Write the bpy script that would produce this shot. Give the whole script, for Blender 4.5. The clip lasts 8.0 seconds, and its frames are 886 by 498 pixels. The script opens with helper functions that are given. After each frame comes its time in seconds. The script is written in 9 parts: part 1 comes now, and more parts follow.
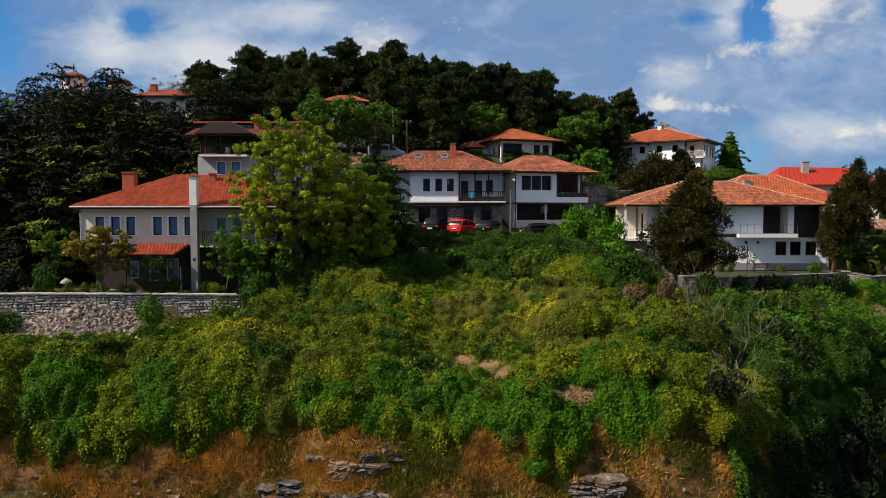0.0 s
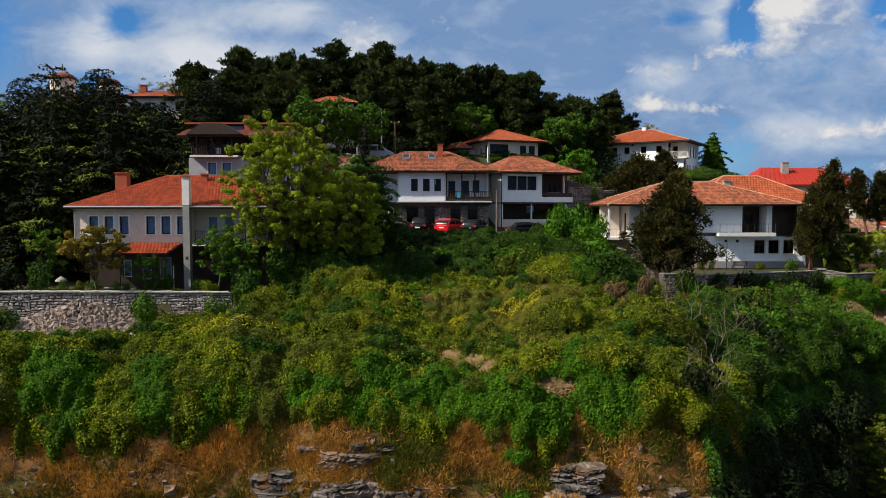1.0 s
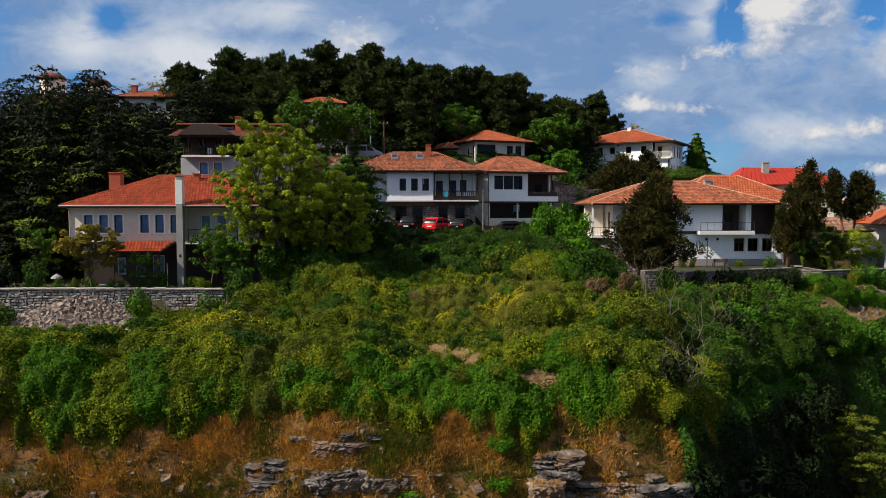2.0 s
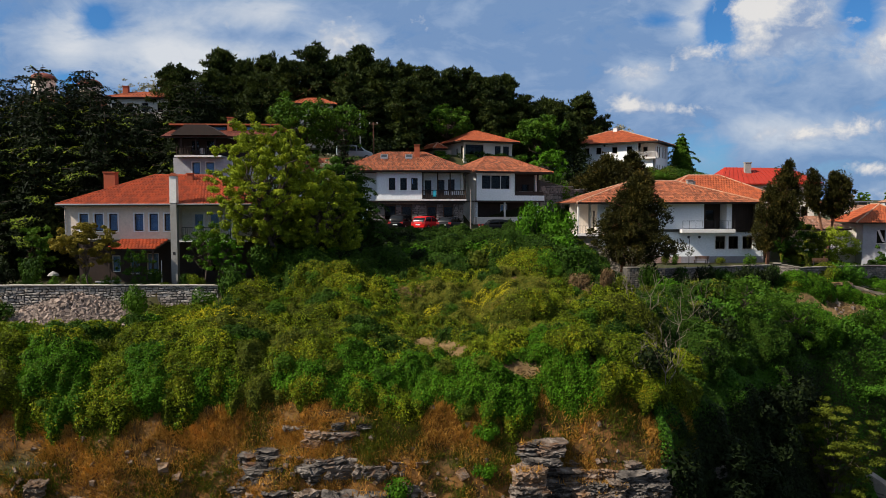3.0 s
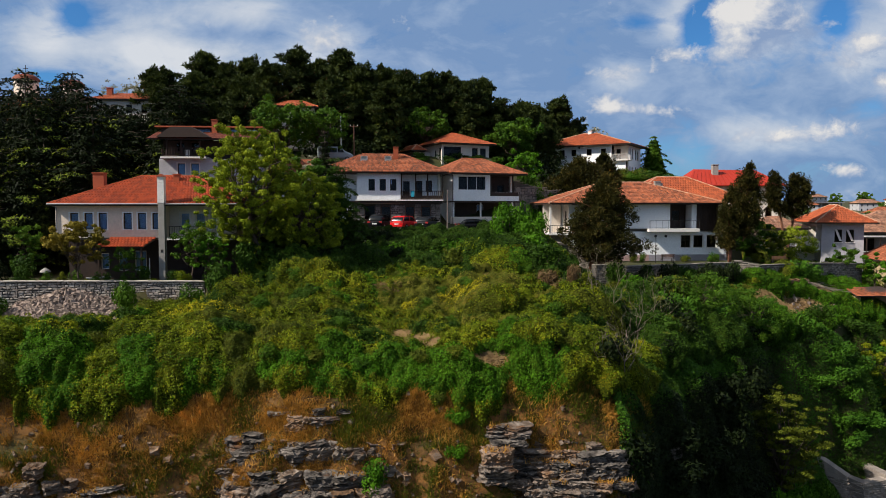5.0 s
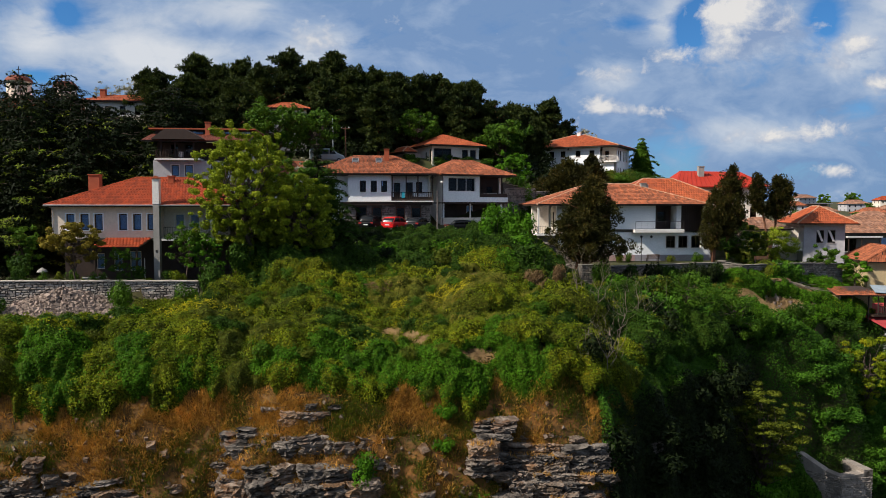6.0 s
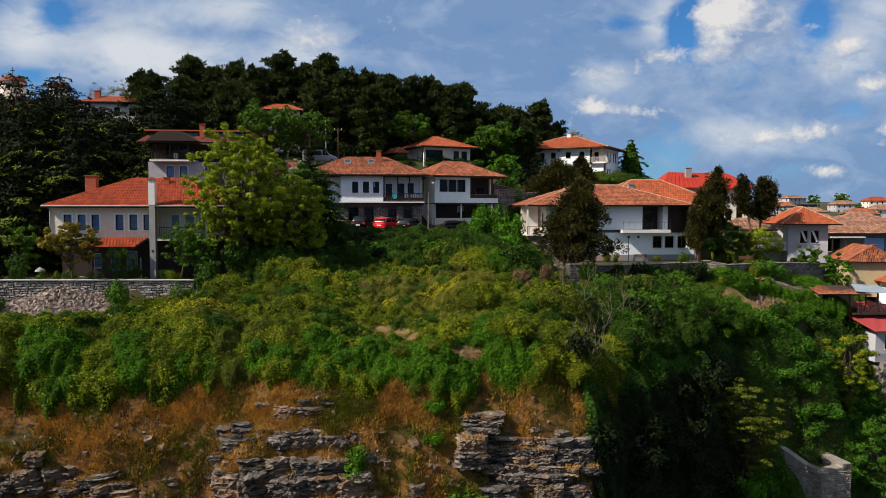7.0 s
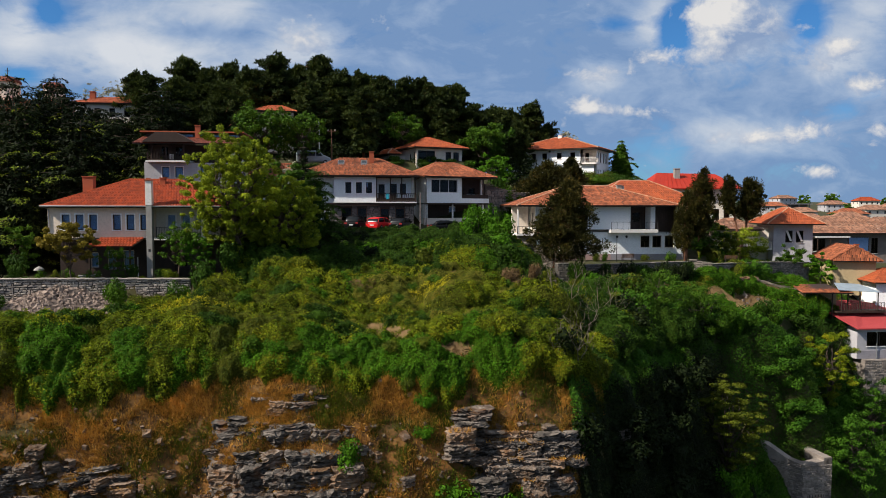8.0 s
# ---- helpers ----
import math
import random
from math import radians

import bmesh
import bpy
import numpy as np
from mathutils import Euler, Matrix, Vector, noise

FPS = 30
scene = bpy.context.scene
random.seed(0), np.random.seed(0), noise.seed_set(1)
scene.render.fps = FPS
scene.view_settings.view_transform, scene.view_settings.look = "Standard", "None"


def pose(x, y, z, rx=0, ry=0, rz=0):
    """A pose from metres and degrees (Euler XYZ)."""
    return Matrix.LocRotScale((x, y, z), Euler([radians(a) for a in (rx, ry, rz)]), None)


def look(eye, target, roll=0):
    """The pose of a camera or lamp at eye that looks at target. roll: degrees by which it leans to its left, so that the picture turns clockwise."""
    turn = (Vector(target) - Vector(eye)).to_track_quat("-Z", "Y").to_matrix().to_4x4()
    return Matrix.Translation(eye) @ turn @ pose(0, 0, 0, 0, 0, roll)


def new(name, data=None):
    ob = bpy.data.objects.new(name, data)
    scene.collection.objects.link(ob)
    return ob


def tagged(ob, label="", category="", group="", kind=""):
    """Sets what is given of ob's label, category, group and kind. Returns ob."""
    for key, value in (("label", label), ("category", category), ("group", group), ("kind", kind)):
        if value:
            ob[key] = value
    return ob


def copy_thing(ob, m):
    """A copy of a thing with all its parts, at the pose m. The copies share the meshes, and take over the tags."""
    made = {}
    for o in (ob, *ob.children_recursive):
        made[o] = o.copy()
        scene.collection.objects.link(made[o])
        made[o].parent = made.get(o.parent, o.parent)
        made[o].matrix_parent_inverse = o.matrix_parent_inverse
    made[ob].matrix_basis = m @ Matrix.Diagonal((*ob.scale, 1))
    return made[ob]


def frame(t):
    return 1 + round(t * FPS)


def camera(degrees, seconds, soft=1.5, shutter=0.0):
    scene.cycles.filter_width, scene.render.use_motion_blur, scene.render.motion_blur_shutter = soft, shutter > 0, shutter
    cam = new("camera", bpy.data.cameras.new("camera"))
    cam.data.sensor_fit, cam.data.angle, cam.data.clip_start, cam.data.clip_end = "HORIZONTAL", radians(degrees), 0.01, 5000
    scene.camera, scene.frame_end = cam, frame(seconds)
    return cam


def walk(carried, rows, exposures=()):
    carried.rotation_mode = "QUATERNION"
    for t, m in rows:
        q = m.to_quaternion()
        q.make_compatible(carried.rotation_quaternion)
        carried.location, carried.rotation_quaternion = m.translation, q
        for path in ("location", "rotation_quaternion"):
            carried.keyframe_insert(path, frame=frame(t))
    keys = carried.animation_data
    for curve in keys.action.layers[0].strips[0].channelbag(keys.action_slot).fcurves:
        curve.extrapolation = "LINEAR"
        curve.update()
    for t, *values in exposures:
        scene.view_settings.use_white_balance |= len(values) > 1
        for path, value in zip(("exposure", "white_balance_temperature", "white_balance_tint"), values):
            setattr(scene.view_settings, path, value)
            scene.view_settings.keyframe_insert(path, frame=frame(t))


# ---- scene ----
cam = camera(64.0, 8.0, soft=0.6)
METRES, EYE, TILT, LEAN, TURN = 12.5, 20.0, -3.3, 0.0, 0.0
ROWS = [
    (0.0, 0.0000, 0.0000, 0.0000, 0.00, 0.00, 0.00),
    (0.5, 0.0053, -0.0600, -0.0025, -0.47, -0.00, 0.04),
    (1.0, 0.0099, -0.1206, -0.0067, -0.91, -0.03, 0.07),
    (1.5, 0.0152, -0.1839, -0.0117, -1.35, -0.06, 0.10),
    (3.0, 0.0322, -0.3798, -0.0384, -2.55, -0.04, 0.24),
    (3.5, 0.0398, -0.4450, -0.0467, -2.92, -0.03, 0.26),
    (4.0, 0.0467, -0.5092, -0.0533, -3.30, -0.04, 0.25),
    (4.5, 0.0524, -0.5703, -0.0556, -3.67, -0.03, 0.24),
    (6.0, 0.0716, -0.7537, -0.0544, -4.64, -0.01, 0.24),
    (6.5, 0.0778, -0.8128, -0.0557, -4.92, 0.01, 0.23),
    (7.0, 0.0828, -0.8738, -0.0563, -5.19, 0.00, 0.23),
    (7.5, 0.0868, -0.9350, -0.0575, -5.44, -0.01, 0.23),
    (8.0, 0.0908, -0.9940, -0.0593, -5.70, -0.02, 0.23),
]
walk(cam, [(t, pose(0, 0, EYE, TILT, LEAN, TURN) @ pose(METRES * x, METRES * y, METRES * z, 90 + pitch, roll, yaw)) for t, x, y, z, yaw, pitch, roll in ROWS])

# ---- light ----
SUN_AZ, SUN_EL = 254.0, 42.0      # degrees clockwise from +y; degrees above the horizon
az, el = radians(SUN_AZ), radians(SUN_EL)
SUN_DIR = Vector((math.sin(az) * math.cos(el), math.cos(az) * math.cos(el), math.sin(el)))
sun_data = bpy.data.lights.new("sun", "SUN")
sun_data.energy, sun_data.angle, sun_data.color = 5.0, radians(0.5), (1.0, 0.93, 0.82)
sun = new("sun", sun_data)
sun.matrix_world = look((0, 0, 90), Vector((0, 0, 90)) - SUN_DIR)
scene.view_settings.exposure = 0.51

world = bpy.data.worlds.new("sky")
scene.world = world
world.use_nodes = True


def N(tree, kind, **values):
    """A node with its unlinked inputs."""
    n = tree.nodes.new(kind)
    for key, value in values.items():
        n.inputs[int(key[2:])].default_value = value
    return n


def math_node(tree, op, a, b=None, clamp=False):
    n = N(tree, "ShaderNodeMath")
    n.operation, n.use_clamp = op, clamp
    for i, v in enumerate((a, b)):
        if v is None:
            continue
        if isinstance(v, (int, float)):
            n.inputs[i].default_value = v
        else:
            tree.links.new(v, n.inputs[i])
    return n.outputs[0]


def mix_colour(tree, fac, a, b, blend="MIX"):
    n = N(tree, "ShaderNodeMix")
    n.data_type, n.blend_type = "RGBA", blend
    for sock, v in ((n.inputs[0], fac), (n.inputs[6], a), (n.inputs[7], b)):
        if isinstance(v, (int, float)):
            sock.default_value = v
        elif isinstance(v, tuple):
            sock.default_value = (*v, 1)[:4]
        else:
            tree.links.new(v, sock)
    return n.outputs[2]


def ramp(tree, fac, stops):
    n = N(tree, "ShaderNodeValToRGB")
    while len(n.color_ramp.elements) < len(stops):
        n.color_ramp.elements.new(0.5)
    for e, (p, c) in zip(n.color_ramp.elements, stops):
        e.position = p
        e.color = (c, c, c, 1) if isinstance(c, (int, float)) else (*c, 1)
    tree.links.new(fac, n.inputs[0])
    return n.outputs[0]


def build_sky():
    t = world.node_tree
    t.nodes.clear()
    sky = N(t, "ShaderNodeTexSky")
    sky.sky_type, sky.sun_disc, sky.sun_elevation, sky.sun_rotation = "NISHITA", False, el, az
    sky.air_density, sky.dust_density, sky.ozone_density = 1.0, 0.3, 4.0
    coord = N(t, "ShaderNodeTexCoord")
    sep = N(t, "ShaderNodeSeparateXYZ")
    t.links.new(coord.outputs["Generated"], sep.inputs[0])
    away = math_node(t, "ADD", math_node(t, "ABSOLUTE", sep.outputs[1]), 0.12)
    comb = N(t, "ShaderNodeCombineXYZ")
    t.links.new(math_node(t, "DIVIDE", sep.outputs[0], away), comb.inputs[0])
    t.links.new(math_node(t, "DIVIDE", sep.outputs[2], away), comb.inputs[1])
    flat = comb.outputs[0]

    def fbm(scale, detail, rough, shift, stretch=1.5, warp=0.0, dx=0.0, dy=0.0):
        move = N(t, "ShaderNodeMapping")
        move.inputs["Location"].default_value = (shift + dx, shift * 0.7 + dy * stretch, 0)
        move.inputs["Scale"].default_value = (1, stretch, 1)
        t.links.new(flat, move.inputs[0])
        n = N(t, "ShaderNodeTexNoise", i_2=scale, i_3=detail, i_4=rough)
        n.inputs["Distortion"].default_value = warp
        t.links.new(move.outputs[0], n.inputs[0])
        return math_node(t, "SUBTRACT", n.outputs[0], 0.5)

    def bank(blobs, dx=0.0, dy=0.0):
        """Soft hills of cloud: (across, up, half width, half height, weight), in slopes of the view."""
        total = None
        for cx, cy, rx, ry, k in blobs:
            mp = N(t, "ShaderNodeMapping")
            mp.inputs["Location"].default_value = ((dx - cx) / rx, (dy - cy) / ry, 0)
            mp.inputs["Scale"].default_value = (1 / rx, 1 / ry, 0)
            t.links.new(flat, mp.inputs[0])
            dot = N(t, "ShaderNodeVectorMath")
            dot.operation = "DOT_PRODUCT"
            t.links.new(mp.outputs[0], dot.inputs[0])
            t.links.new(mp.outputs[0], dot.inputs[1])
            e = math_node(t, "MULTIPLY", math_node(t, "POWER", 2.718, math_node(t, "MULTIPLY", dot.outputs["Value"], -1.0)), k)
            total = e if total is None else math_node(t, "ADD", total, e)
        return total

    def lit(dx, dy):
        """The cumulus field, looked up a little way towards the light or at the place itself."""
        return math_node(t, "ADD", bank(PUFF, dx, dy), math_node(t, "ADD", math_node(t, "MULTIPLY", fbm(22.0, 8.0, 0.6, 1.7, 1.3, 0.5, dx, dy), 1.5), math_node(t, "MULTIPLY", fbm(70.0, 6.0, 0.6, 5.2, 1.1, 0.3, dx, dy), 0.55)))

    wisps = math_node(t, "ADD", math_node(t, "MULTIPLY", fbm(8.0, 8.0, 0.58, 3.1, 2.0, 0.7), 1.5), math_node(t, "MULTIPLY", fbm(30.0, 7.0, 0.6, 8.0, 1.6, 0.5), 0.6))
    veil = math_node(t, "SUBTRACT", math_node(t, "ADD", 0.72, math_node(t, "MULTIPLY", wisps, 0.8)), bank(HOLES))
    veil_fac = ramp(t, veil, [(0.0, 0.0), (0.35, 0.45), (0.62, 0.95)])
    high = N(t, "ShaderNodeSeparateXYZ")
    t.links.new(flat, high.inputs[0])
    pale = math_node(t, "ADD", bank(PALE), math_node(t, "MULTIPLY", wisps, 0.75))
    # paler veil added out of sight overhead, to brighten shaded surfaces
    pale = math_node(t, "ADD", pale, ramp(t, high.outputs[1], [(0.28, 0.0), (0.9, 0.5)]))
    veil_col = ramp(t, pale, [(0.0, (0.21, 0.34, 0.58)), (0.25, (0.34, 0.46, 0.67)), (0.5, (0.54, 0.62, 0.75)), (0.9, (0.78, 0.81, 0.86))])
    puff = lit(0.0, 0.0)
    puff_fac = ramp(t, puff, [(0.24, 0.0), (0.40, 0.55), (0.62, 0.96)])
    shade = math_node(t, "ADD", math_node(t, "MULTIPLY", math_node(t, "SUBTRACT", puff, lit(-0.022, 0.016)), 0.9), math_node(t, "MULTIPLY", puff, 0.42))
    puff_col = ramp(t, shade, [(0.0, (0.27, 0.38, 0.60)), (0.32, (0.48, 0.55, 0.69)), (0.85, (0.88, 0.86, 0.84))])
    gain = (CLOUD_LIGHT, CLOUD_LIGHT, CLOUD_LIGHT)
    blue = mix_colour(t, 1.0, sky.outputs[0], SKY_TINT, "MULTIPLY")
    col = mix_colour(t, veil_fac, blue, mix_colour(t, 1.0, veil_col, gain, "MULTIPLY"))
    col = mix_colour(t, puff_fac, col, mix_colour(t, 1.0, puff_col, gain, "MULTIPLY"))
    bg = N(t, "ShaderNodeBackground", i_1=0.05)
    t.links.new(col, bg.inputs[0])
    t.links.new(bg.outputs[0], N(t, "ShaderNodeOutputWorld").inputs[0])


CLOUD_LIGHT, SKY_TINT = 12.5, (0.52, 1.05, 1.5)
# openings to the blue, pale veils and cumulus: across, up, half width, half height, weight
HOLES = ((0.383, 0.223, 0.022, 0.032, 1.2), (0.398, 0.254, 0.019, 0.021, 0.7), (0.31, 0.233, 0.033, 0.01, 0.8), (0.557, 0.241, 0.026, 0.032, 1.1), (-0.374, 0.23, 0.021, 0.019, 1.0), (-0.407, 0.154, 0.031, 0.01, 0.9), (0.373, 0.061, 0.044, 0.029, 0.45), (0.608, 0.124, 0.03, 0.014, 0.3), (-0.56, 0.21, 0.07, 0.06, 0.9))
PALE = ((-0.408, 0.202, 0.037, 0.039, 0.7), (-0.299, 0.189, 0.071, 0.043, 0.85), (-0.225, 0.168, 0.059, 0.027, 0.5), (-0.399, 0.121, 0.075, 0.013, 0.4), (-0.184, 0.239, 0.053, 0.023, 0.65), (-0.078, 0.199, 0.051, 0.03, 0.7), (-0.132, 0.177, 0.047, 0.02, 0.35), (0.45, 0.215, 0.074, 0.06, 0.55),
        (0.357, 0.235, 0.025, 0.035, 0.45), (0.59, 0.196, 0.055, 0.036, 0.6), (0.639, 0.253, 0.044, 0.028, 0.5), (0.491, 0.094, 0.112, 0.022, 0.55), (0.286, 0.164, 0.04, 0.021, 0.5), (-0.244, 0.211, 0.072, 0.009, -0.25), (0.641, 0.153, 0.037, 0.017, 0.5))
PUFF = ((0.433, 0.228, 0.032, 0.032, 0.75), (0.455, 0.254, 0.051, 0.028, 0.7), (0.49, 0.223, 0.044, 0.042, 0.45), (0.41, 0.19, 0.037, 0.017, 0.5), (0.351, 0.196, 0.019, 0.011, 0.5), (0.283, 0.169, 0.036, 0.014, 0.55), (0.271, 0.128, 0.025, 0.016, 0.62), (0.32, 0.125, 0.038, 0.009, 0.5), (0.242, 0.107, 0.012, 0.009, 0.5),
        (0.506, 0.092, 0.089, 0.013, 0.5), (0.568, 0.103, 0.041, 0.012, 0.35), (0.599, 0.21, 0.028, 0.013, 0.62), (0.58, 0.187, 0.044, 0.019, 0.45), (0.642, 0.16, 0.03, 0.011, 0.55), (0.576, 0.048, 0.037, 0.012, 0.55), (-0.078, 0.205, 0.041, 0.023, 0.5), (0.654, 0.102, 0.018, 0.017, 0.45))
build_sky()


# ---- materials ----
def mat(name, c1, c2, scale=0.6, fine=9.0, rough=0.85, bump=0.25, metal=0.0, island=0.0, piece=0.0, spread=0.35, streak=1.0, dirt=None):
    """A weathered surface: two tones in large blotches, fine grain, relief, and a tone of its own for each loose piece."""
    m = bpy.data.materials.new(name)
    m.use_nodes = True
    t = m.node_tree
    bsdf = t.nodes["Principled BSDF"]
    pos = N(t, "ShaderNodeNewGeometry")
    stretch = N(t, "ShaderNodeMapping")
    stretch.inputs["Scale"].default_value = (1, 1, streak)
    t.links.new(pos.outputs["Position"], stretch.inputs[0])
    n1 = N(t, "ShaderNodeTexNoise", i_2=scale, i_3=5.0, i_4=0.6)
    n2 = N(t, "ShaderNodeTexNoise", i_2=fine, i_3=4.0, i_4=0.65)
    for n in (n1, n2):
        t.links.new(stretch.outputs[0], n.inputs[0])
    col = mix_colour(t, ramp(t, n1.outputs[0], [(0.5 - spread / 2, 0.0), (0.5 + spread / 2, 1.0)]), c1, c2)
    if dirt:
        n3 = N(t, "ShaderNodeTexNoise", i_2=scale * 2.3, i_3=6.0, i_4=0.7)
        t.links.new(stretch.outputs[0], n3.inputs[0])
        col = mix_colour(t, ramp(t, n3.outputs[0], [(0.56, 0.0), (0.74, 0.75)]), col, dirt)
    value = math_node(t, "ADD", math_node(t, "MULTIPLY", n2.outputs[0], 0.5), 0.75)
    if island:
        value = math_node(t, "MULTIPLY", value, math_node(t, "ADD", math_node(t, "MULTIPLY", pos.outputs["Random Per Island"], island), 1 - island / 2))
    if piece:
        info = N(t, "ShaderNodeObjectInfo")
        value = math_node(t, "MULTIPLY", value, math_node(t, "ADD", math_node(t, "MULTIPLY", info.outputs["Random"], piece), 1 - piece / 2))
    grey = N(t, "ShaderNodeCombineColor")
    for i in range(3):
        t.links.new(value, grey.inputs[i])
    col = mix_colour(t, 1.0, col, grey.outputs[0], "MULTIPLY")
    t.links.new(col, bsdf.inputs["Base Color"])
    bsdf.inputs["Roughness"].default_value = rough
    bsdf.inputs["Metallic"].default_value = metal
    bsdf.inputs["Specular IOR Level"].default_value = 0.3
    if bump:
        b = N(t, "ShaderNodeBump", i_0=bump, i_1=0.05)
        t.links.new(n2.outputs[0], b.inputs["Height"])
        t.links.new(b.outputs[0], bsdf.inputs["Normal"])
    return m


def leaf_mat(name, dark, light, patch=0.25, through_light=0.13, rough=0.6, third=None):
    """Foliage: each leaf its own tone, with slow drifts over the plant, and light that shines through."""
    m = bpy.data.materials.new(name)
    m.use_nodes = True
    t = m.node_tree
    bsdf = t.nodes["Principled BSDF"]
    geo = N(t, "ShaderNodeNewGeometry")
    noise_big = N(t, "ShaderNodeTexNoise", i_2=patch, i_3=3.0)
    t.links.new(geo.outputs["Position"], noise_big.inputs[0])
    # clump-sized tone drift, strong enough to stand in for shadow between clumps
    noise_mid = N(t, "ShaderNodeTexNoise", i_2=1.6, i_3=4.0)
    t.links.new(geo.outputs["Position"], noise_mid.inputs[0])
    drift = math_node(t, "ADD", math_node(t, "MULTIPLY", math_node(t, "SUBTRACT", noise_big.outputs[0], 0.26), 1.05), math_node(t, "MULTIPLY", math_node(t, "SUBTRACT", noise_mid.outputs[0], 0.5), 1.25))
    fac = math_node(t, "ADD", math_node(t, "MULTIPLY", geo.outputs["Random Per Island"], 0.3), math_node(t, "ADD", drift, 0.05), clamp=True)
    stops = [(0.1, dark), (0.95, light)] if third is None else [(0.1, dark), (0.6, light), (0.95, third)]
    col = ramp(t, fac, stops)
    t.links.new(col, bsdf.inputs["Base Color"])
    bsdf.inputs["Roughness"].default_value = rough
    bsdf.inputs["Specular IOR Level"].default_value = 0.06
    trans = N(t, "ShaderNodeBsdfTranslucent")
    t.links.new(mix_colour(t, 1.0, col, (1.25, 1.2, 0.55), "MULTIPLY"), trans.inputs[0])
    mixer = N(t, "ShaderNodeMixShader", i_0=through_light)
    t.links.new(bsdf.outputs[0], mixer.inputs[1])
    t.links.new(trans.outputs[0], mixer.inputs[2])
    t.links.new(mixer.outputs[0], t.nodes["Material Output"].inputs[0])
    return m


def cover_mat(name, dark, mid, light):
    """Close low leaves seen as one cover: leaf sized grain over slow drifts, with deep relief."""
    m = bpy.data.materials.new(name)
    m.use_nodes = True
    t = m.node_tree
    bsdf = t.nodes["Principled BSDF"]
    geo = N(t, "ShaderNodeNewGeometry")
    cells = N(t, "ShaderNodeTexVoronoi")
    cells.inputs["Scale"].default_value = 11.0
    drift = N(t, "ShaderNodeTexNoise", i_2=0.5, i_3=4.0)
    for n in (cells, drift):
        t.links.new(geo.outputs["Position"], n.inputs[0])
    sep = N(t, "ShaderNodeSeparateColor")
    t.links.new(cells.outputs["Color"], sep.inputs[0])
    fac = math_node(t, "ADD", math_node(t, "MULTIPLY", sep.outputs[0], 0.55), math_node(t, "MULTIPLY", math_node(t, "SUBTRACT", drift.outputs[0], 0.25), 0.9), clamp=True)
    t.links.new(ramp(t, fac, [(0.1, dark), (0.55, mid), (0.95, light)]), bsdf.inputs["Base Color"])
    bsdf.inputs["Roughness"].default_value = 0.8
    bsdf.inputs["Specular IOR Level"].default_value = 0.05
    b = N(t, "ShaderNodeBump", i_0=1.0, i_1=0.12)
    t.links.new(cells.outputs["Distance"], b.inputs["Height"])
    t.links.new(b.outputs[0], bsdf.inputs["Normal"])
    return m


def glass_mat(name, sheen=0.01, clearness=0.4):
    """A window pane: mirror-like sheen over a dark view into the room."""
    m = bpy.data.materials.new(name)
    m.use_nodes = True
    t = m.node_tree
    t.nodes.clear()
    fres = N(t, "ShaderNodeFresnel", i_0=1.3)
    gloss = N(t, "ShaderNodeBsdfGlossy", i_1=0.03)
    clear = N(t, "ShaderNodeBsdfTransparent")
    clear.inputs[0].default_value = (clearness * 0.92, clearness, clearness * 1.05, 1)
    mixer = N(t, "ShaderNodeMixShader")
    t.links.new(math_node(t, "ADD", math_node(t, "MULTIPLY", fres.outputs[0], 0.5), sheen, True), mixer.inputs[0])
    t.links.new(clear.outputs[0], mixer.inputs[1])
    t.links.new(gloss.outputs[0], mixer.inputs[2])
    t.links.new(mixer.outputs[0], N(t, "ShaderNodeOutputMaterial").inputs[0])
    return m


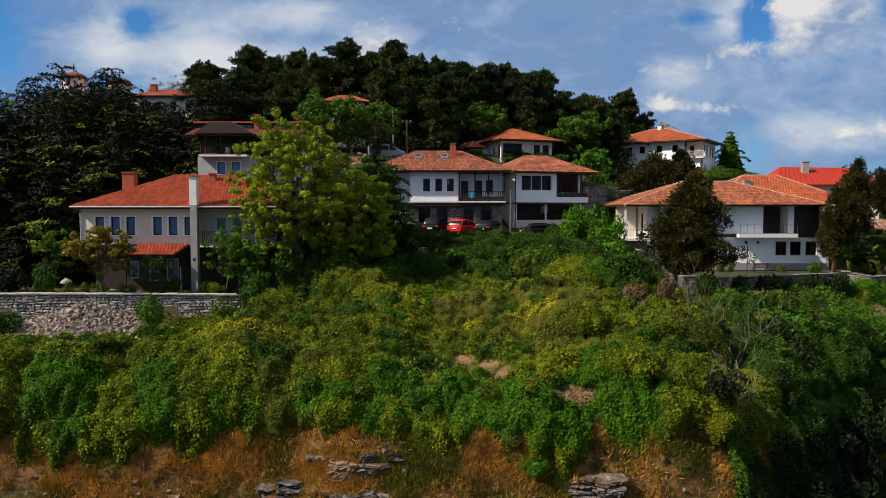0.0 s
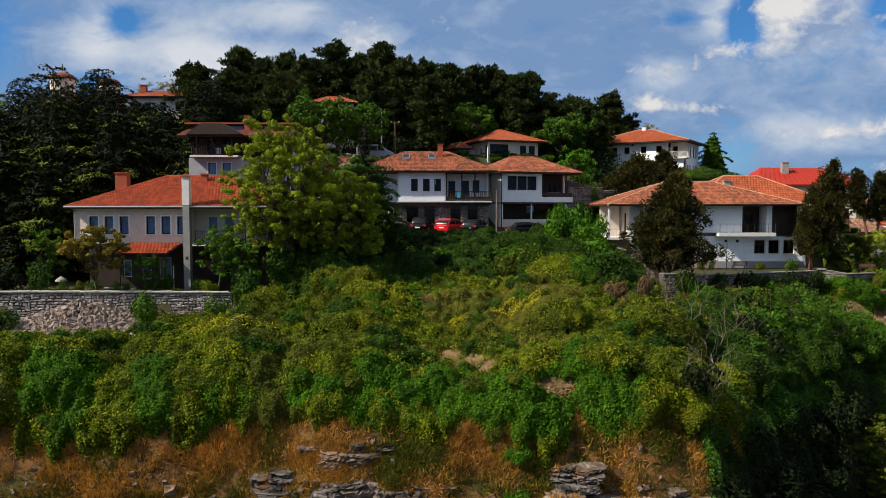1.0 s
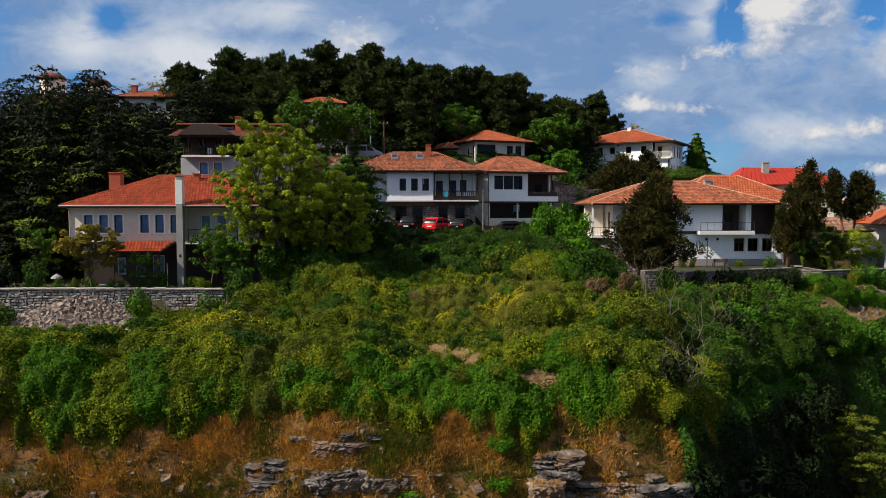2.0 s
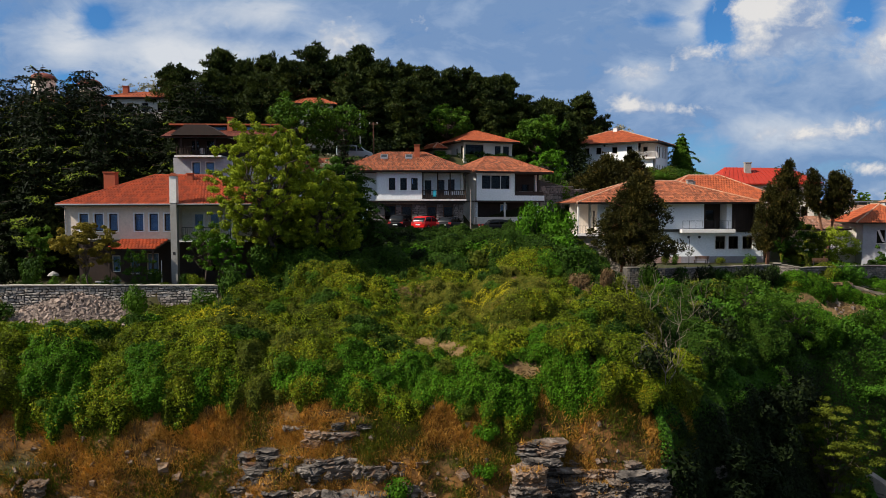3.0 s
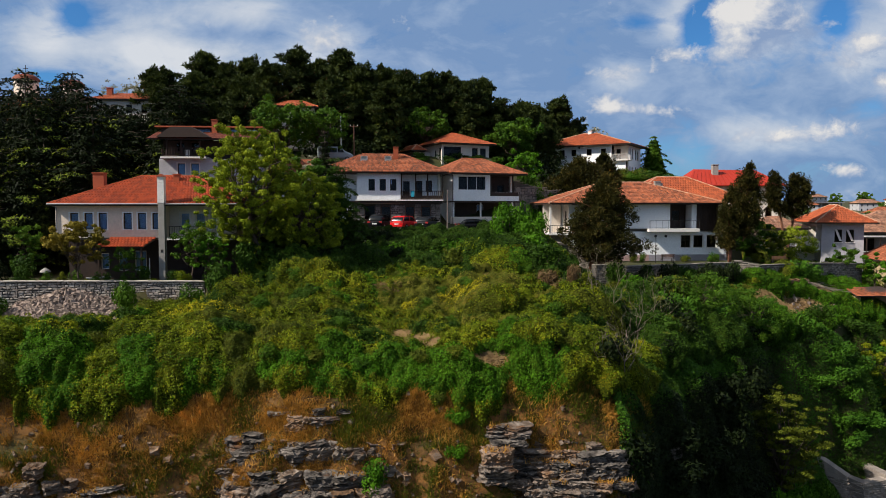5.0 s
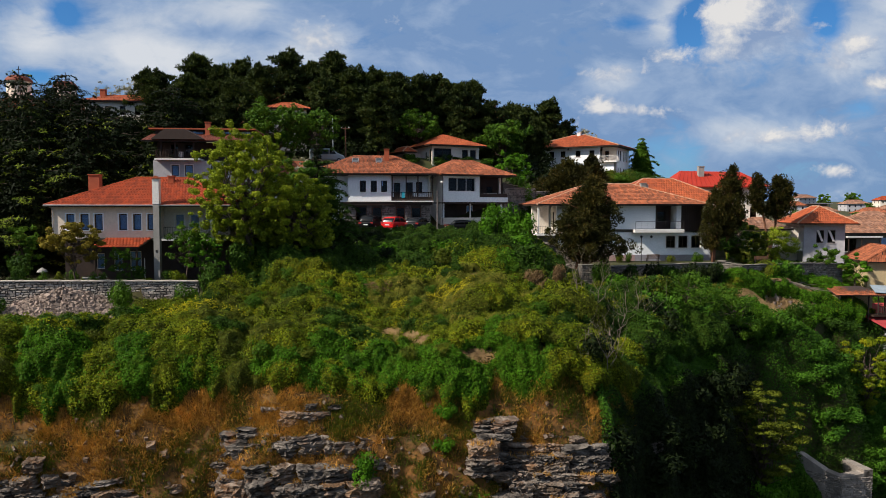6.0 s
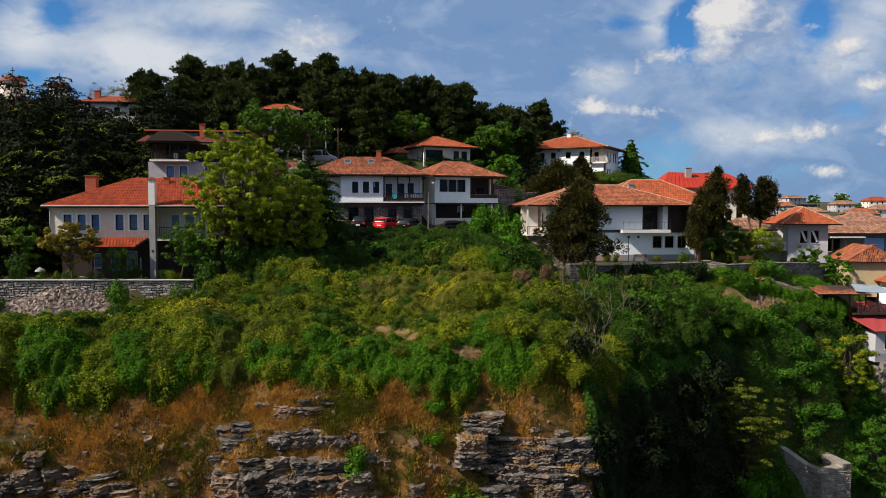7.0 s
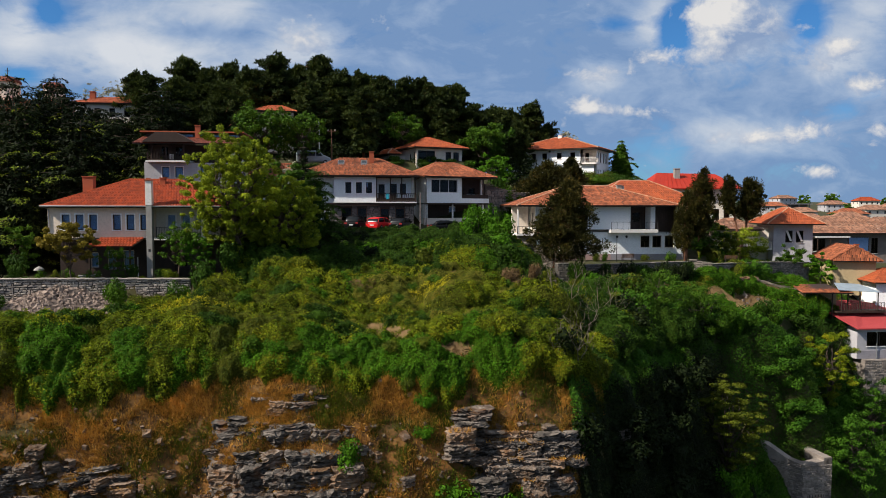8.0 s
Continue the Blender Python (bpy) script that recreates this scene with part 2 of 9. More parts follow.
M_SOIL = mat("soil_and_grass", (0.024, 0.0336, 0.0064), (0.048, 0.0384, 0.0128), 0.35, 5.0, 0.95, 0.5)
M_DRY = mat("dry_earth", (0.30, 0.19, 0.085), (0.19, 0.115, 0.05), 0.8, 8.0, 0.95, 0.5)
def rock_mat(name):
    """Bedded limestone: thin uneven layers, dark seams between them, pale weathered faces and rusty stains."""
    m = bpy.data.materials.new(name)
    m.use_nodes = True
    t = m.node_tree
    bsdf = t.nodes["Principled BSDF"]
    geo = N(t, "ShaderNodeNewGeometry")
    info = N(t, "ShaderNodeObjectInfo")
    squash = N(t, "ShaderNodeMapping")
    squash.inputs["Scale"].default_value = (0.7, 0.7, 4.5)
    t.links.new(geo.outputs["Position"], squash.inputs[0])
    beds = N(t, "ShaderNodeTexNoise", i_2=1.3, i_3=8.0, i_4=0.62)
    beds.inputs["Distortion"].default_value = 0.5
    t.links.new(squash.outputs[0], beds.inputs[0])
    grain = N(t, "ShaderNodeTexNoise", i_2=9.0, i_3=5.0, i_4=0.65)
    stain = N(t, "ShaderNodeTexNoise", i_2=0.9, i_3=5.0, i_4=0.6)
    for n in (grain, stain):
        t.links.new(geo.outputs["Position"], n.inputs[0])
    col = ramp(t, beds.outputs[0], [(0.36, (0.014, 0.012, 0.011)), (0.46, (0.075, 0.063, 0.054)), (0.56, (0.16, 0.135, 0.115)), (0.70, (0.30, 0.255, 0.215))])
    col = mix_colour(t, ramp(t, stain.outputs[0], [(0.56, 0.0), (0.68, 0.6)]), col, (0.15, 0.06, 0.02))
    # some blocks are clothed in ochre earth
    col = mix_colour(t, math_node(t, "MULTIPLY", ramp(t, info.outputs["Random"], [(0.5, 0.0), (0.95, 0.75)]), ramp(t, grain.outputs[0], [(0.35, 0.2), (0.6, 1.0)])), col, (0.19, 0.098, 0.042))
    value = math_node(t, "MULTIPLY", math_node(t, "ADD", math_node(t, "MULTIPLY", grain.outputs[0], 0.6), 0.7), math_node(t, "ADD", math_node(t, "MULTIPLY", info.outputs["Random"], 0.7), 0.65))
    grey = N(t, "ShaderNodeCombineColor")
    for i in range(3):
        t.links.new(value, grey.inputs[i])
    t.links.new(mix_colour(t, 1.0, col, grey.outputs[0], "MULTIPLY"), bsdf.inputs["Base Color"])
    bsdf.inputs["Roughness"].default_value = 0.95
    bsdf.inputs["Specular IOR Level"].default_value = 0.2
    height = math_node(t, "ADD", beds.outputs[0], math_node(t, "MULTIPLY", grain.outputs[0], 0.25))
    b = N(t, "ShaderNodeBump", i_0=1.0, i_1=0.3)
    t.links.new(height, b.inputs["Height"])
    t.links.new(b.outputs[0], bsdf.inputs["Normal"])
    return m


M_ROCK = rock_mat("limestone")
# lighter copy of the rubble stone, with missing sunlight put into its colour
M_WALLSTONE = mat("sunlit_garden_stone", (0.44, 0.38, 0.32), (0.25, 0.215, 0.185), 1.2, 12.0, 0.9, 0.5, island=0.8)
M_STONE = mat("rubble_stone", (0.235, 0.198, 0.168), (0.14, 0.118, 0.103), 1.2, 12.0, 0.9, 0.5, island=0.75)
M_MORTAR = mat("mortar", (0.09, 0.08, 0.07), (0.055, 0.05, 0.045), 1.5, 14.0, 0.95, 0.4)
M_RUBBLE = mat("fallen_stone", (0.24, 0.18, 0.145), (0.15, 0.112, 0.09), 1.2, 12.0, 0.95, 0.5, island=0.8)
M_ASHLAR = mat("pinkish_ashlar", (0.259, 0.216, 0.194), (0.18, 0.151, 0.137), 1.2, 10.0, 0.9, 0.4, island=0.6)
M_TILE_NEW = mat("orange_roof_tile", (0.30, 0.043, 0.007), (0.215, 0.029, 0.0055), 0.5, 6.0, 0.8, 0.3, island=0.6)
M_TILE_OLD = mat("weathered_roof_tile", (0.285, 0.084, 0.034), (0.19, 0.056, 0.025), 0.6, 6.0, 0.85, 0.3, island=0.9, dirt=(0.104, 0.052, 0.0336))
M_TILE_MID = mat("terracotta_roof_tile", (0.315, 0.068, 0.019), (0.245, 0.05, 0.0155), 0.5, 6.0, 0.8, 0.25, island=0.5)
M_TILE_BROWN = mat("brown_roof_tile", (0.272, 0.128, 0.076), (0.176, 0.088, 0.056), 0.6, 6.0, 0.85, 0.3, island=0.8, dirt=(0.288, 0.24, 0.2))
M_RIDGE = mat("ridge_mortar_tile", (0.44, 0.264, 0.176), (0.336, 0.176, 0.104), 1.0, 8.0, 0.85, 0.3, island=0.4)
M_RED_METAL = mat("red_sheet_metal", (0.34, 0.022, 0.008), (0.28, 0.018, 0.006), 0.3, 4.0, 0.75, 0.05)
M_PINK = mat("pale_pink_plaster", (0.76, 0.62, 0.50), (0.72, 0.585, 0.475), 0.25, 6.0, 0.9, 0.1, dirt=(0.70, 0.57, 0.50))
M_WHITE = mat("white_plaster", (0.86, 0.855, 0.85), (0.80, 0.80, 0.80), 0.25, 6.0, 0.9, 0.1, dirt=(0.74, 0.73, 0.71))
M_CREAM = mat("cream_plaster", (0.70, 0.62, 0.53), (0.63, 0.55, 0.47), 0.25, 6.0, 0.9, 0.1, dirt=(0.54, 0.48, 0.41))
M_YELLOW = mat("yellow_plaster", (0.42, 0.32, 0.18), (0.36, 0.27, 0.155), 0.25, 6.0, 0.9, 0.1, dirt=(0.38, 0.30, 0.18))
M_TRIM = mat("white_trim", (0.74, 0.69, 0.64), (0.68, 0.63, 0.59), 1.0, 9.0, 0.7, 0.05)
M_GREYP = mat("grey_plinth", (0.30, 0.28, 0.30), (0.24, 0.22, 0.24), 0.8, 8.0, 0.9, 0.2)
# grey that also puts shade into the colour of some pale walls
M_PALEGREY = mat("pale_grey_render", (0.44, 0.42, 0.44), (0.37, 0.355, 0.37), 0.6, 7.0, 0.9, 0.1, dirt=(0.28, 0.27, 0.27))
M_PINKBASE = mat("faded_pink_plinth", (0.42, 0.27, 0.24), (0.34, 0.22, 0.20), 0.8, 8.0, 0.9, 0.2)
M_WOOD = mat("dark_stained_wood", (0.045, 0.026, 0.018), (0.03, 0.018, 0.013), 1.5, 18.0, 0.6, 0.2)
M_WOODMID = mat("brown_wood", (0.13, 0.06, 0.033), (0.09, 0.043, 0.025), 1.5, 18.0, 0.65, 0.2)
M_GREYWOOD = mat("grey_boards", (0.20, 0.165, 0.145), (0.14, 0.115, 0.10), 1.2, 18.0, 0.85, 0.3, island=0.4)
M_CONC = mat("concrete", (0.317, 0.295, 0.266), (0.245, 0.227, 0.209), 0.7, 9.0, 0.9, 0.3, dirt=(0.158, 0.144, 0.13))
M_BRICK = mat("orange_brick", (0.368, 0.088, 0.036), (0.288, 0.068, 0.032), 1.4, 14.0, 0.85, 0.3)
M_METAL = mat("grey_metal", (0.33, 0.34, 0.35), (0.26, 0.27, 0.28), 1.0, 10.0, 0.45, 0.05, metal=0.7)
M_IRON = mat("dark_iron", (0.03, 0.03, 0.03), (0.045, 0.04, 0.04), 2.0, 14.0, 0.55, 0.05, metal=0.4)
M_DARKROOM = mat("dim_room_plaster", (0.25, 0.22, 0.20), (0.20, 0.18, 0.16), 0.5, 5.0, 0.9, 0.0)
# the blue also stands in for sky mirrored in the panes
M_CURTAIN = mat("curtain_cloth", (0.26, 0.40, 0.66), (0.19, 0.31, 0.54), 2.0, 9.0, 0.9, 0.1)
M_BARK = mat("bark", (0.085, 0.06, 0.045), (0.055, 0.04, 0.032), 2.5, 16.0, 0.95, 0.7)
M_BARKRED = mat("pine_bark", (0.20, 0.085, 0.045), (0.11, 0.05, 0.032), 2.5, 16.0, 0.95, 0.7)
M_DEAD = mat("bleached_dead_wood", (0.17, 0.138, 0.10), (0.10, 0.08, 0.058), 2.5, 16.0, 0.9, 0.3)
M_GLASS = glass_mat("window_glass")
M_GLASS_BRIGHT = glass_mat("clean_window_glass", 0.03, 0.85)

L_SCRUB = leaf_mat("scrub_leaf", (0.024, 0.046, 0.003), (0.145, 0.182, 0.007), 0.26, third=(0.31, 0.255, 0.008))
L_VINE = leaf_mat("vine_leaf", (0.018, 0.058, 0.003), (0.082, 0.198, 0.007), 0.3)
L_BLUE = leaf_mat("bramble_leaf", (0.011, 0.030, 0.003), (0.046, 0.094, 0.008), 0.35)
L_YELLOW = leaf_mat("broom_flower", (0.20, 0.19, 0.008), (0.52, 0.43, 0.012), 0.5)
L_OLIVE = leaf_mat("olive_leaf", (0.030, 0.045, 0.005), (0.125, 0.140, 0.011), 0.3)
L_STRAW = leaf_mat("dry_grass", (0.16, 0.075, 0.014), (0.47, 0.245, 0.05), 0.45, third=(0.62, 0.27, 0.045))
L_WITHER = leaf_mat("withered_leaf", (0.07, 0.042, 0.02), (0.20, 0.125, 0.06), 0.5)
L_GRASS = leaf_mat("meadow_grass", (0.0504, 0.0714, 0.0084), (0.151, 0.151, 0.0168), 0.4, third=(0.252, 0.185, 0.042))
L_BIG = leaf_mat("plane_leaf", (0.040, 0.064, 0.005), (0.215, 0.265, 0.015), 0.3, 0.14, third=(0.36, 0.36, 0.018))
# near-black tone, also used to put shade into gully and wood plants
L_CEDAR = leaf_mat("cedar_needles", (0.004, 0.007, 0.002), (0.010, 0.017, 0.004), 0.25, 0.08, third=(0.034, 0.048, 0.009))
# lighter copy of the cedar needles: sunlight put into the bough ends
L_SUNTIP = leaf_mat("cedar_sun_tips", (0.07, 0.105, 0.01), (0.22, 0.27, 0.022), 0.3, 0.12)
L_PINE = leaf_mat("pine_needles", (0.010, 0.018, 0.006), (0.036, 0.050, 0.011), 0.2, 0.12, third=(0.080, 0.095, 0.016))
L_CYPRESS = leaf_mat("cypress_scales", (0.0118, 0.0126, 0.00336), (0.0403, 0.0378, 0.0084), 0.4, 0.12, third=(0.125, 0.085, 0.018))
L_IVY = leaf_mat("ivy_leaf", (0.016, 0.052, 0.004), (0.072, 0.165, 0.012), 0.35)
L_GREEN = leaf_mat("shrub_leaf", (0.018, 0.052, 0.004), (0.080, 0.150, 0.010), 0.35)
L_GARDEN = leaf_mat("fruit_tree_leaf", (0.07, 0.058, 0.008), (0.19, 0.145, 0.02), 0.4, third=(0.26, 0.20, 0.022))
# leaf tones darkened: the shade between leaves is put into the sheet
C_SCRUB = cover_mat("scrub_cover", (0.0067, 0.0118, 0.0008), (0.0499, 0.0634, 0.0029), (0.1440, 0.1171, 0.0048))
C_VINE = cover_mat("vine_cover", (0.0059, 0.0160, 0.0008), (0.0307, 0.0653, 0.0029), (0.0576, 0.1008, 0.0048))
C_OLIVE = cover_mat("olive_cover", (0.0134, 0.0185, 0.0025), (0.0528, 0.0595, 0.0058), (0.1056, 0.1008, 0.0096))
C_BLUE = cover_mat("bramble_cover", (0.0034, 0.0092, 0.0008), (0.0173, 0.0346, 0.0029), (0.0346, 0.0595, 0.0048))
C_GRASS = cover_mat("knoll_cover", (0.0210, 0.0269, 0.0034), (0.0768, 0.0816, 0.0086), (0.1632, 0.1200, 0.0211))
L_BLOSSOM = leaf_mat("pale_blossom", (0.168, 0.16, 0.109), (0.353, 0.336, 0.252), 0.6)


# ---- mesh helpers ----
def steep_ground():
    """Grassy soil that gives way to ochre earth where the ground is steep."""
    t = M_SOIL.node_tree
    bsdf = t.nodes["Principled BSDF"]
    was = bsdf.inputs["Base Color"].links[0].from_socket
    geo = N(t, "ShaderNodeNewGeometry")
    sep = N(t, "ShaderNodeSeparateXYZ")
    t.links.new(geo.outputs["Normal"], sep.inputs[0])
    rough = N(t, "ShaderNodeTexNoise", i_2=1.3, i_3=6.0, i_4=0.65)
    t.links.new(geo.outputs["Position"], rough.inputs[0])
    steep = math_node(t, "ADD", sep.outputs[2], math_node(t, "MULTIPLY", math_node(t, "SUBTRACT", rough.outputs[0], 0.5), 0.5))
    earth = ramp(t, rough.outputs[0], [(0.3, (0.016, 0.009, 0.003)), (0.45, (0.095, 0.045, 0.011)), (0.58, (0.20, 0.085, 0.02)), (0.74, (0.20, 0.12, 0.06))])
    place = N(t, "ShaderNodeSeparateXYZ")
    t.links.new(geo.outputs["Position"], place.inputs[0])
    # ochre ends at the gully, where dark ground colour stands in for shade
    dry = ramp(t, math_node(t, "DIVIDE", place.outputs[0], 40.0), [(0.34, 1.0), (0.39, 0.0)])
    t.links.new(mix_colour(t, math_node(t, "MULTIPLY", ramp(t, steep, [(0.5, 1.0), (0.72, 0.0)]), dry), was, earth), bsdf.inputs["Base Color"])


steep_ground()


class Geo:
    """Vertices and faces gathered piece by piece, for one mesh."""

    def __init__(self):
        self.v, self.f = [], []

    def add(self, verts, faces, m=None):
        n = len(self.v)
        self.v += [tuple(m @ Vector(p)) if m else tuple(p) for p in verts]
        self.f += [tuple(n + i for i in f) for f in faces]
        return self

    def box(self, x0, x1, y0, y1, z0, z1, m=None):
        v = [(x, y, z) for z in (z0, z1) for x, y in ((x0, y0), (x1, y0), (x1, y1), (x0, y1))]
        return self.add(v, [(3, 2, 1, 0), (4, 5, 6, 7), (0, 1, 5, 4), (1, 2, 6, 5), (2, 3, 7, 6), (3, 0, 4, 7)], m)

    def prism(self, outline, y0, y1, m=None):
        """An outline of (x, z) drawn out along y."""
        n = len(outline)
        v = [(x, y0, z) for x, z in outline] + [(x, y1, z) for x, z in outline]
        f = [tuple(range(n)), tuple(range(2 * n - 1, n - 1, -1))]
        return self.add(v, f + [(i, n + i, n + (i + 1) % n, (i + 1) % n) for i in range(n)], m)

    def tube(self, points, radii, n=6, m=None, cap=True):
        pts = [Vector(p) for p in points]
        if isinstance(radii, (int, float)):
            radii = [radii] * len(pts)
        v, f = [], []
        for i, p in enumerate(pts):
            d = (pts[min(i + 1, len(pts) - 1)] - pts[max(i - 1, 0)]).normalized()
            a = d.orthogonal().normalized() if abs(d.z) < 0.9 else d.cross(Vector((0, 1, 0))).normalized()
            b = d.cross(a)
            for k in range(n):
                w = 2 * math.pi * k / n
                v.append(p + radii[i] * (math.cos(w) * a + math.sin(w) * b))
        for i in range(len(pts) - 1):
            for k in range(n):
                f.append((i * n + k, i * n + (k + 1) % n, (i + 1) * n + (k + 1) % n, (i + 1) * n + k))
        if cap:
            f += [tuple(range(n))[::-1], tuple(range(len(v) - n, len(v)))]
        return self.add(v, f, m)

    def dome(self, c, r, h, n=12, rings=5, m=None):
        v, f = [], []
        for j in range(rings):
            a = math.pi / 2 * j / rings
            for k in range(n):
                w = 2 * math.pi * k / n
                v.append((c[0] + r * math.cos(a) * math.cos(w), c[1] + r * math.cos(a) * math.sin(w), c[2] + h * math.sin(a)))
        v.append((c[0], c[1], c[2] + h))
        for j in range(rings - 1):
            for k in range(n):
                f.append((j * n + k, j * n + (k + 1) % n, (j + 1) * n + (k + 1) % n, (j + 1) * n + k))
        f += [((rings - 1) * n + k, (rings - 1) * n + (k + 1) % n, len(v) - 1) for k in range(n)]
        return self.add(v, f, m)


def mesh_of(name, geo, smooth=False):
    me = bpy.data.meshes.new(name)
    me.from_pydata(geo.v, [], geo.f)
    if smooth:
        me.shade_smooth()
    return me


def part(name, geo, material, parent=None, label="", smooth=False):
    """Links geometry as one mesh object, under a thing or a part where one is given."""
    me = mesh_of(name, geo, smooth) if isinstance(geo, Geo) else geo
    if not me.materials:
        me.materials.append(material)
    ob = new(name, me)
    if parent is not None:
        ob.parent = parent
    if label:
        ob["label"] = label
    return ob


def thing(name, m, label, category, group="", kind=""):
    ob = new(name)
    ob.empty_display_size = 0.3
    ob.matrix_world = m
    return tagged(ob, label, category, group, kind)


def quads(name, v, n_faces, corners=3):
    """A mesh of loose flat pieces with that many corners each, from an array of their corners."""
    me = bpy.data.meshes.new(name)
    me.vertices.add(len(v))
    me.vertices.foreach_set("co", np.ascontiguousarray(v, dtype=np.float32).ravel())
    me.loops.add(n_faces * corners)
    me.loops.foreach_set("vertex_index", np.arange(n_faces * corners, dtype=np.int32))
    me.polygons.add(n_faces)
    me.polygons.foreach_set("loop_start", np.arange(0, n_faces * corners, corners, dtype=np.int32))
    me.update(calc_edges=True)
    return me


def unit(a):
    return a / np.maximum(np.linalg.norm(a, axis=1, keepdims=True), 1e-9)


def leaf_corners(p, nrm, size, rng, aspect=0.55, wild=0.7, droop=0.0):
    """Pointed leaves at the points p, facing roughly along nrm."""
    n = len(p)
    nn = unit(nrm + wild * rng.normal(size=(n, 3)))
    a = unit(np.cross(nn, rng.normal(size=(n, 3))))
    if droop:
        a = unit(a + np.array([0, 0, -droop]))
    b = unit(np.cross(nn, a))
    s = (size * rng.uniform(0.6, 1.35, n))[:, None]
    w = s * aspect
    v = np.empty((n, 3, 3))
    v[:, 0], v[:, 1] = p - a * s * 0.42 - b * w * 0.55, p - a * s * 0.42 + b * w * 0.55
    v[:, 2] = p + a * s * 0.62
    return v.reshape(-1, 3)


def needles(p, way, size, rng, aspect=0.16, wild=0.5):
    """Slim pointed sprays that stand out from their bough."""
    n = len(p)
    a = unit(way + wild * rng.normal(size=(n, 3)))
    b = unit(np.cross(a, rng.normal(size=(n, 3))))
    s = (size * rng.uniform(0.6, 1.35, n))[:, None]
    v = np.empty((n, 3, 3))
    v[:, 0], v[:, 1], v[:, 2] = p - b * s * aspect, p + b * s * aspect, p + a * s
    return v.reshape(-1, 3)


def blades(p, height, rng, width=0.05, lean=0.35):
    """Grass blades: slim upright triangles."""
    n = len(p)
    ang = rng.uniform(0, 2 * math.pi, n)
    side = np.stack([np.cos(ang), np.sin(ang), np.zeros(n)], 1)
    tip = np.stack([rng.normal(0, lean, n), rng.normal(0, lean, n), np.ones(n)], 1)
    h = (height * rng.uniform(0.5, 1.4, n))[:, None]
    v = np.empty((n, 3, 3))
    v[:, 0], v[:, 1], v[:, 2] = p - side * width, p + side * width, p + tip * h
    return v.reshape(-1, 3)


# ---- the lie of the land ----
def smooth(a, b, x):
    t = np.clip((np.asarray(x, float) - a) / (b - a), 0, 1)
    return t * t * (3 - 2 * t)


def lump(x, y, size, seed=0):
    """Smooth value noise, -1 to 1."""
    x, y = np.asarray(x, float) / size, np.asarray(y, float) / size
    xi, yi = np.floor(x), np.floor(y)
    fx, fy = x - xi, y - yi
    fx, fy = fx * fx * (3 - 2 * fx), fy * fy * (3 - 2 * fy)

    def h(i, j):
        s = np.sin(i * 127.1 + j * 311.7 + seed * 74.7) * 43758.5453
        return 2 * (s - np.floor(s)) - 1
    return (h(xi, yi) * (1 - fx) + h(xi + 1, yi) * fx) * (1 - fy) + (h(xi, yi + 1) * (1 - fx) + h(xi + 1, yi + 1) * fx) * fy


def soft_ramp(u, w=1.5):
    return w * np.logaddexp(0, np.asarray(u, float) / w)


def brow(x):
    """The line along which the cliff breaks off, running back into a gully on the right."""
    return 35 + 0.04 * np.minimum(x, 0) + soft_ramp(np.asarray(x) - 15) - 0.5 * soft_ramp(np.asarray(x) - 36) + 0.5 * lump(x, 0, 5, 3)


def garden_line(x):
    """The front of the garden terrace on the left."""
    return 48.3 + (np.asarray(x) + 28) * 0.1


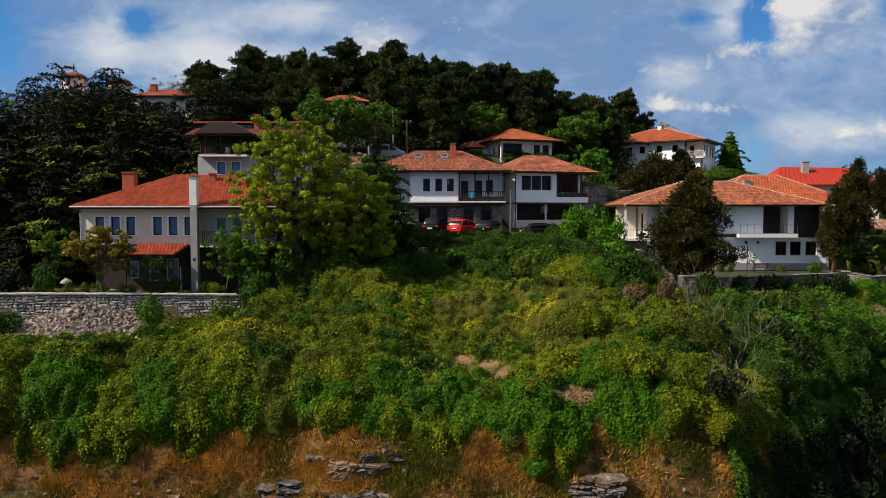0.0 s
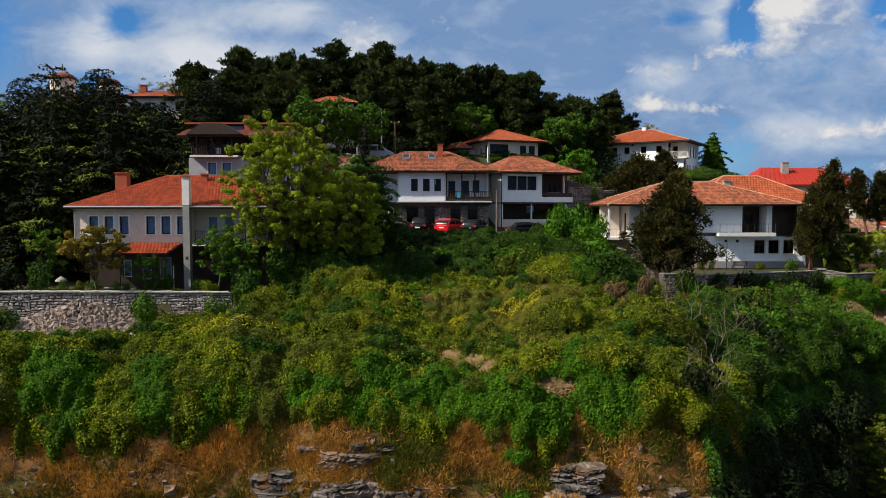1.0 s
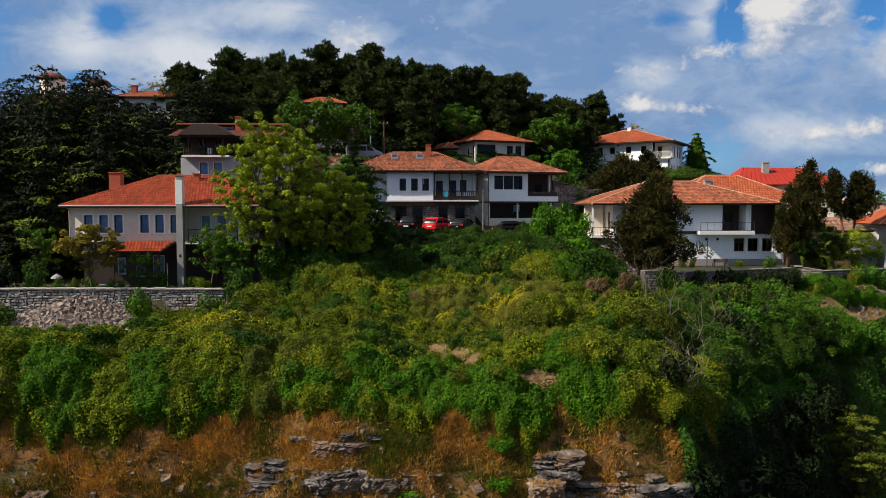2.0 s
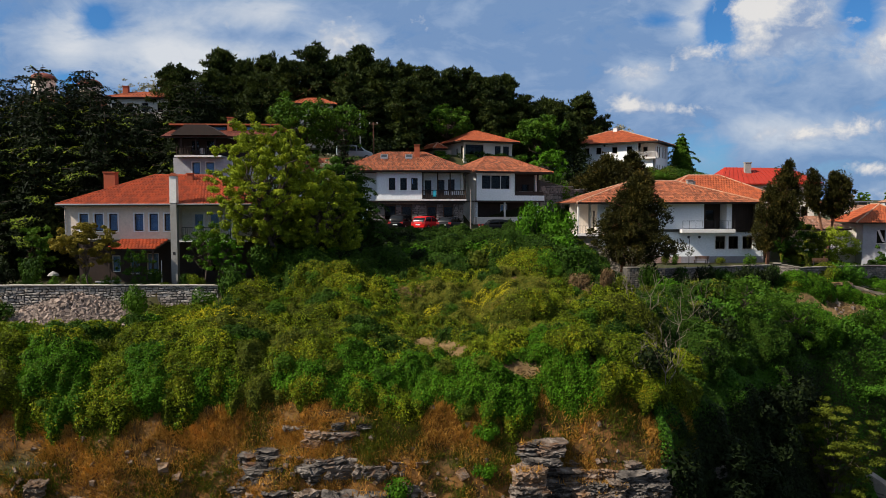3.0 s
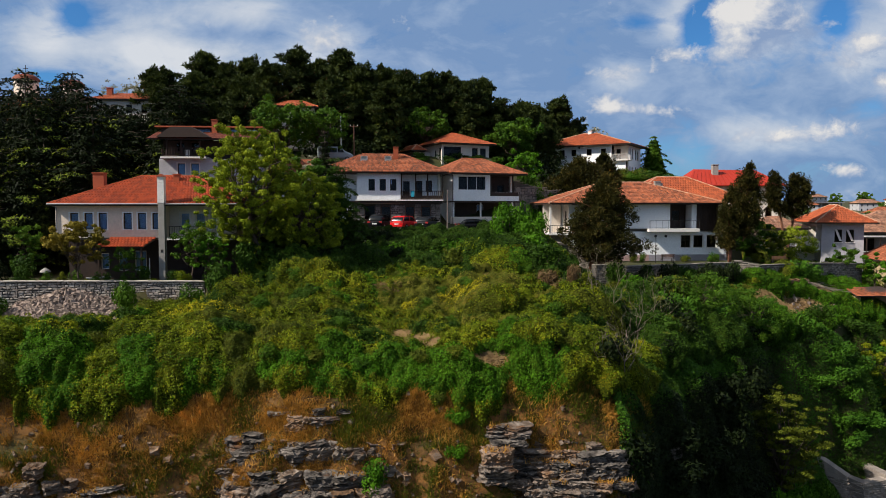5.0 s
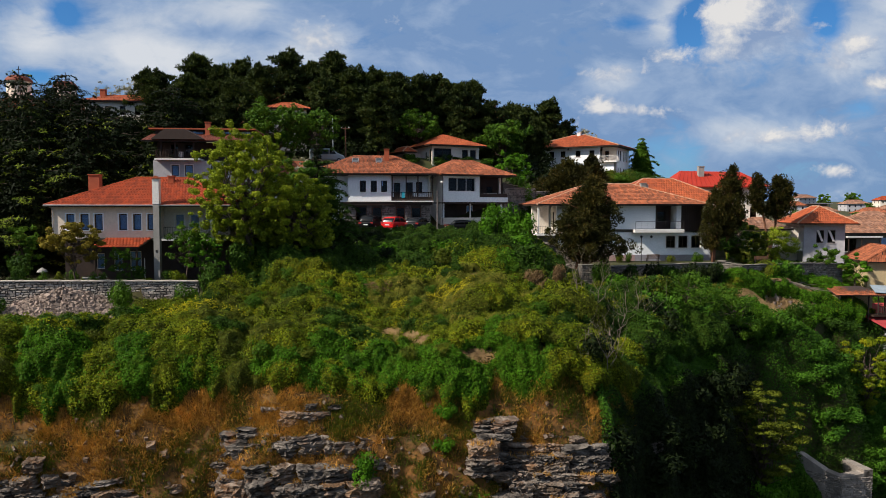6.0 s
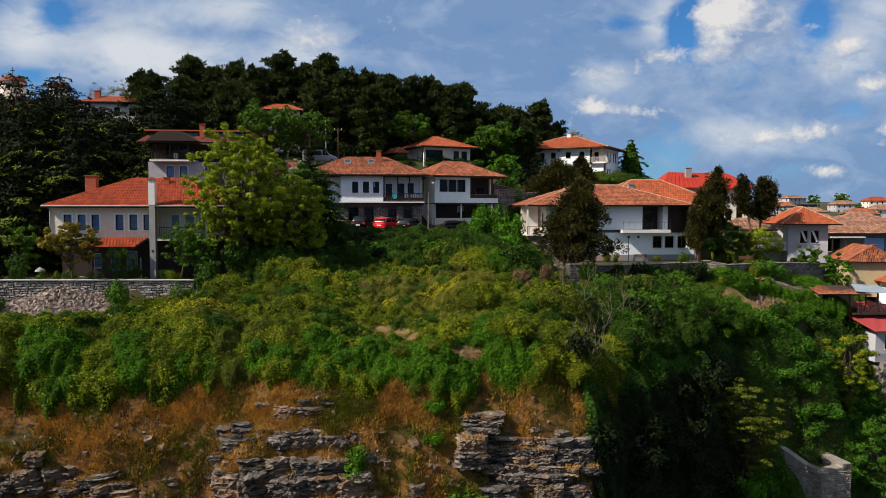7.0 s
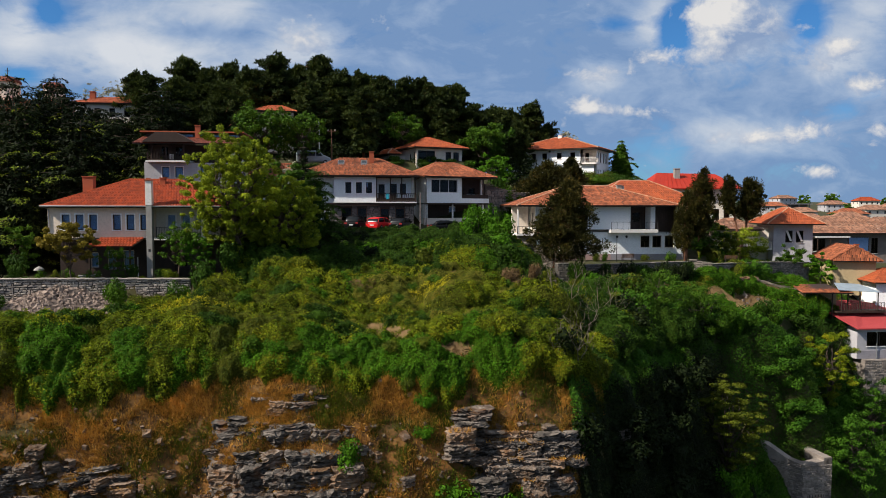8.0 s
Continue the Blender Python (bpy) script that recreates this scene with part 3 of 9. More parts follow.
def ground(x, y):
    x, y = np.asarray(x, float), np.asarray(y, float)
    d = y - brow(x)
    steady = np.interp(d, [-9, -3, 0, 1, 4, 8, 11.6, 16, 27, 34, 40], [-15, -7, 0, 2.6, 5.2, 7.6, 9.6, 11.6, 12.9, 14.6, 15.1])
    shelf = np.interp(d, [-9, -3, 0, 1, 2, 3, 4.2, 6, 8, 11.6, 16, 27, 34, 40], [-15, -7, 0, 2.6, 3.7, 5.2, 6.6, 7.7, 8.4, 9.8, 11.6, 12.9, 14.6, 15.1])
    gully = smooth(14, 19, x)
    slope = 2.3 + shelf * (1 - gully) + steady * gully - 0.9 * gully * smooth(4, 8, d) * (1 - smooth(11, 15, d))
    slope = slope + 1.1 * np.exp(-((x - 11.5) / 3.2) ** 2 - ((d - 4.5) / 2.4) ** 2)
    slope = slope + 0.7 * smooth(8, 16, -x) * smooth(0, 4, d) * (1 - smooth(10, 16, d))
    slope = slope + (0.75 * lump(x, y, 4.5, 1) + 0.4 * lump(x, y, 2.4, 2)) * smooth(-1, 3, d) * (1 - smooth(24, 30, d)) + (1.3 * lump(x, y, 2.6, 7) + 0.8 * lump(x, y, 1.1, 6)) * smooth(-7, -3, d) * (1 - smooth(0, 3, d))
    slope = slope + 1.5 * smooth(4, 9.5, d) * smooth(38, 42, x) * (1 - smooth(24, 30, d))
    slope = slope + 1.9 * np.exp(-((x - 49.5) / 3.6) ** 2 - ((y - 69) / 2.6) ** 2)
    slope = slope + 7.0 * np.exp(-((x - 46) / 4.5) ** 2 - ((y - 58.3) / 3.2) ** 2)
    # right terrace: the ground levels out before the white villa
    right = smooth(15, 22, x)
    wall_y = 62 + (x - 21.3) * 0.44
    slope = np.where(right > 0, slope * (1 - right) + right * np.minimum(slope, 11.3 + 0.9 * smooth(37, 42, x)), slope)
    slope = slope + right * (2.0 - 0.8 * smooth(37, 42, x)) * smooth(-0.2, 0.5, y - wall_y) * (1 - smooth(44, 50, x))
    # left garden terrace
    left = smooth(11.5, 13.5, -x) * (1 - smooth(62, 74, y)) + smooth(5, 15, -x) * smooth(62, 74, y)
    cut = y - garden_line(x)
    slope = np.where(left > 0, slope * (1 - left) + left * np.where(cut > 0, 13.5, np.minimum(slope, 11.4 + 0.3 * smooth(-3.5, -0.5, cut))), slope)
    # the hill behind the houses
    mid = np.interp(y, [76, 83, 91, 125, 170, 300, 900], [0, 0.6, 8.6, 13.5, 15.5, 4, -6])
    lhs = np.interp(y, [61, 64, 75, 91, 125, 170, 300, 900], [0, 0.8, 6.0, 12.5, 19.0, 20, 6, -4])
    wl = smooth(5, 15, -x)
    off = 1 - smooth(0, 22, x - (39 + 0.14 * (y - 75)))
    valley = smooth(42, 52, x) * smooth(70, 78, y) * -1.0
    z = slope + (mid * (1 - wl) + lhs * wl) * off + valley
    z = z - 5.5 * np.exp(-((x - 10.5) / 5.5) ** 4 - ((y - 93) / 5.5) ** 4)
    far = 14 * np.exp(-((x - 330) / 260) ** 2 - ((y - 620) / 230) ** 2) + 40 * np.exp(-((x - 1500) / 900) ** 2 - ((y - 2600) / 500) ** 2)
    return np.where(y < 20, np.minimum(z, -11.5), z) + far


def build_ground():
    def lines(parts):
        out = []
        for a, b, step in parts:
            out += list(np.arange(a, b, step))
        return np.array(out + [parts[-1][1]])
    xs = lines([(-4000, -400, 600), (-400, -100, 30), (-100, -44, 3.5), (-44, 66, 0.6), (66, 130, 3.2), (130, 600, 25), (600, 4000, 400)])
    ys = lines([(-3000, -200, 500), (-200, 16, 24), (16, 30, 2), (30, 76, 0.55), (76, 140, 2.0), (140, 700, 20), (700, 4000, 330)])
    gx, gy = np.meshgrid(xs, ys)
    v = np.stack([gx, gy, ground(gx, gy)], -1).reshape(-1, 3)
    nx, ny = len(xs), len(ys)
    i = (np.arange(ny - 1)[:, None] * nx + np.arange(nx - 1)[None]).reshape(-1)
    f = np.stack([i, i + 1, i + nx + 1, i + nx], 1)
    me = bpy.data.meshes.new("ground")
    me.from_pydata(v.tolist(), [], f.tolist())
    me.shade_smooth()
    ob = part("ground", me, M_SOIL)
    return tagged(ob, "grassy hillside above a rocky cliff, soil and weeds", "ground", kind="structure")


build_ground()


def gz(x, y):
    return float(ground(x, y))


# ---- buildings ----
def wall(parent, name, p0, p1, z0, z1, th, holes, material, label=""):
    """A wall from p0 to p1 (outside on the right hand), with openings (u0, u1, v0, v1) through it. v counts from the thing's base."""
    d = Vector((p1[0] - p0[0], p1[1] - p0[1], 0))
    length = d.length
    d.normalize()
    m = Matrix.Translation((p0[0], p0[1], 0)) @ Matrix(((d.x, -d.y, 0, 0), (d.y, d.x, 0, 0), (0, 0, 1, 0), (0, 0, 0, 1)))
    us = sorted({0, length, *[u for h in holes for u in h[:2]]})
    vs = sorted({z0, z1, *[v for h in holes for v in h[2:4]]})
    nu, nv = len(us), len(vs)
    solid = [[not any(h[0] < (us[i] + us[i + 1]) / 2 < h[1] and h[2] < (vs[j] + vs[j + 1]) / 2 < h[3] for h in holes) for j in range(nv - 1)] for i in range(nu - 1)]
    at = lambda i, j, back: (i * nv + j) * 2 + back
    faces = []
    for i in range(nu - 1):
        for j in range(nv - 1):
            if not solid[i][j]:
                continue
            a, b, c, e = (i, j), (i + 1, j), (i + 1, j + 1), (i, j + 1)
            faces.append((at(*a, 0), at(*b, 0), at(*c, 0), at(*e, 0)))
            faces.append((at(*e, 1), at(*c, 1), at(*b, 1), at(*a, 1)))
            for p, q, (k, l) in ((a, b, (i, j - 1)), (b, c, (i + 1, j)), (c, e, (i, j + 1)), (e, a, (i - 1, j))):
                if not (0 <= k < nu - 1 and 0 <= l < nv - 1 and solid[k][l]):
                    faces.append((at(*q, 0), at(*p, 0), at(*p, 1), at(*q, 1)))
    used = sorted({k for f in faces for k in f})
    where = {k: n for n, k in enumerate(used)}
    grid = [(u, back * th, v) for u in us for v in vs for back in (0, 1)]
    g = Geo().add([grid[k] for k in used], [tuple(where[k] for k in f) for f in faces], m)
    ob = part(name, g, material, parent, label)
    return ob, m


def window(parent, m, hole, th=0.3, frame=None, trim=None, mullions=1, bars=0, sill=True, curtain=False, name="window", fw=0.07, glass=None):
    """A window in an opening: frame, panes, sill, and an optional raised surround."""
    u0, u1, v0, v1 = hole[:4]
    frame = frame or M_WOOD
    g = Geo()
    y0, y1 = 0.10, 0.17
    g.box(u0 + .003, u0 + fw, y0, y1, v0, v1, m).box(u1 - fw, u1 - .003, y0, y1, v0, v1, m)
    g.box(u0 + fw, u1 - fw, y0, y1, v0, v0 + fw, m).box(u0 + fw, u1 - fw, y0, y1, v1 - fw, v1, m)
    for i in range(1, mullions):
        u = u0 + (u1 - u0) * i / mullions
        g.box(u - fw / 2, u + fw / 2, y0, y1, v0 + fw, v1 - fw, m)
    for i in range(1, bars + 1):
        v = v0 + (v1 - v0) * i / (bars + 1)
        g.box(u0 + fw, u1 - fw, y0 + 0.01, y1 - 0.01, v - 0.02, v + 0.02, m)
    w = part(name, g, frame, parent)
    for i in range(mullions):
        a = u0 + (u1 - u0) * i / mullions + fw * (0.5 if i else 1)
        b = u0 + (u1 - u0) * (i + 1) / mullions - fw * (0.5 if i < mullions - 1 else 1)
        part("pane", Geo().box(a, b, 0.13, 0.138, v0 + fw, v1 - fw, m), glass or M_GLASS, w)
    if curtain:
        c = Geo()
        n = max(6, int((u1 - u0) / 0.12))
        for i in range(n):
            a, b = u0 + (u1 - u0) * i / n, u0 + (u1 - u0) * (i + 1) / n
            c.box(a, b, 0.26 + 0.03 * (i % 2), 0.29 + 0.03 * (i % 2), v0 + 0.05, v1 - 0.03, m)
        part("curtain", c, M_CURTAIN, w)
    if sill:
        part("sill", Geo().box(u0 - 0.08, u1 + 0.08, -0.09, 0.1, v0 - 0.07, v0 - 0.003, m), trim or M_TRIM, w)
    if trim:
        t = Geo()
        t.box(u0 - 0.1, u0 - .003, -0.03, 0.02, v0, v1 + 0.1, m).box(u1 + .003, u1 + 0.1, -0.03, 0.02, v0, v1 + 0.1, m)
        t.box(u0 - .003, u1 + .003, -0.03, 0.02, v1 + .003, v1 + 0.1, m)
        part("surround", t, trim, w)
    return w


def door(parent, m, hole, material=None, name="door"):
    u0, u1, v0, v1 = hole[:4]
    g = Geo()
    g.box(u0 + .003, u0 + 0.08, 0.08, 0.16, v0, v1, m).box(u1 - 0.08, u1 - .003, 0.08, 0.16, v0, v1, m).box(u0 + 0.08, u1 - 0.08, 0.08, 0.16, v1 - 0.08, v1, m)
    g.box(u0 + 0.08, u1 - 0.08, 0.10, 0.15, v0, v0 + (v1 - v0) * 0.4, m)
    d = part(name, g, material or M_WOOD, parent)
    part("pane", Geo().box(u0 + 0.08, u1 - 0.08, 0.12, 0.128, v0 + (v1 - v0) * 0.4, v1 - 0.08, m), M_GLASS, d)
    part("handle", Geo().box(u0 + 0.13, u0 + 0.17, 0.05, 0.1, v0 + 0.95, v0 + 1.1, m), M_METAL, d)
    return d


def slope_tiles(g, a, b, c, d, rng, w=0.24, length=0.42, rise=0.055, rough=0.0):
    """Rows of curved roof tiles on one slope: eave from a to b, top edge from d to c."""
    a, b, c, d = (np.array(p, float) for p in (a, b, c, d))
    e = (b - a) / np.linalg.norm(b - a)
    run = np.linalg.norm(b - a)
    up_full = (d - a) - e * np.dot(d - a, e)
    height = np.linalg.norm(up_full)
    s = up_full / height
    nrm = np.cross(e, s)
    l0, l1 = 0.0, np.dot(d - a, e)
    r0, r1 = run, np.dot(c - a, e)
    verts, faces = [], []
    rows = max(1, int(round(height / length)))
    hl = height / rows
    prof = [(0.0, 0.0), (0.22, rise * 0.85), (0.5, rise * 1.15), (0.78, rise * 0.85), (1.0, 0.0)]
    for j in range(rows):
        v0, v1 = j * hl - (0.06 if j == 0 else 0.0), (j + 1) * hl + 0.05
        f = (j + 0.5) / rows
        lo, hi = l0 + (l1 - l0) * f, r0 + (r1 - r0) * f
        n = int((hi - lo) / w)
        if n < 1:
            continue
        ww = (hi - lo) / n
        for i in range(n):
            jit = rough * rng.normal(size=3)
            u = lo + i * ww + jit[0] * 0.03
            lift = 0.03 + abs(jit[1]) * 0.02
            base = len(verts)
            for vv, h in ((v0 + jit[2] * 0.02, lift), (v1, 0.004)):
                for q, r in prof:
                    verts.append(a + e * (u + q * ww) + s * vv + nrm * (h + r))
            k = len(prof)
            faces += [tuple(base + x for x in (i2, i2 + 1, k + i2 + 1, k + i2)) for i2 in range(k - 1)]
            faces.append(tuple(base + x for x in range(k - 1, -1, -1)))
    g.add([Vector(v) for v in verts], faces)


def ridge_caps(g, a, b, r=0.12, step=0.42):
    a, b = Vector(a), Vector(b)
    n = max(1, int((b - a).length / step))
    for i in range(n):
        p, q = a.lerp(b, i / n), a.lerp(b, (i + 1.08) / n)
        g.tube([p, q], [r * 1.08, r * 0.92], 7)


def hip_roof(parent, x0, x1, y0, y1, z, height, tile, rng, inset=None, along="x", w=0.24, length=0.42, rough=0.0, soffit=None,
             ridge_mat=None, tiled="fblr", gable=""):
    """A hipped roof over the eave rectangle at height z, with boarded eaves, curved tiles and capped ridges."""
    if along == "x":
        k = (y1 - y0) / 2 if inset is None else inset
        ym = (y0 + y1) / 2
        r0, r1 = (x0 + (0 if "l" in gable else k), ym, z + height), (x1 - (0 if "r" in gable else k), ym, z + height)
        slopes = {"f": ((x0, y0, z), (x1, y0, z), r1, r0), "r": ((x1, y0, z), (x1, y1, z), r1, r1),
                  "b": ((x1, y1, z), (x0, y1, z), r0, r1), "l": ((x0, y1, z), (x0, y0, z), r0, r0)}
    else:
        k = (x1 - x0) / 2 if inset is None else inset
        xm = (x0 + x1) / 2
        r0, r1 = (xm, y0 + k, z + height), (xm, y1 - k, z + height)
        slopes = {"f": ((x0, y0, z), (x1, y0, z), r0, r0), "r": ((x1, y0, z), (x1, y1, z), r1, r0),
                  "b": ((x1, y1, z), (x0, y1, z), r1, r1), "l": ((x0, y1, z), (x0, y0, z), r0, r1)}
    deck = Geo()
    c = [(x0, y0, z), (x1, y0, z), (x1, y1, z), (x0, y1, z)]
    low = [(p[0], p[1], z - 0.16) for p in c]
    v = c + low + [r0, r1]
    if along == "x":
        f = [(0, 1, 9, 8), (1, 2, 9), (2, 3, 8, 9), (3, 0, 8)]
    else:
        f = [(0, 1, 8), (1, 2, 9, 8), (2, 3, 9), (3, 0, 8, 9)]
    deck.add(v, f + [(7, 6, 5, 4), (0, 4, 5, 1), (1, 5, 6, 2), (2, 6, 7, 3), (3, 7, 4, 0)])
    roof = part("roof", deck, soffit or M_WOOD, parent)
    t = Geo()
    for key, q in slopes.items():
        if key in tiled and key not in gable:
            slope_tiles(t, *q, rng, w, length, rough=rough)
    tiles = part("roof_tiles", t, tile, roof)
    tiles["kind"] = "stuff"
    caps = Geo()
    ridge_caps(caps, r0, r1)
    for i, corner in enumerate(c):
        end = (r0 if i in (0, 3) else r1) if along == "x" else (r0 if i in (0, 1) else r1)
        ridge_caps(caps, corner, end)
    part("ridge_tiles", caps, ridge_mat or tile, roof)
    return roof


def chimney(parent, x, y, z0, z1, w, d, material, cap=None):
    g = Geo().box(x - w / 2, x + w / 2, y - d / 2, y + d / 2, z0, z1)
    ch = part("chimney", g, material, parent)
    part("cap", Geo().box(x - w / 2 - .06, x + w / 2 + .06, y - d / 2 - .06, y + d / 2 + .06, z1 + .002, z1 + .09), cap or material, ch)
    return ch


def railing(parent, p0, p1, z, h, material, spacing=0.14, bar=0.02, top=0.05, name="railing"):
    p0, p1 = Vector((*p0, z)), Vector((*p1, z))
    g = Geo()
    g.tube([p0 + Vector((0, 0, h)), p1 + Vector((0, 0, h))], top / 2, 6)
    g.tube([p0 + Vector((0, 0, 0.08)), p1 + Vector((0, 0, 0.08))], bar, 5)
    n = max(2, int((p1 - p0).length / spacing))
    for i in range(n + 1):
        p = p0.lerp(p1, i / n)
        g.tube([p, p + Vector((0, 0, h))], bar * (1.6 if i in (0, n) else 0.7), 4)
    return part(name, g, material, parent)


def box_part(parent, name, b, material, label=""):
    return part(name, Geo().box(*b), material, parent, label)


def stone_face(parent, p0, p1, z0, z1, rng, material, w=0.34, h=0.2, proud=0.06, name="stone_facing"):
    """Courses of rough stones standing proud of a wall's face from p0 to p1."""
    d = Vector((p1[0] - p0[0], p1[1] - p0[1], 0))
    length = d.length
    d.normalize()
    out = Vector((d.y, -d.x, 0))
    g = Geo()
    z = z0
    while z < z1 - 0.05:
        hh = min(h * rng.uniform(0.7, 1.3), z1 - z)
        u = -rng.uniform(0, w)
        while u < length:
            ww = w * rng.uniform(0.5, 1.5)
            a, b = max(u, 0), min(u + ww, length)
            if b - a > 0.06:
                pr = proud * rng.uniform(0.4, 1.3)
                j = rng.uniform(-0.24, 0.24, 8) * hh
                gap = 0.02
                o = Vector((p0[0], p0[1], 0))
                pts = []
                for depth, s in ((0.0, 0.0), (pr, 0.03)):
                    for q, (uu, zz) in enumerate(((a + gap + s, z + gap + s), (b - gap - s, z + gap + s), (b - gap - s, z + hh - gap - s), (a + gap + s, z + hh - gap - s))):
                        pts.append(o + d * (uu + j[q]) + out * depth + Vector((0, 0, zz + j[q + 4])))
                g.add(pts, [(4, 5, 6, 7), (0, 1, 5, 4), (1, 2, 6, 5), (2, 3, 7, 6), (3, 0, 4, 7)])
            u += ww
        z += hh
    ob = part(name, g, material, parent)
    ob["kind"] = "stuff"
    return ob


def shell(parent, x0, x1, y0, y1, z0, z1, material, floors=(), th=0.3, front=None, right=None, left=None, back=None):
    """Four walls with their openings, and the floors inside. Returns the frames of front, right, back and left."""
    out = []
    for name, p, q, holes in (("wall", (x0, y0), (x1, y0), front), ("wall", (x1, y0 + th), (x1, y1 - th), right),
                              ("wall", (x1, y1), (x0, y1), back), ("wall", (x0, y1 - th), (x0, y0 + th), left)):
        out.append(wall(parent, name, p, q, z0, z1, th, holes or [], material)[1])
    for z in floors:
        box_part(parent, "floor_slab", (x0 + th, x1 - th, y0 + th, y1 - th, z - 0.2, z), M_DARKROOM)
    return out


def left_house():
    rng = np.random.default_rng(11)
    base = 13.5
    h = thing("house", pose(-27.6, 53.9, base), "two-storey pale pink house with a bright orange tiled hip roof", "house")
    up, eave = 17.25 - base, 19.95 - base
    # upper storey, closed part with six windows
    tops, sills = 19.34 - base, 17.95 - base
    holes = [(u - 0.34, u + 0.34, sills, tops) for u in (1.52, 2.70, 3.86, 5.90, 7.08, 8.28)]
    _, m = wall(h, "wall", (0, 0), (8.9, 0), up, eave, 0.3, holes, M_PINK)
    for q in holes:
        window(h, m, q, trim=M_WHITE, curtain=True, glass=M_GLASS_BRIGHT)
    # recessed loggia on the right with three windows
    rec = [(u - 0.4, u + 0.4, sills - 0.05, tops) for u in (1.35, 2.65, 3.85)]
    _, m2 = wall(h, "wall", (8.9, 1.5), (14.6, 1.5), up, eave, 0.3, rec, M_CREAM)
    for q in rec:
        window(h, m2, q, trim=M_TRIM, frame=M_TRIM, curtain=True, glass=M_GLASS_BRIGHT)
    wall(h, "wall", (8.9, 0.31), (8.9, 1.5), up, eave, 0.3, [], M_PINK)
    box_part(h, "balcony_slab", (8.91, 14.6, 0.0, 1.49, up - 0.22, up), M_TRIM)
    box_part(h, "post", (13.25, 13.6, 0.05, 0.4, up, eave), M_TRIM)
    railing(h, (9.3, 0.08), (13.2, 0.08), up, 0.95, M_IRON)
    # ground storey, set back under the upper one
    low = [(2.7, 3.4, 0.9, 2.3), (4.2, 5.0, 0.7, 2.5), (5.6, 6.6, 0.7, 2.5), (10.2, 11.4, 0.1, 2.3)]
    _, m3 = wall(h, "wall", (0.0, 2.3), (14.6, 2.3), 0, up - 0.22, 0.3, low, M_WOOD)
    for q in low[:3]:
        window(h, m3, q, frame=M_TRIM, sill=False, curtain=True, glass=M_GLASS_BRIGHT)
    door(h, m3, low[3])
    wall(h, "wall", (14.6, 2.61), (14.6, 10), 0, eave, 0.3, [], M_YELLOW)
    wall(h, "wall", (14.6, 10.3), (0, 10.3), 0, eave, 0.3, [], M_PINK)
    wall(h, "wall", (0, 10), (0, 2.61), 0, up - 0.22, 0.3, [], M_PINK)
    wall(h, "wall", (0, 10), (0, 0.31), up - 0.2, eave, 0.3, [], M_PINK)
    box_part(h, "floor_slab", (0.31, 14.3, 0.31, 9.9, up - 0.2, up - 0.01), M_DARKROOM)
    box_part(h, "ceiling_slab", (0.31, 14.3, 1.85, 9.9, eave - 0.2, eave - 0.02), M_DARKROOM)
    hip_roof(h, -0.3, 16.0, -0.75, 10.9, eave + 0.15, 2.55, M_TILE_NEW, rng, inset=5.7, w=0.25, length=0.38, ridge_mat=M_TILE_NEW)
    g = Geo().tube([(-0.32, -0.83, eave + 0.13), (16, -0.83, eave + 0.13)], 0.07, 6)
    g.tube([(0.1, -0.06, up + .1), (0.1, -0.06, eave - 0.15), (-0.05, -0.75, eave + .08)], 0.05, 6)
    part("gutter", g, M_METAL, h)
    # tall concrete flue standing in front of the wall
    f = part("flue", Geo().box(8.72, 9.22, -0.95, -0.4, 0, 20.2 - base), M_CONC, h, "tall pale rendered chimney flue on the front wall")
    for i in range(9):
        part("flue_block", Geo().box(8.70, 9.24, -0.97, -0.38, 20.2 - base + 0.24 * i + .005, 20.2 - base + 0.24 * i + 0.235), M_TRIM, f)
    part("cap", Geo().prism([(8.62, 22.37 - base), (9.32, 22.37 - base), (8.97, 22.62 - base)], -1.05, -0.3), M_BRICK, f)
    part("hatch", Geo().box(8.88, 9.06, -0.965, -0.94, 2.55, 2.78), M_IRON, f)
    chimney(h, 2.0, 4.3, eave + 0.9, 22.85 - base, 0.95, 0.75, M_BRICK)
    ch = chimney(h, 8.85, 4.1, eave + 1.4, 22.75 - base, 0.5, 0.5, M_BRICK)
    part("flashing", Geo().box(8.4, 9.2, 3.5, 4.4, 21.2 - base, 21.32 - base), M_METAL, ch)
    # porch roof over the terrace
    p = Geo()
    a, b, c, d = (3.75, -1.5, 16.55 - base), (7.6, -1.5, 16.55 - base), (8.3, -0.02, 17.25 - base), (4.5, -0.02, 17.25 - base)
    low4 = [(q[0], q[1], q[2] - 0.12) for q in (a, b, c, d)]
    p.add([a, b, c, d] + low4, [(0, 1, 2, 3), (7, 6, 5, 4), (0, 4, 5, 1), (1, 5, 6, 2), (2, 6, 7, 3), (3, 7, 4, 0)])
    porch = part("porch_roof", p, M_WOOD, h, "small orange tiled porch roof")
    t = Geo()
    slope_tiles(t, a, b, c, d, rng, 0.27, 0.38)
    part("roof_tiles", t, M_TILE_NEW, porch)["kind"] = "stuff"
    for x in (3.9, 7.35):
        box_part(h, "post", (x, x + 0.14, -1.4, -1.26, 0, 16.45 - base), M_WOOD)
    return h


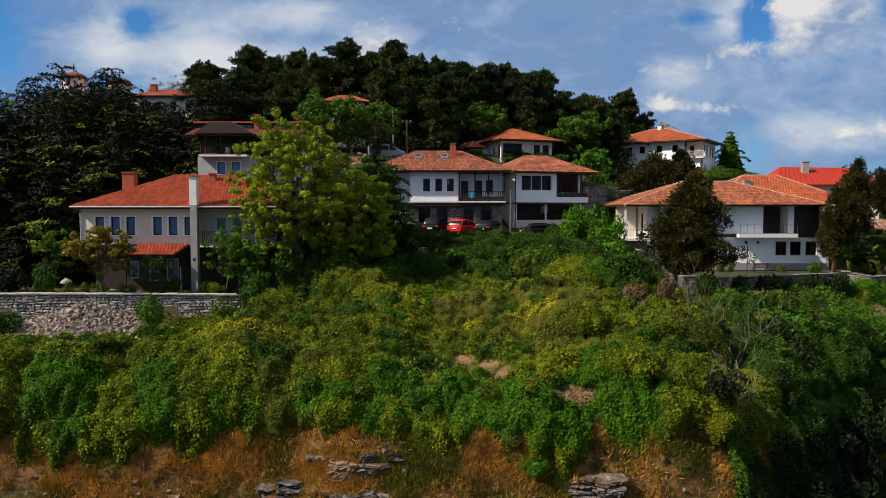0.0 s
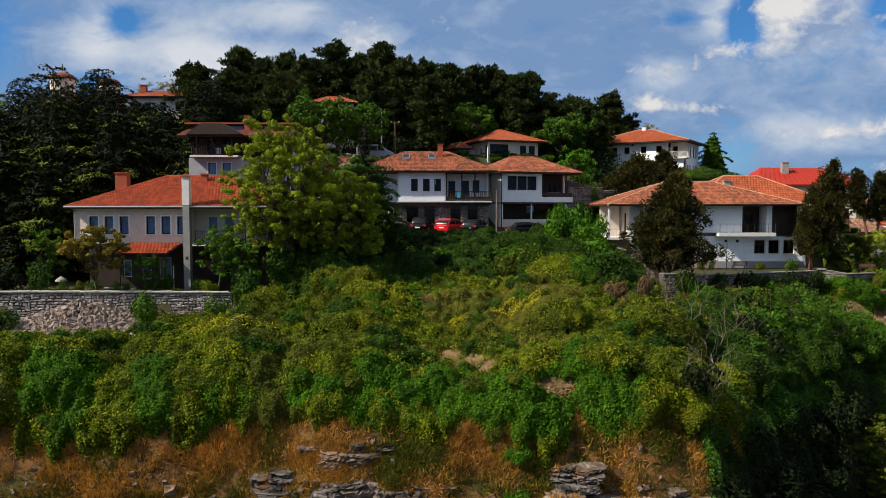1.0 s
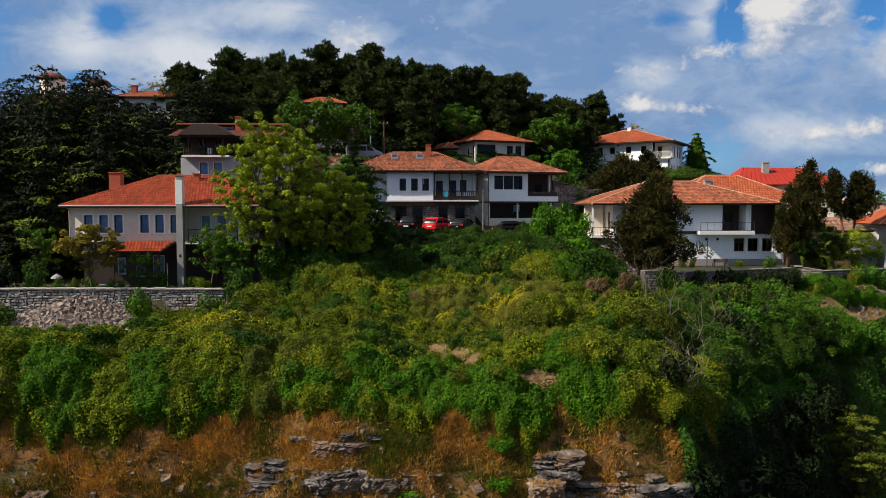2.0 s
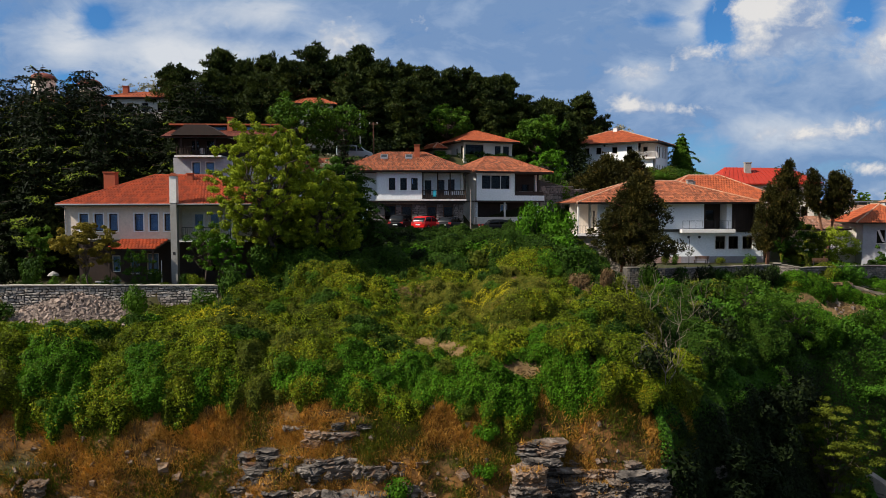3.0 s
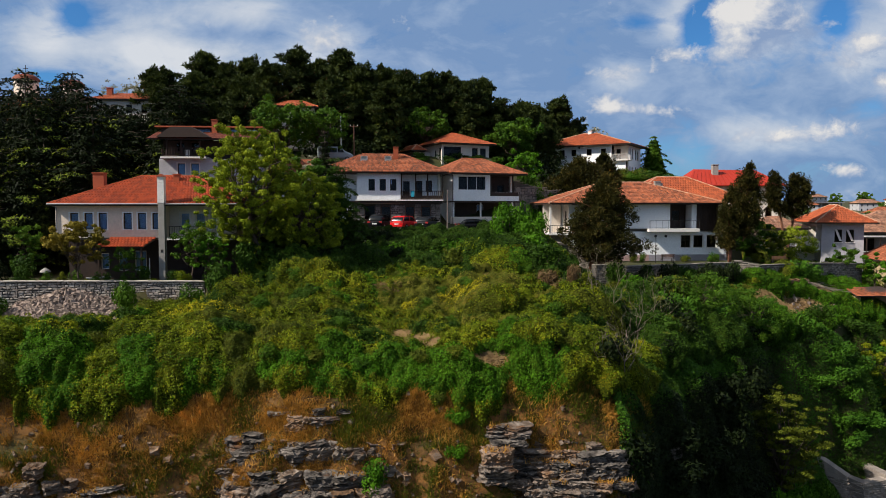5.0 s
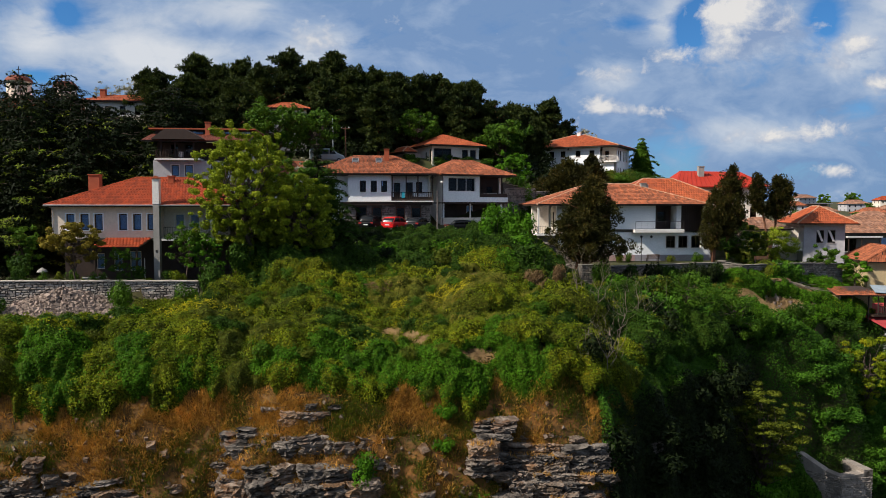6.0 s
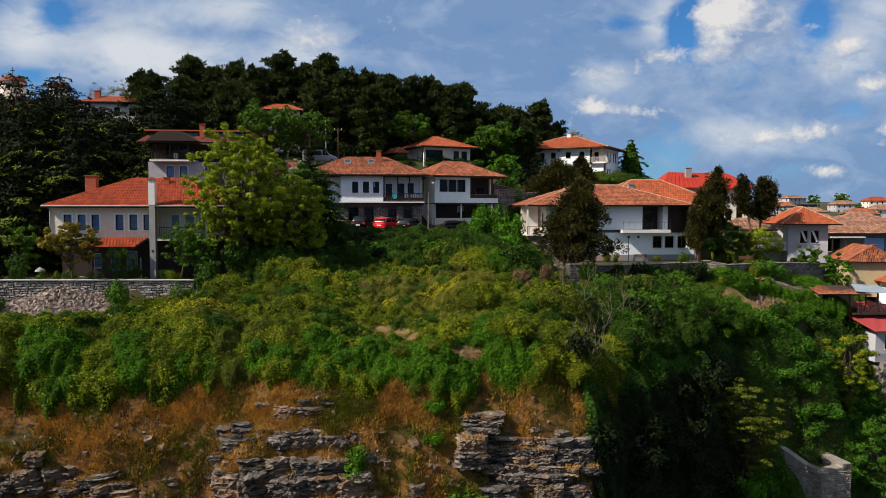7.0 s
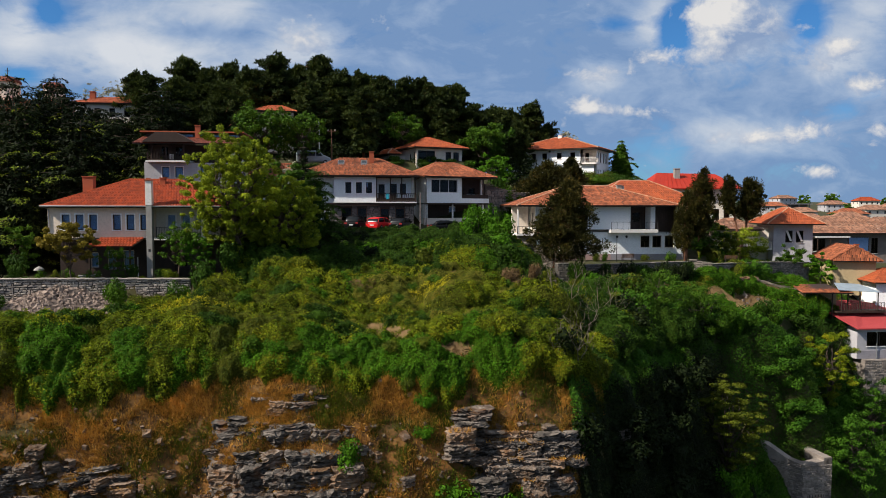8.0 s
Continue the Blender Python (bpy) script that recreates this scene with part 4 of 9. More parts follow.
def middle_house():
    rng = np.random.default_rng(12)
    base = 17.4
    h = thing("house", pose(-3.9, 75, base), "old white upper storey on a stone ground floor, weathered tile roof", "house")
    bal = 20.75 - base
    eave = 23.75 - base
    # stone piers of the ground floor with garage doors between
    holes = [(1.28, 2.58, 0, 2.65), (3.2, 4.4, 0.2, 2.6), (6.05, 7.15, 0, 2.55), (7.9, 9.05, 0, 2.55)]
    _, m = wall(h, "wall", (0, 0.4), (10.2, 0.4), 0, 2.85, 0.35, holes, M_MORTAR)
    stone_face(h, (0, 0.4), (1.28, 0.4), 0, 2.8, rng, M_ASHLAR, 0.42, 0.26)
    stone_face(h, (2.58, 0.4), (3.2, 0.4), 0, 2.8, rng, M_ASHLAR, 0.42, 0.26)
    stone_face(h, (4.4, 0.4), (6.05, 0.4), 0, 2.8, rng, M_ASHLAR, 0.42, 0.26)
    stone_face(h, (7.15, 0.4), (7.9, 0.4), 0, 2.8, rng, M_ASHLAR, 0.42, 0.26)
    stone_face(h, (9.05, 0.4), (10.2, 0.4), 0, 2.8, rng, M_ASHLAR, 0.42, 0.26)
    for q in holes:
        door(h, m, q, M_WOODMID)
    box_part(h, "beam", (-0.5, 10.4, -0.05, 0.39, 2.85, 3.2), M_WOOD)
    wall(h, "wall", (10.2, 0.75), (10.2, 8.5), 0, eave, 0.3, [], M_CREAM)
    wall(h, "wall", (10.2, 8.8), (-3.5, 8.8), 0, eave, 0.3, [], M_WHITE)
    wall(h, "wall", (-3.5, 8.5), (-3.5, 0.3), 0, eave, 0.3, [], M_WHITE)
    # white upper storey, proud of the ground floor
    up = [(u, u + 0.72, 21.77 - base, 23.1 - base) for u in (1.36, 2.64, 3.86)]
    _, m2 = wall(h, "wall", (0.45, -0.15), (5.5, -0.15), bal - 0.1, eave, 0.3, up, M_WHITE)
    for i, q in enumerate(up):
        window(h, m2, q, trim=M_WHITE)
    box_part(h, "half_blind", (3.93, 4.51, -0.03, -0.02, 22.5 - base, 23.03 - base), M_CURTAIN)
    # gallery with dark timber and a fretted rail
    dd = [(0.35, 1.1, 0.05, 2.15), (1.85, 2.6, 0.05, 2.2), (3.0, 3.75, 0.9, 2.25)]
    dd = [(a, b, c + bal, d + bal) for a, b, c, d in dd]
    _, m3 = wall(h, "wall", (5.5, 1.2), (10.2, 1.2), bal, eave, 0.3, dd, M_WHITE)
    door(h, m3, dd[0]), door(h, m3, dd[1]), window(h, m3, dd[2])
    box_part(h, "gallery_floor", (5.51, 10.5, -0.3, 1.19, bal - 0.1, bal + 0.02), M_WOOD)
    box_part(h, "fascia", (0.3, 10.5, -0.36, -0.31, bal - 0.16, bal - 0.02), M_TRIM)
    for x in (5.55, 7.2, 8.6, 10.3):
        box_part(h, "post", (x, x + 0.13, -0.25, -0.12, bal + .02, eave), M_WOOD)
    railing(h, (5.6, -0.2), (10.4, -0.2), bal + 0.02, 0.95, M_WOOD, 0.22, 0.05, 0.09)
    box_part(h, "rail_board", (5.68, 10.3, -0.17, -0.14, bal + 0.1, bal + 0.45), M_WOOD)
    part("towel", Geo().box(6.72, 7.1, -0.27, -0.24, bal + 0.3, bal + 0.98), mat("turquoise_towel", (0.03, 0.33, 0.42), (0.02, 0.28, 0.38), 3, 12), h, "turquoise towel hung over the rail")
    # lower left wing behind the trees
    lw = [(0.6, 1.3, 21.6 - base, 23.1 - base), (1.7, 2.3, 21.2 - base, 23.1 - base)]
    _, m4 = wall(h, "wall", (-3.5, 0.9), (0.45, 0.9), 0, eave, 0.3, lw, M_WHITE)
    for q in lw:
        window(h, m4, q)
    box_part(h, "floor_slab", (-3.2, 9.9, 1.55, 8.4, bal - 0.2, bal), M_DARKROOM)
    box_part(h, "ceiling_slab", (-3.2, 9.9, 0.5, 8.4, eave - 0.06, eave - 0.01), M_WOOD)
    hip_roof(h, -4.2, 11.0, -0.9, 9.6, eave + 0.16, 2.35, M_TILE_OLD, rng, inset=5.1, w=0.24, length=0.4, rough=1.0, ridge_mat=M_TILE_OLD)
    # lower wing running on to the left
    wall(h, "wall", (-9.5, 2.2), (-3.51, 2.2), 0, eave - 0.5, 0.3, [(1.2, 2.0, 21.4 - base, 22.8 - base), (3.4, 4.2, 21.4 - base, 22.8 - base)], M_WHITE)
    wall(h, "wall", (-9.5, 8.5), (-9.5, 2.51), 0, eave - 0.5, 0.3, [], M_WHITE)
    hip_roof(h, -10.3, -4.25, 1.3, 9.4, eave - 0.35, 2.2, M_TILE_OLD, rng, inset=0.6, w=0.24, length=0.4, rough=1.0, ridge_mat=M_TILE_OLD)
    chimney(h, 5.0, 3.0, eave + 1.3, 27.0 - base, 0.6, 0.55, M_BRICK, M_TILE_OLD)
    for x in (1.2, 4.05):
        sk = part("skylight", Geo().add([(x - .4, 2.2, 25.55 - base), (x + .4, 2.2, 25.55 - base), (x + .4, 2.9, 25.98 - base), (x - .4, 2.9, 25.98 - base),
                                        (x - .4, 2.2, 25.2 - base), (x + .4, 2.2, 25.2 - base), (x + .4, 2.9, 25.5 - base), (x - .4, 2.9, 25.5 - base)],
                                       [(0, 1, 2, 3), (0, 4, 5, 1), (1, 5, 6, 2), (2, 6, 7, 3), (3, 7, 4, 0)]), M_METAL, h)
        part("pane", Geo().add([(x - .32, 2.27, 25.605 - base), (x + .32, 2.27, 25.605 - base), (x + .32, 2.83, 25.95 - base), (x - .32, 2.83, 25.95 - base)], [(0, 1, 2, 3)]), M_GLASS, sk)
    return h


def right_middle_house():
    rng = np.random.default_rng(13)
    base = 17.2
    h = thing("house", pose(8.2, 80.2, base, 0, 0, 19), "white house with a wide window band and dark loggia", "house")
    fl, eave = 20.65 - base, 23.95 - base
    holes = [(0.7, 4.55, 21.98 - base, 23.75 - base)]
    _, m = wall(h, "wall", (0, 0), (5.15, 0), fl, eave, 0.3, holes, M_WHITE)
    window(h, m, holes[0], mullions=3, bars=0, sill=False, frame=M_TRIM, fw=0.09)
    box_part(h, "parapet", (5.15, 9.3, 0, 0.18, fl, fl + 0.62), M_WHITE)
    box_part(h, "rail_board", (5.16, 9.2, 0.05, 0.13, fl + 0.63, fl + 1.12), M_WOOD)
    _, m2 = wall(h, "wall", (5.15, 2.0), (9.3, 2.0), fl, eave, 0.3, [(0.5, 1.4, fl + .05, fl + 2.15), (2.0, 3.0, fl + 0.9, fl + 2.1)], M_WOOD)
    door(h, m2, (0.5, 1.4, fl + .05, fl + 2.15)), window(h, m2, (2.0, 3.0, fl + 0.9, fl + 2.1))
    wall(h, "wall", (5.15, 2.0), (5.15, 0.3), fl, eave, 0.25, [], M_WOOD)
    for x in (5.2, 8.35):
        box_part(h, "post", (x, x + 0.16, 0.02, 0.17, fl + 1.12, eave), M_WOOD)
    box_part(h, "post", (8.55, 8.8, 1.0, 1.3, fl, eave), M_TRIM)
    # chairs' worth of clutter on the loggia stays a pale rail
    railing(h, (6.0, 0.4), (7.9, 0.4), fl + 0.62, 0.5, M_TRIM, 0.16, 0.03)
    wall(h, "wall", (9.3, 2.3), (9.3, 8.2), 0, eave, 0.3, [], M_WHITE)
    wall(h, "wall", (9.3, 8.5), (0, 8.5), 0, eave, 0.3, [], M_WHITE)
    wall(h, "wall", (0, 8.2), (0, 0.31), 0, eave, 0.3, [], M_WHITE)
    # open ground floor; dark wood on its rear wall stands in for shade
    gl = [(4.2, 5.2, 1.6, 3.0)]
    _, m3 = wall(h, "wall", (0.3, 2.6), (9.3, 2.6), 0, fl - 0.2, 0.3, gl, M_WOOD)
    window(h, m3, gl[0], mullions=2, curtain=True, frame=M_TRIM, glass=M_GLASS_BRIGHT)
    box_part(h, "post", (3.95, 4.12, 0.4, 0.57, 1.0, fl - .2), M_TRIM)
    box_part(h, "floor_slab", (0.0, 9.3, 0.02, 8.2, fl - 0.2, fl - .002), M_WOOD)
    box_part(h, "low_wall", (-0.3, 9.2, 0.1, 0.35, 0, 1.45), M_CREAM)
    box_part(h, "post", (8.3, 8.55, 0.12, 0.34, 1.45, fl - .2), M_TRIM)
    g = Geo().tube([(-0.08, -0.1, 0), (-0.08, -0.1, eave - .2), (-0.6, -0.6, eave + .1)], 0.06, 6)
    part("downpipe", g, M_WOOD, h)
    hip_roof(h, -0.75, 10.1, -0.85, 9.3, eave + 0.16, 2.1, M_TILE_OLD, rng, inset=4.0, w=0.25, length=0.42, rough=1.0, ridge_mat=M_TILE_OLD)
    box_part(h, "ceiling_slab", (0.3, 9.0, 0.4, 8.2, eave - .08, eave - .01), M_WOOD)
    return h


def upper_house():
    rng = np.random.default_rng(14)
    base = 22.5
    h = thing("house", pose(8.1, 99.5, base, 0, 0, 20), "cream villa with large dark windows and orange hip roof", "house")
    eave = 29.4 - base
    w1 = [(0.3, 3.25, 27.1 - base, 29.05 - base), (5.1, 6.1, 26.6 - base, 28.95 - base), (6.5, 7.5, 26.6 - base, 28.95 - base)]
    lw = [(5.9, 6.5, 26.9 - base, 28.6 - base), (2.2, 3.3, 26.8 - base, 28.5 - base), (7.6, 8.6, 26.9 - base, 28.9 - base)]
    fr = shell(h, 0, 8, 0, 9, 0, eave, M_CREAM, (25.9 - base,), front=w1, left=lw)
    for q in w1:
        window(h, fr[0], q, mullions=2 if q[0] < 1 else 1, sill=False)
    for q in lw:
        window(h, fr[3], q, sill=False)
    box_part(h, "string_course", (-0.04, 8.04, -0.06, -0.003, 26.35 - base, 26.45 - base), M_TRIM)
    box_part(h, "bay", (-2.6, -0.01, 4.5, 9, 0, eave - 0.9), M_CREAM)
    hip_roof(h, -0.9, 8.9, -0.9, 9.9, eave + 0.16, 2.0, M_TILE_MID, rng, inset=4.6, w=0.3, length=0.5, ridge_mat=M_TILE_MID)
    hip_roof(h, -3.4, -0.95, 3.6, 9.8, eave - 0.7, 0.9, M_TILE_MID, rng, along="y", w=0.3, length=0.5, ridge_mat=M_RIDGE)
    chimney(h, 6.6, 6.0, eave + 0.8, eave + 2.0, 0.5, 0.5, M_BRICK)
    return h


def far_right_house():
    rng = np.random.default_rng(15)
    base = 24.6
    h = thing("house", pose(31.6, 127.6, base, 0, 0, -34), "large white villa on the hill with an orange hip roof", "house")
    eave = 31.3 - base
    up = [(u, u + 0.95, 29.6 - base, 30.75 - base) for u in (1.6, 4.3, 6.6, 9.6, 12.3)]
    _, m = wall(h, "wall", (-3, 0), (11.3, 0), 0, eave, 0.3, up, M_WHITE)
    for q in up:
        window(h, m, q)
    _, mb = wall(h, "wall", (11.3, 1.6), (14.0, 1.6), 28.6 - base, eave, 0.3, [(0.5, 1.3, 28.65 - base, 30.7 - base)], M_CREAM)
    door(h, mb, (0.5, 1.3, 28.65 - base, 30.7 - base), M_WOODMID)
    wall(h, "wall", (11.3, 0), (14, 0), 0, 28.4 - base, 0.3, [], M_WHITE)
    box_part(h, "balcony_slab", (11.31, 14.7, -0.7, 1.59, 28.41 - base, 28.6 - base), M_TRIM)
    railing(h, (11.4, -0.6), (14.6, -0.6), 28.6 - base, 1.0, M_TRIM, 0.16, 0.03)
    railing(h, (14.6, -0.6), (14.6, 1.5), 28.6 - base, 1.0, M_TRIM, 0.16, 0.03)
    rw = [(u, u + 0.8, 28.9 - base, 30.8 - base) for u in (0.7, 2.2, 4.6, 6.2)] + [(u, u + 0.8, 25.6 - base, 27.5 - base) for u in (0.7, 2.2, 4.6, 6.2)]
    _, mr = wall(h, "wall", (14, 1.9), (14, 10), 0, eave, 0.3, rw, M_WHITE)
    for q in rw:
        window(h, mr, q)
    wall(h, "wall", (14, 10.3), (-3, 10.3), 0, eave, 0.3, [], M_WHITE)
    wall(h, "wall", (-3, 10), (-3, 0.31), 0, eave, 0.3, [], M_WHITE)
    box_part(h, "floor_slab", (-2.69, 13.69, 1.95, 9.9, 28.3 - base, 28.5 - base), M_DARKROOM)
    box_part(h, "string_course", (-3.05, 11.3, -0.07, -0.004, 28.25 - base, 28.4 - base), M_TRIM)
    ac = part("air_conditioner", Geo().box(4.9, 6.0, -0.45, -0.02, 30.85 - base, 31.5 - base - 0.25), M_TRIM, h)
    part("fan_grille", Geo().tube([(5.3, -0.455, 31.05 - base), (5.3, -0.47, 31.05 - base)], 0.2, 12), M_IRON, ac)
    hip_roof(h, -4.2, 15.2, -1.2, 11.5, eave + 0.16, 2.75, M_TILE_MID, rng, inset=8.4, w=0.34, length=0.55, ridge_mat=M_RIDGE)
    chimney(h, 5.6, 4.9, eave + 2.0, eave + 3.3, 0.7, 0.6, M_TRIM)
    return h


def right_villa():
    rng = np.random.default_rng(16)
    base = 13.4
    h = thing("house", pose(26.4, 75, base), "long white villa with dark timber loggia and faded terracotta roof", "house")
    fl, eave = 17.3 - base, 20.2 - base
    # left lit wing with its corner terrace
    wall(h, "wall", (-4.6, 1.0), (-3.3, 1.0), 0, eave, 0.3, [], M_WHITE)
    box_part(h, "terrace_slab", (-7.3, -4.61, -0.3, 4, 16.55 - base, 16.75 - base), M_TRIM)
    box_part(h, "terrace_base", (-6.9, -4.61, 0.6, 4, 0, 16.54 - base), M_STONE)
    wall(h, "wall", (-7.1, 4.0), (-4.9, 4.0), 16.75 - base, eave, 0.3, [], M_CREAM)
    _, mt = wall(h, "wall", (-4.6, 3.99), (-4.6, 1.31), 16.75 - base, eave, 0.3, [(0.8, 1.7, 16.8 - base, 19.4 - base)], M_CREAM)
    door(h, mt, (0.8, 1.7, 16.8 - base, 19.4 - base))
    railing(h, (-7.2, -0.2), (-4.7, -0.2), 16.75 - base, 0.95, M_IRON, 0.3)
    box_part(h, "post", (-7.2, -7.0, -0.2, 0.0, 16.75 - base, eave), M_TRIM)
    # main front, upper storey
    holes = [(3.3, 5.15, fl + .05, 19.9 - base)]
    _, m = wall(h, "wall", (-3.3, 0), (7.45, 0), fl, eave, 0.3, holes, M_WHITE)
    window(h, m, holes[0], mullions=2, bars=3, sill=False, curtain=True)
    lg = [(0.9, 2.0, fl + .05, fl + 2.2)]
    _, m2 = wall(h, "wall", (7.45, 1.8), (10.1, 1.8), fl, eave, 0.3, lg, M_WOOD)
    door(h, m2, lg[0])
    wall(h, "wall", (7.45, 1.8), (7.45, 0.31), fl, eave, 0.25, [], M_WOOD)
    box_part(h, "post", (10.1, 10.7, 0.0, 1.8, fl, eave), M_WHITE)
    box_part(h, "timber_wall", (10.71, 13.4, 0.02, 0.3, fl - 0.25, eave), M_WOOD, "dark boarded wall")
    for i in range(9):
        box_part(h, "board", (10.75 + i * 0.295, 10.98 + i * 0.295, -0.012, 0.018, fl - 0.2, eave - .05), M_WOOD)
    box_part(h, "balcony_slab", (4.6, 10.75, -0.9, -0.01, fl - 0.38, fl), M_TRIM)
    railing(h, (4.7, -0.82), (10.7, -0.82), fl, 0.95, M_IRON, 0.75, 0.018, 0.04)
    # lower storey
    ll = [(u, u + 1.15, 15.0 - base, 16.45 - base) for u in (12.25, 13.8, 15.45)]
    _, m3 = wall(h, "wall", (-3.3, 0.25), (14.6, 0.25), 0.75, fl - 0.38, 0.3, ll, M_WHITE)
    for w in ll:
        window(h, m3, w, mullions=2, trim=M_TRIM)
    for x in (5.8, 7.05):
        part("vent", Geo().tube([(x, 0.2, 16.37 - base), (x, 0.245, 16.37 - base)], 0.16, 14), M_IRON, h)
    box_part(h, "plinth", (5.0, 14.62, 0.21, 0.55, 0, 0.745), M_GREYP)
    box_part(h, "plinth", (-3.3, 4.99, 0.21, 0.55, 0, 0.745), M_PINKBASE)
    wall(h, "wall", (14.6, 0.56), (14.6, 9.4), 0, fl - 0.38, 0.3, [], M_WHITE)
    wall(h, "wall", (13.4, 0.31), (13.4, 9.4), fl - 0.2, eave, 0.3, [], M_WHITE)
    box_part(h, "side_roof", (13.0, 14.75, 0.15, 9.5, fl - 0.375, fl - 0.21), M_TRIM)
    wall(h, "wall", (14.6, 9.7), (-4.6, 9.7), 0, eave, 0.3, [], M_WHITE)
    wall(h, "wall", (-4.6, 9.4), (-4.6, 4.31), 0, eave, 0.3, [], M_WHITE)
    box_part(h, "floor_slab", (-4.2, 14.2, 0.6, 9.4, fl - 0.3, fl - 0.05), M_DARKROOM)
    box_part(h, "ceiling_slab", (-4.2, 14.2, 0.35, 9.4, eave - .07, eave - .01), M_WOOD)
    hip_roof(h, -7.5, 13.9, -1.15, 10.6, eave + 0.14, 2.6, M_TILE_OLD, rng, inset=8.0, w=0.26, length=0.42, rough=0.8, ridge_mat=M_RIDGE)
    ch = chimney(h, 7.3, 4.0, eave + 1.6, 23.0 - base, 0.7, 0.5, M_CONC)
    part("vent_pipe", Geo().tube([(7.85, 4.0, eave + 1.6), (7.85, 4.0, 22.9 - base)], 0.16, 8), M_METAL, ch)
    return h


left_house()
middle_house()
right_middle_house()
upper_house()
far_right_house()
right_villa()


# ---- plants ----
def shell_points(n, rng, c, r, inner=0.55):
    """Points in the outer shell of an ellipsoid, and their outward directions."""
    d = unit(rng.normal(size=(n, 3)))
    k = rng.uniform(inner ** 3, 1, n)[:, None] ** (1 / 3)
    return np.array(c) + d * k * np.array(r), d


def crown_mesh(name, lobes, n, size, rng, material, inner=0.55, aspect=0.55, wild=0.5, droop=0.0):
    """A crown of leaves: lobes are (centre, radii); each takes leaves by its surface."""
    area = np.array([r[0] * r[1] + r[0] * r[2] + r[1] * r[2] for _, r in lobes])
    share = np.maximum(8, (n * area / area.sum()).astype(int))
    ps, ds = [], []
    for (c, r), k in zip(lobes, share):
        p, d = shell_points(k, rng, c, r, inner)
        ps.append(p)
        ds.append(d + np.array([0, 0, 0.25]))
    p, d = np.concatenate(ps), np.concatenate(ds)
    me = quads(name, leaf_corners(p, d, size, rng, aspect, wild, droop), len(p))
    me.materials.append(material)
    return me


def limb(g, a, b, r0, r1, rng, bend=0.12, n=4, sides=5):
    a, b = Vector(a), Vector(b)
    pts = []
    for i in range(n + 1):
        p = a.lerp(b, i / n)
        if 0 < i < n:
            p += Vector(rng.normal(0, bend * (b - a).length * 0.35, 3))
        pts.append(p)
    g.tube(pts, [r0 + (r1 - r0) * i / n for i in range(n + 1)], sides)
    return pts


def broad_tree(m, label, height, radius, trunk, material, n, size, seed, lobes=26, squash=1.0, bark=None, group="", name="tree", lean=0.0, low=0.28, edge=0.4, clump=0.16):
    """A leafy tree: trunk, limbs that run to each bough, and a crown of many leaf clumps."""
    rng = np.random.default_rng(seed)
    t = thing(name, m, label, "tree" if name != "shrub" else "shrub", group)
    g = Geo()
    top = Vector((lean, 0, height * 0.62))
    limb(g, (0, 0, -0.5), top, trunk, trunk * 0.45, rng, 0.1, 5, 8)
    made = []
    zc, rz = height * (low + 1) / 2, height * (1 - low) / 2
    for i in range(int(lobes * 3.6)):
        d = unit(rng.normal(size=(1, 3)))[0]
        k = rng.uniform(edge, 1.0) * (1 + 0.15 * math.sin(5 * math.atan2(d[1], d[0]) + seed) * math.cos(4 * d[2] + seed))
        c = np.array([lean + d[0] * k * radius, d[1] * k * radius, zc + d[2] * k * rz])
        s = rng.uniform(0.62, 1.38) * clump * radius
        c[2] = max(c[2], 0.12 * height)
        c[2] = min(c[2], height - s * 0.6 * squash)
        made.append((c, (s * rng.uniform(0.7, 1.4), s * rng.uniform(0.7, 1.3), s * rng.uniform(0.45, 0.85) * squash)))
        f = rng.uniform(0.35, 0.95)
        start = Vector((0, 0, 0)).lerp(top, f)
        limb(g if i % max(2, lobes // 20) == 0 else Geo(), start, Vector(c), trunk * 0.3, trunk * 0.06, rng, 0.2, 3, 4)
    part("trunk", g, bark or M_BARK, t, smooth=True)
    part("crown", crown_mesh("crown", made, n, size, rng, material, 0.25), material, t)
    return t


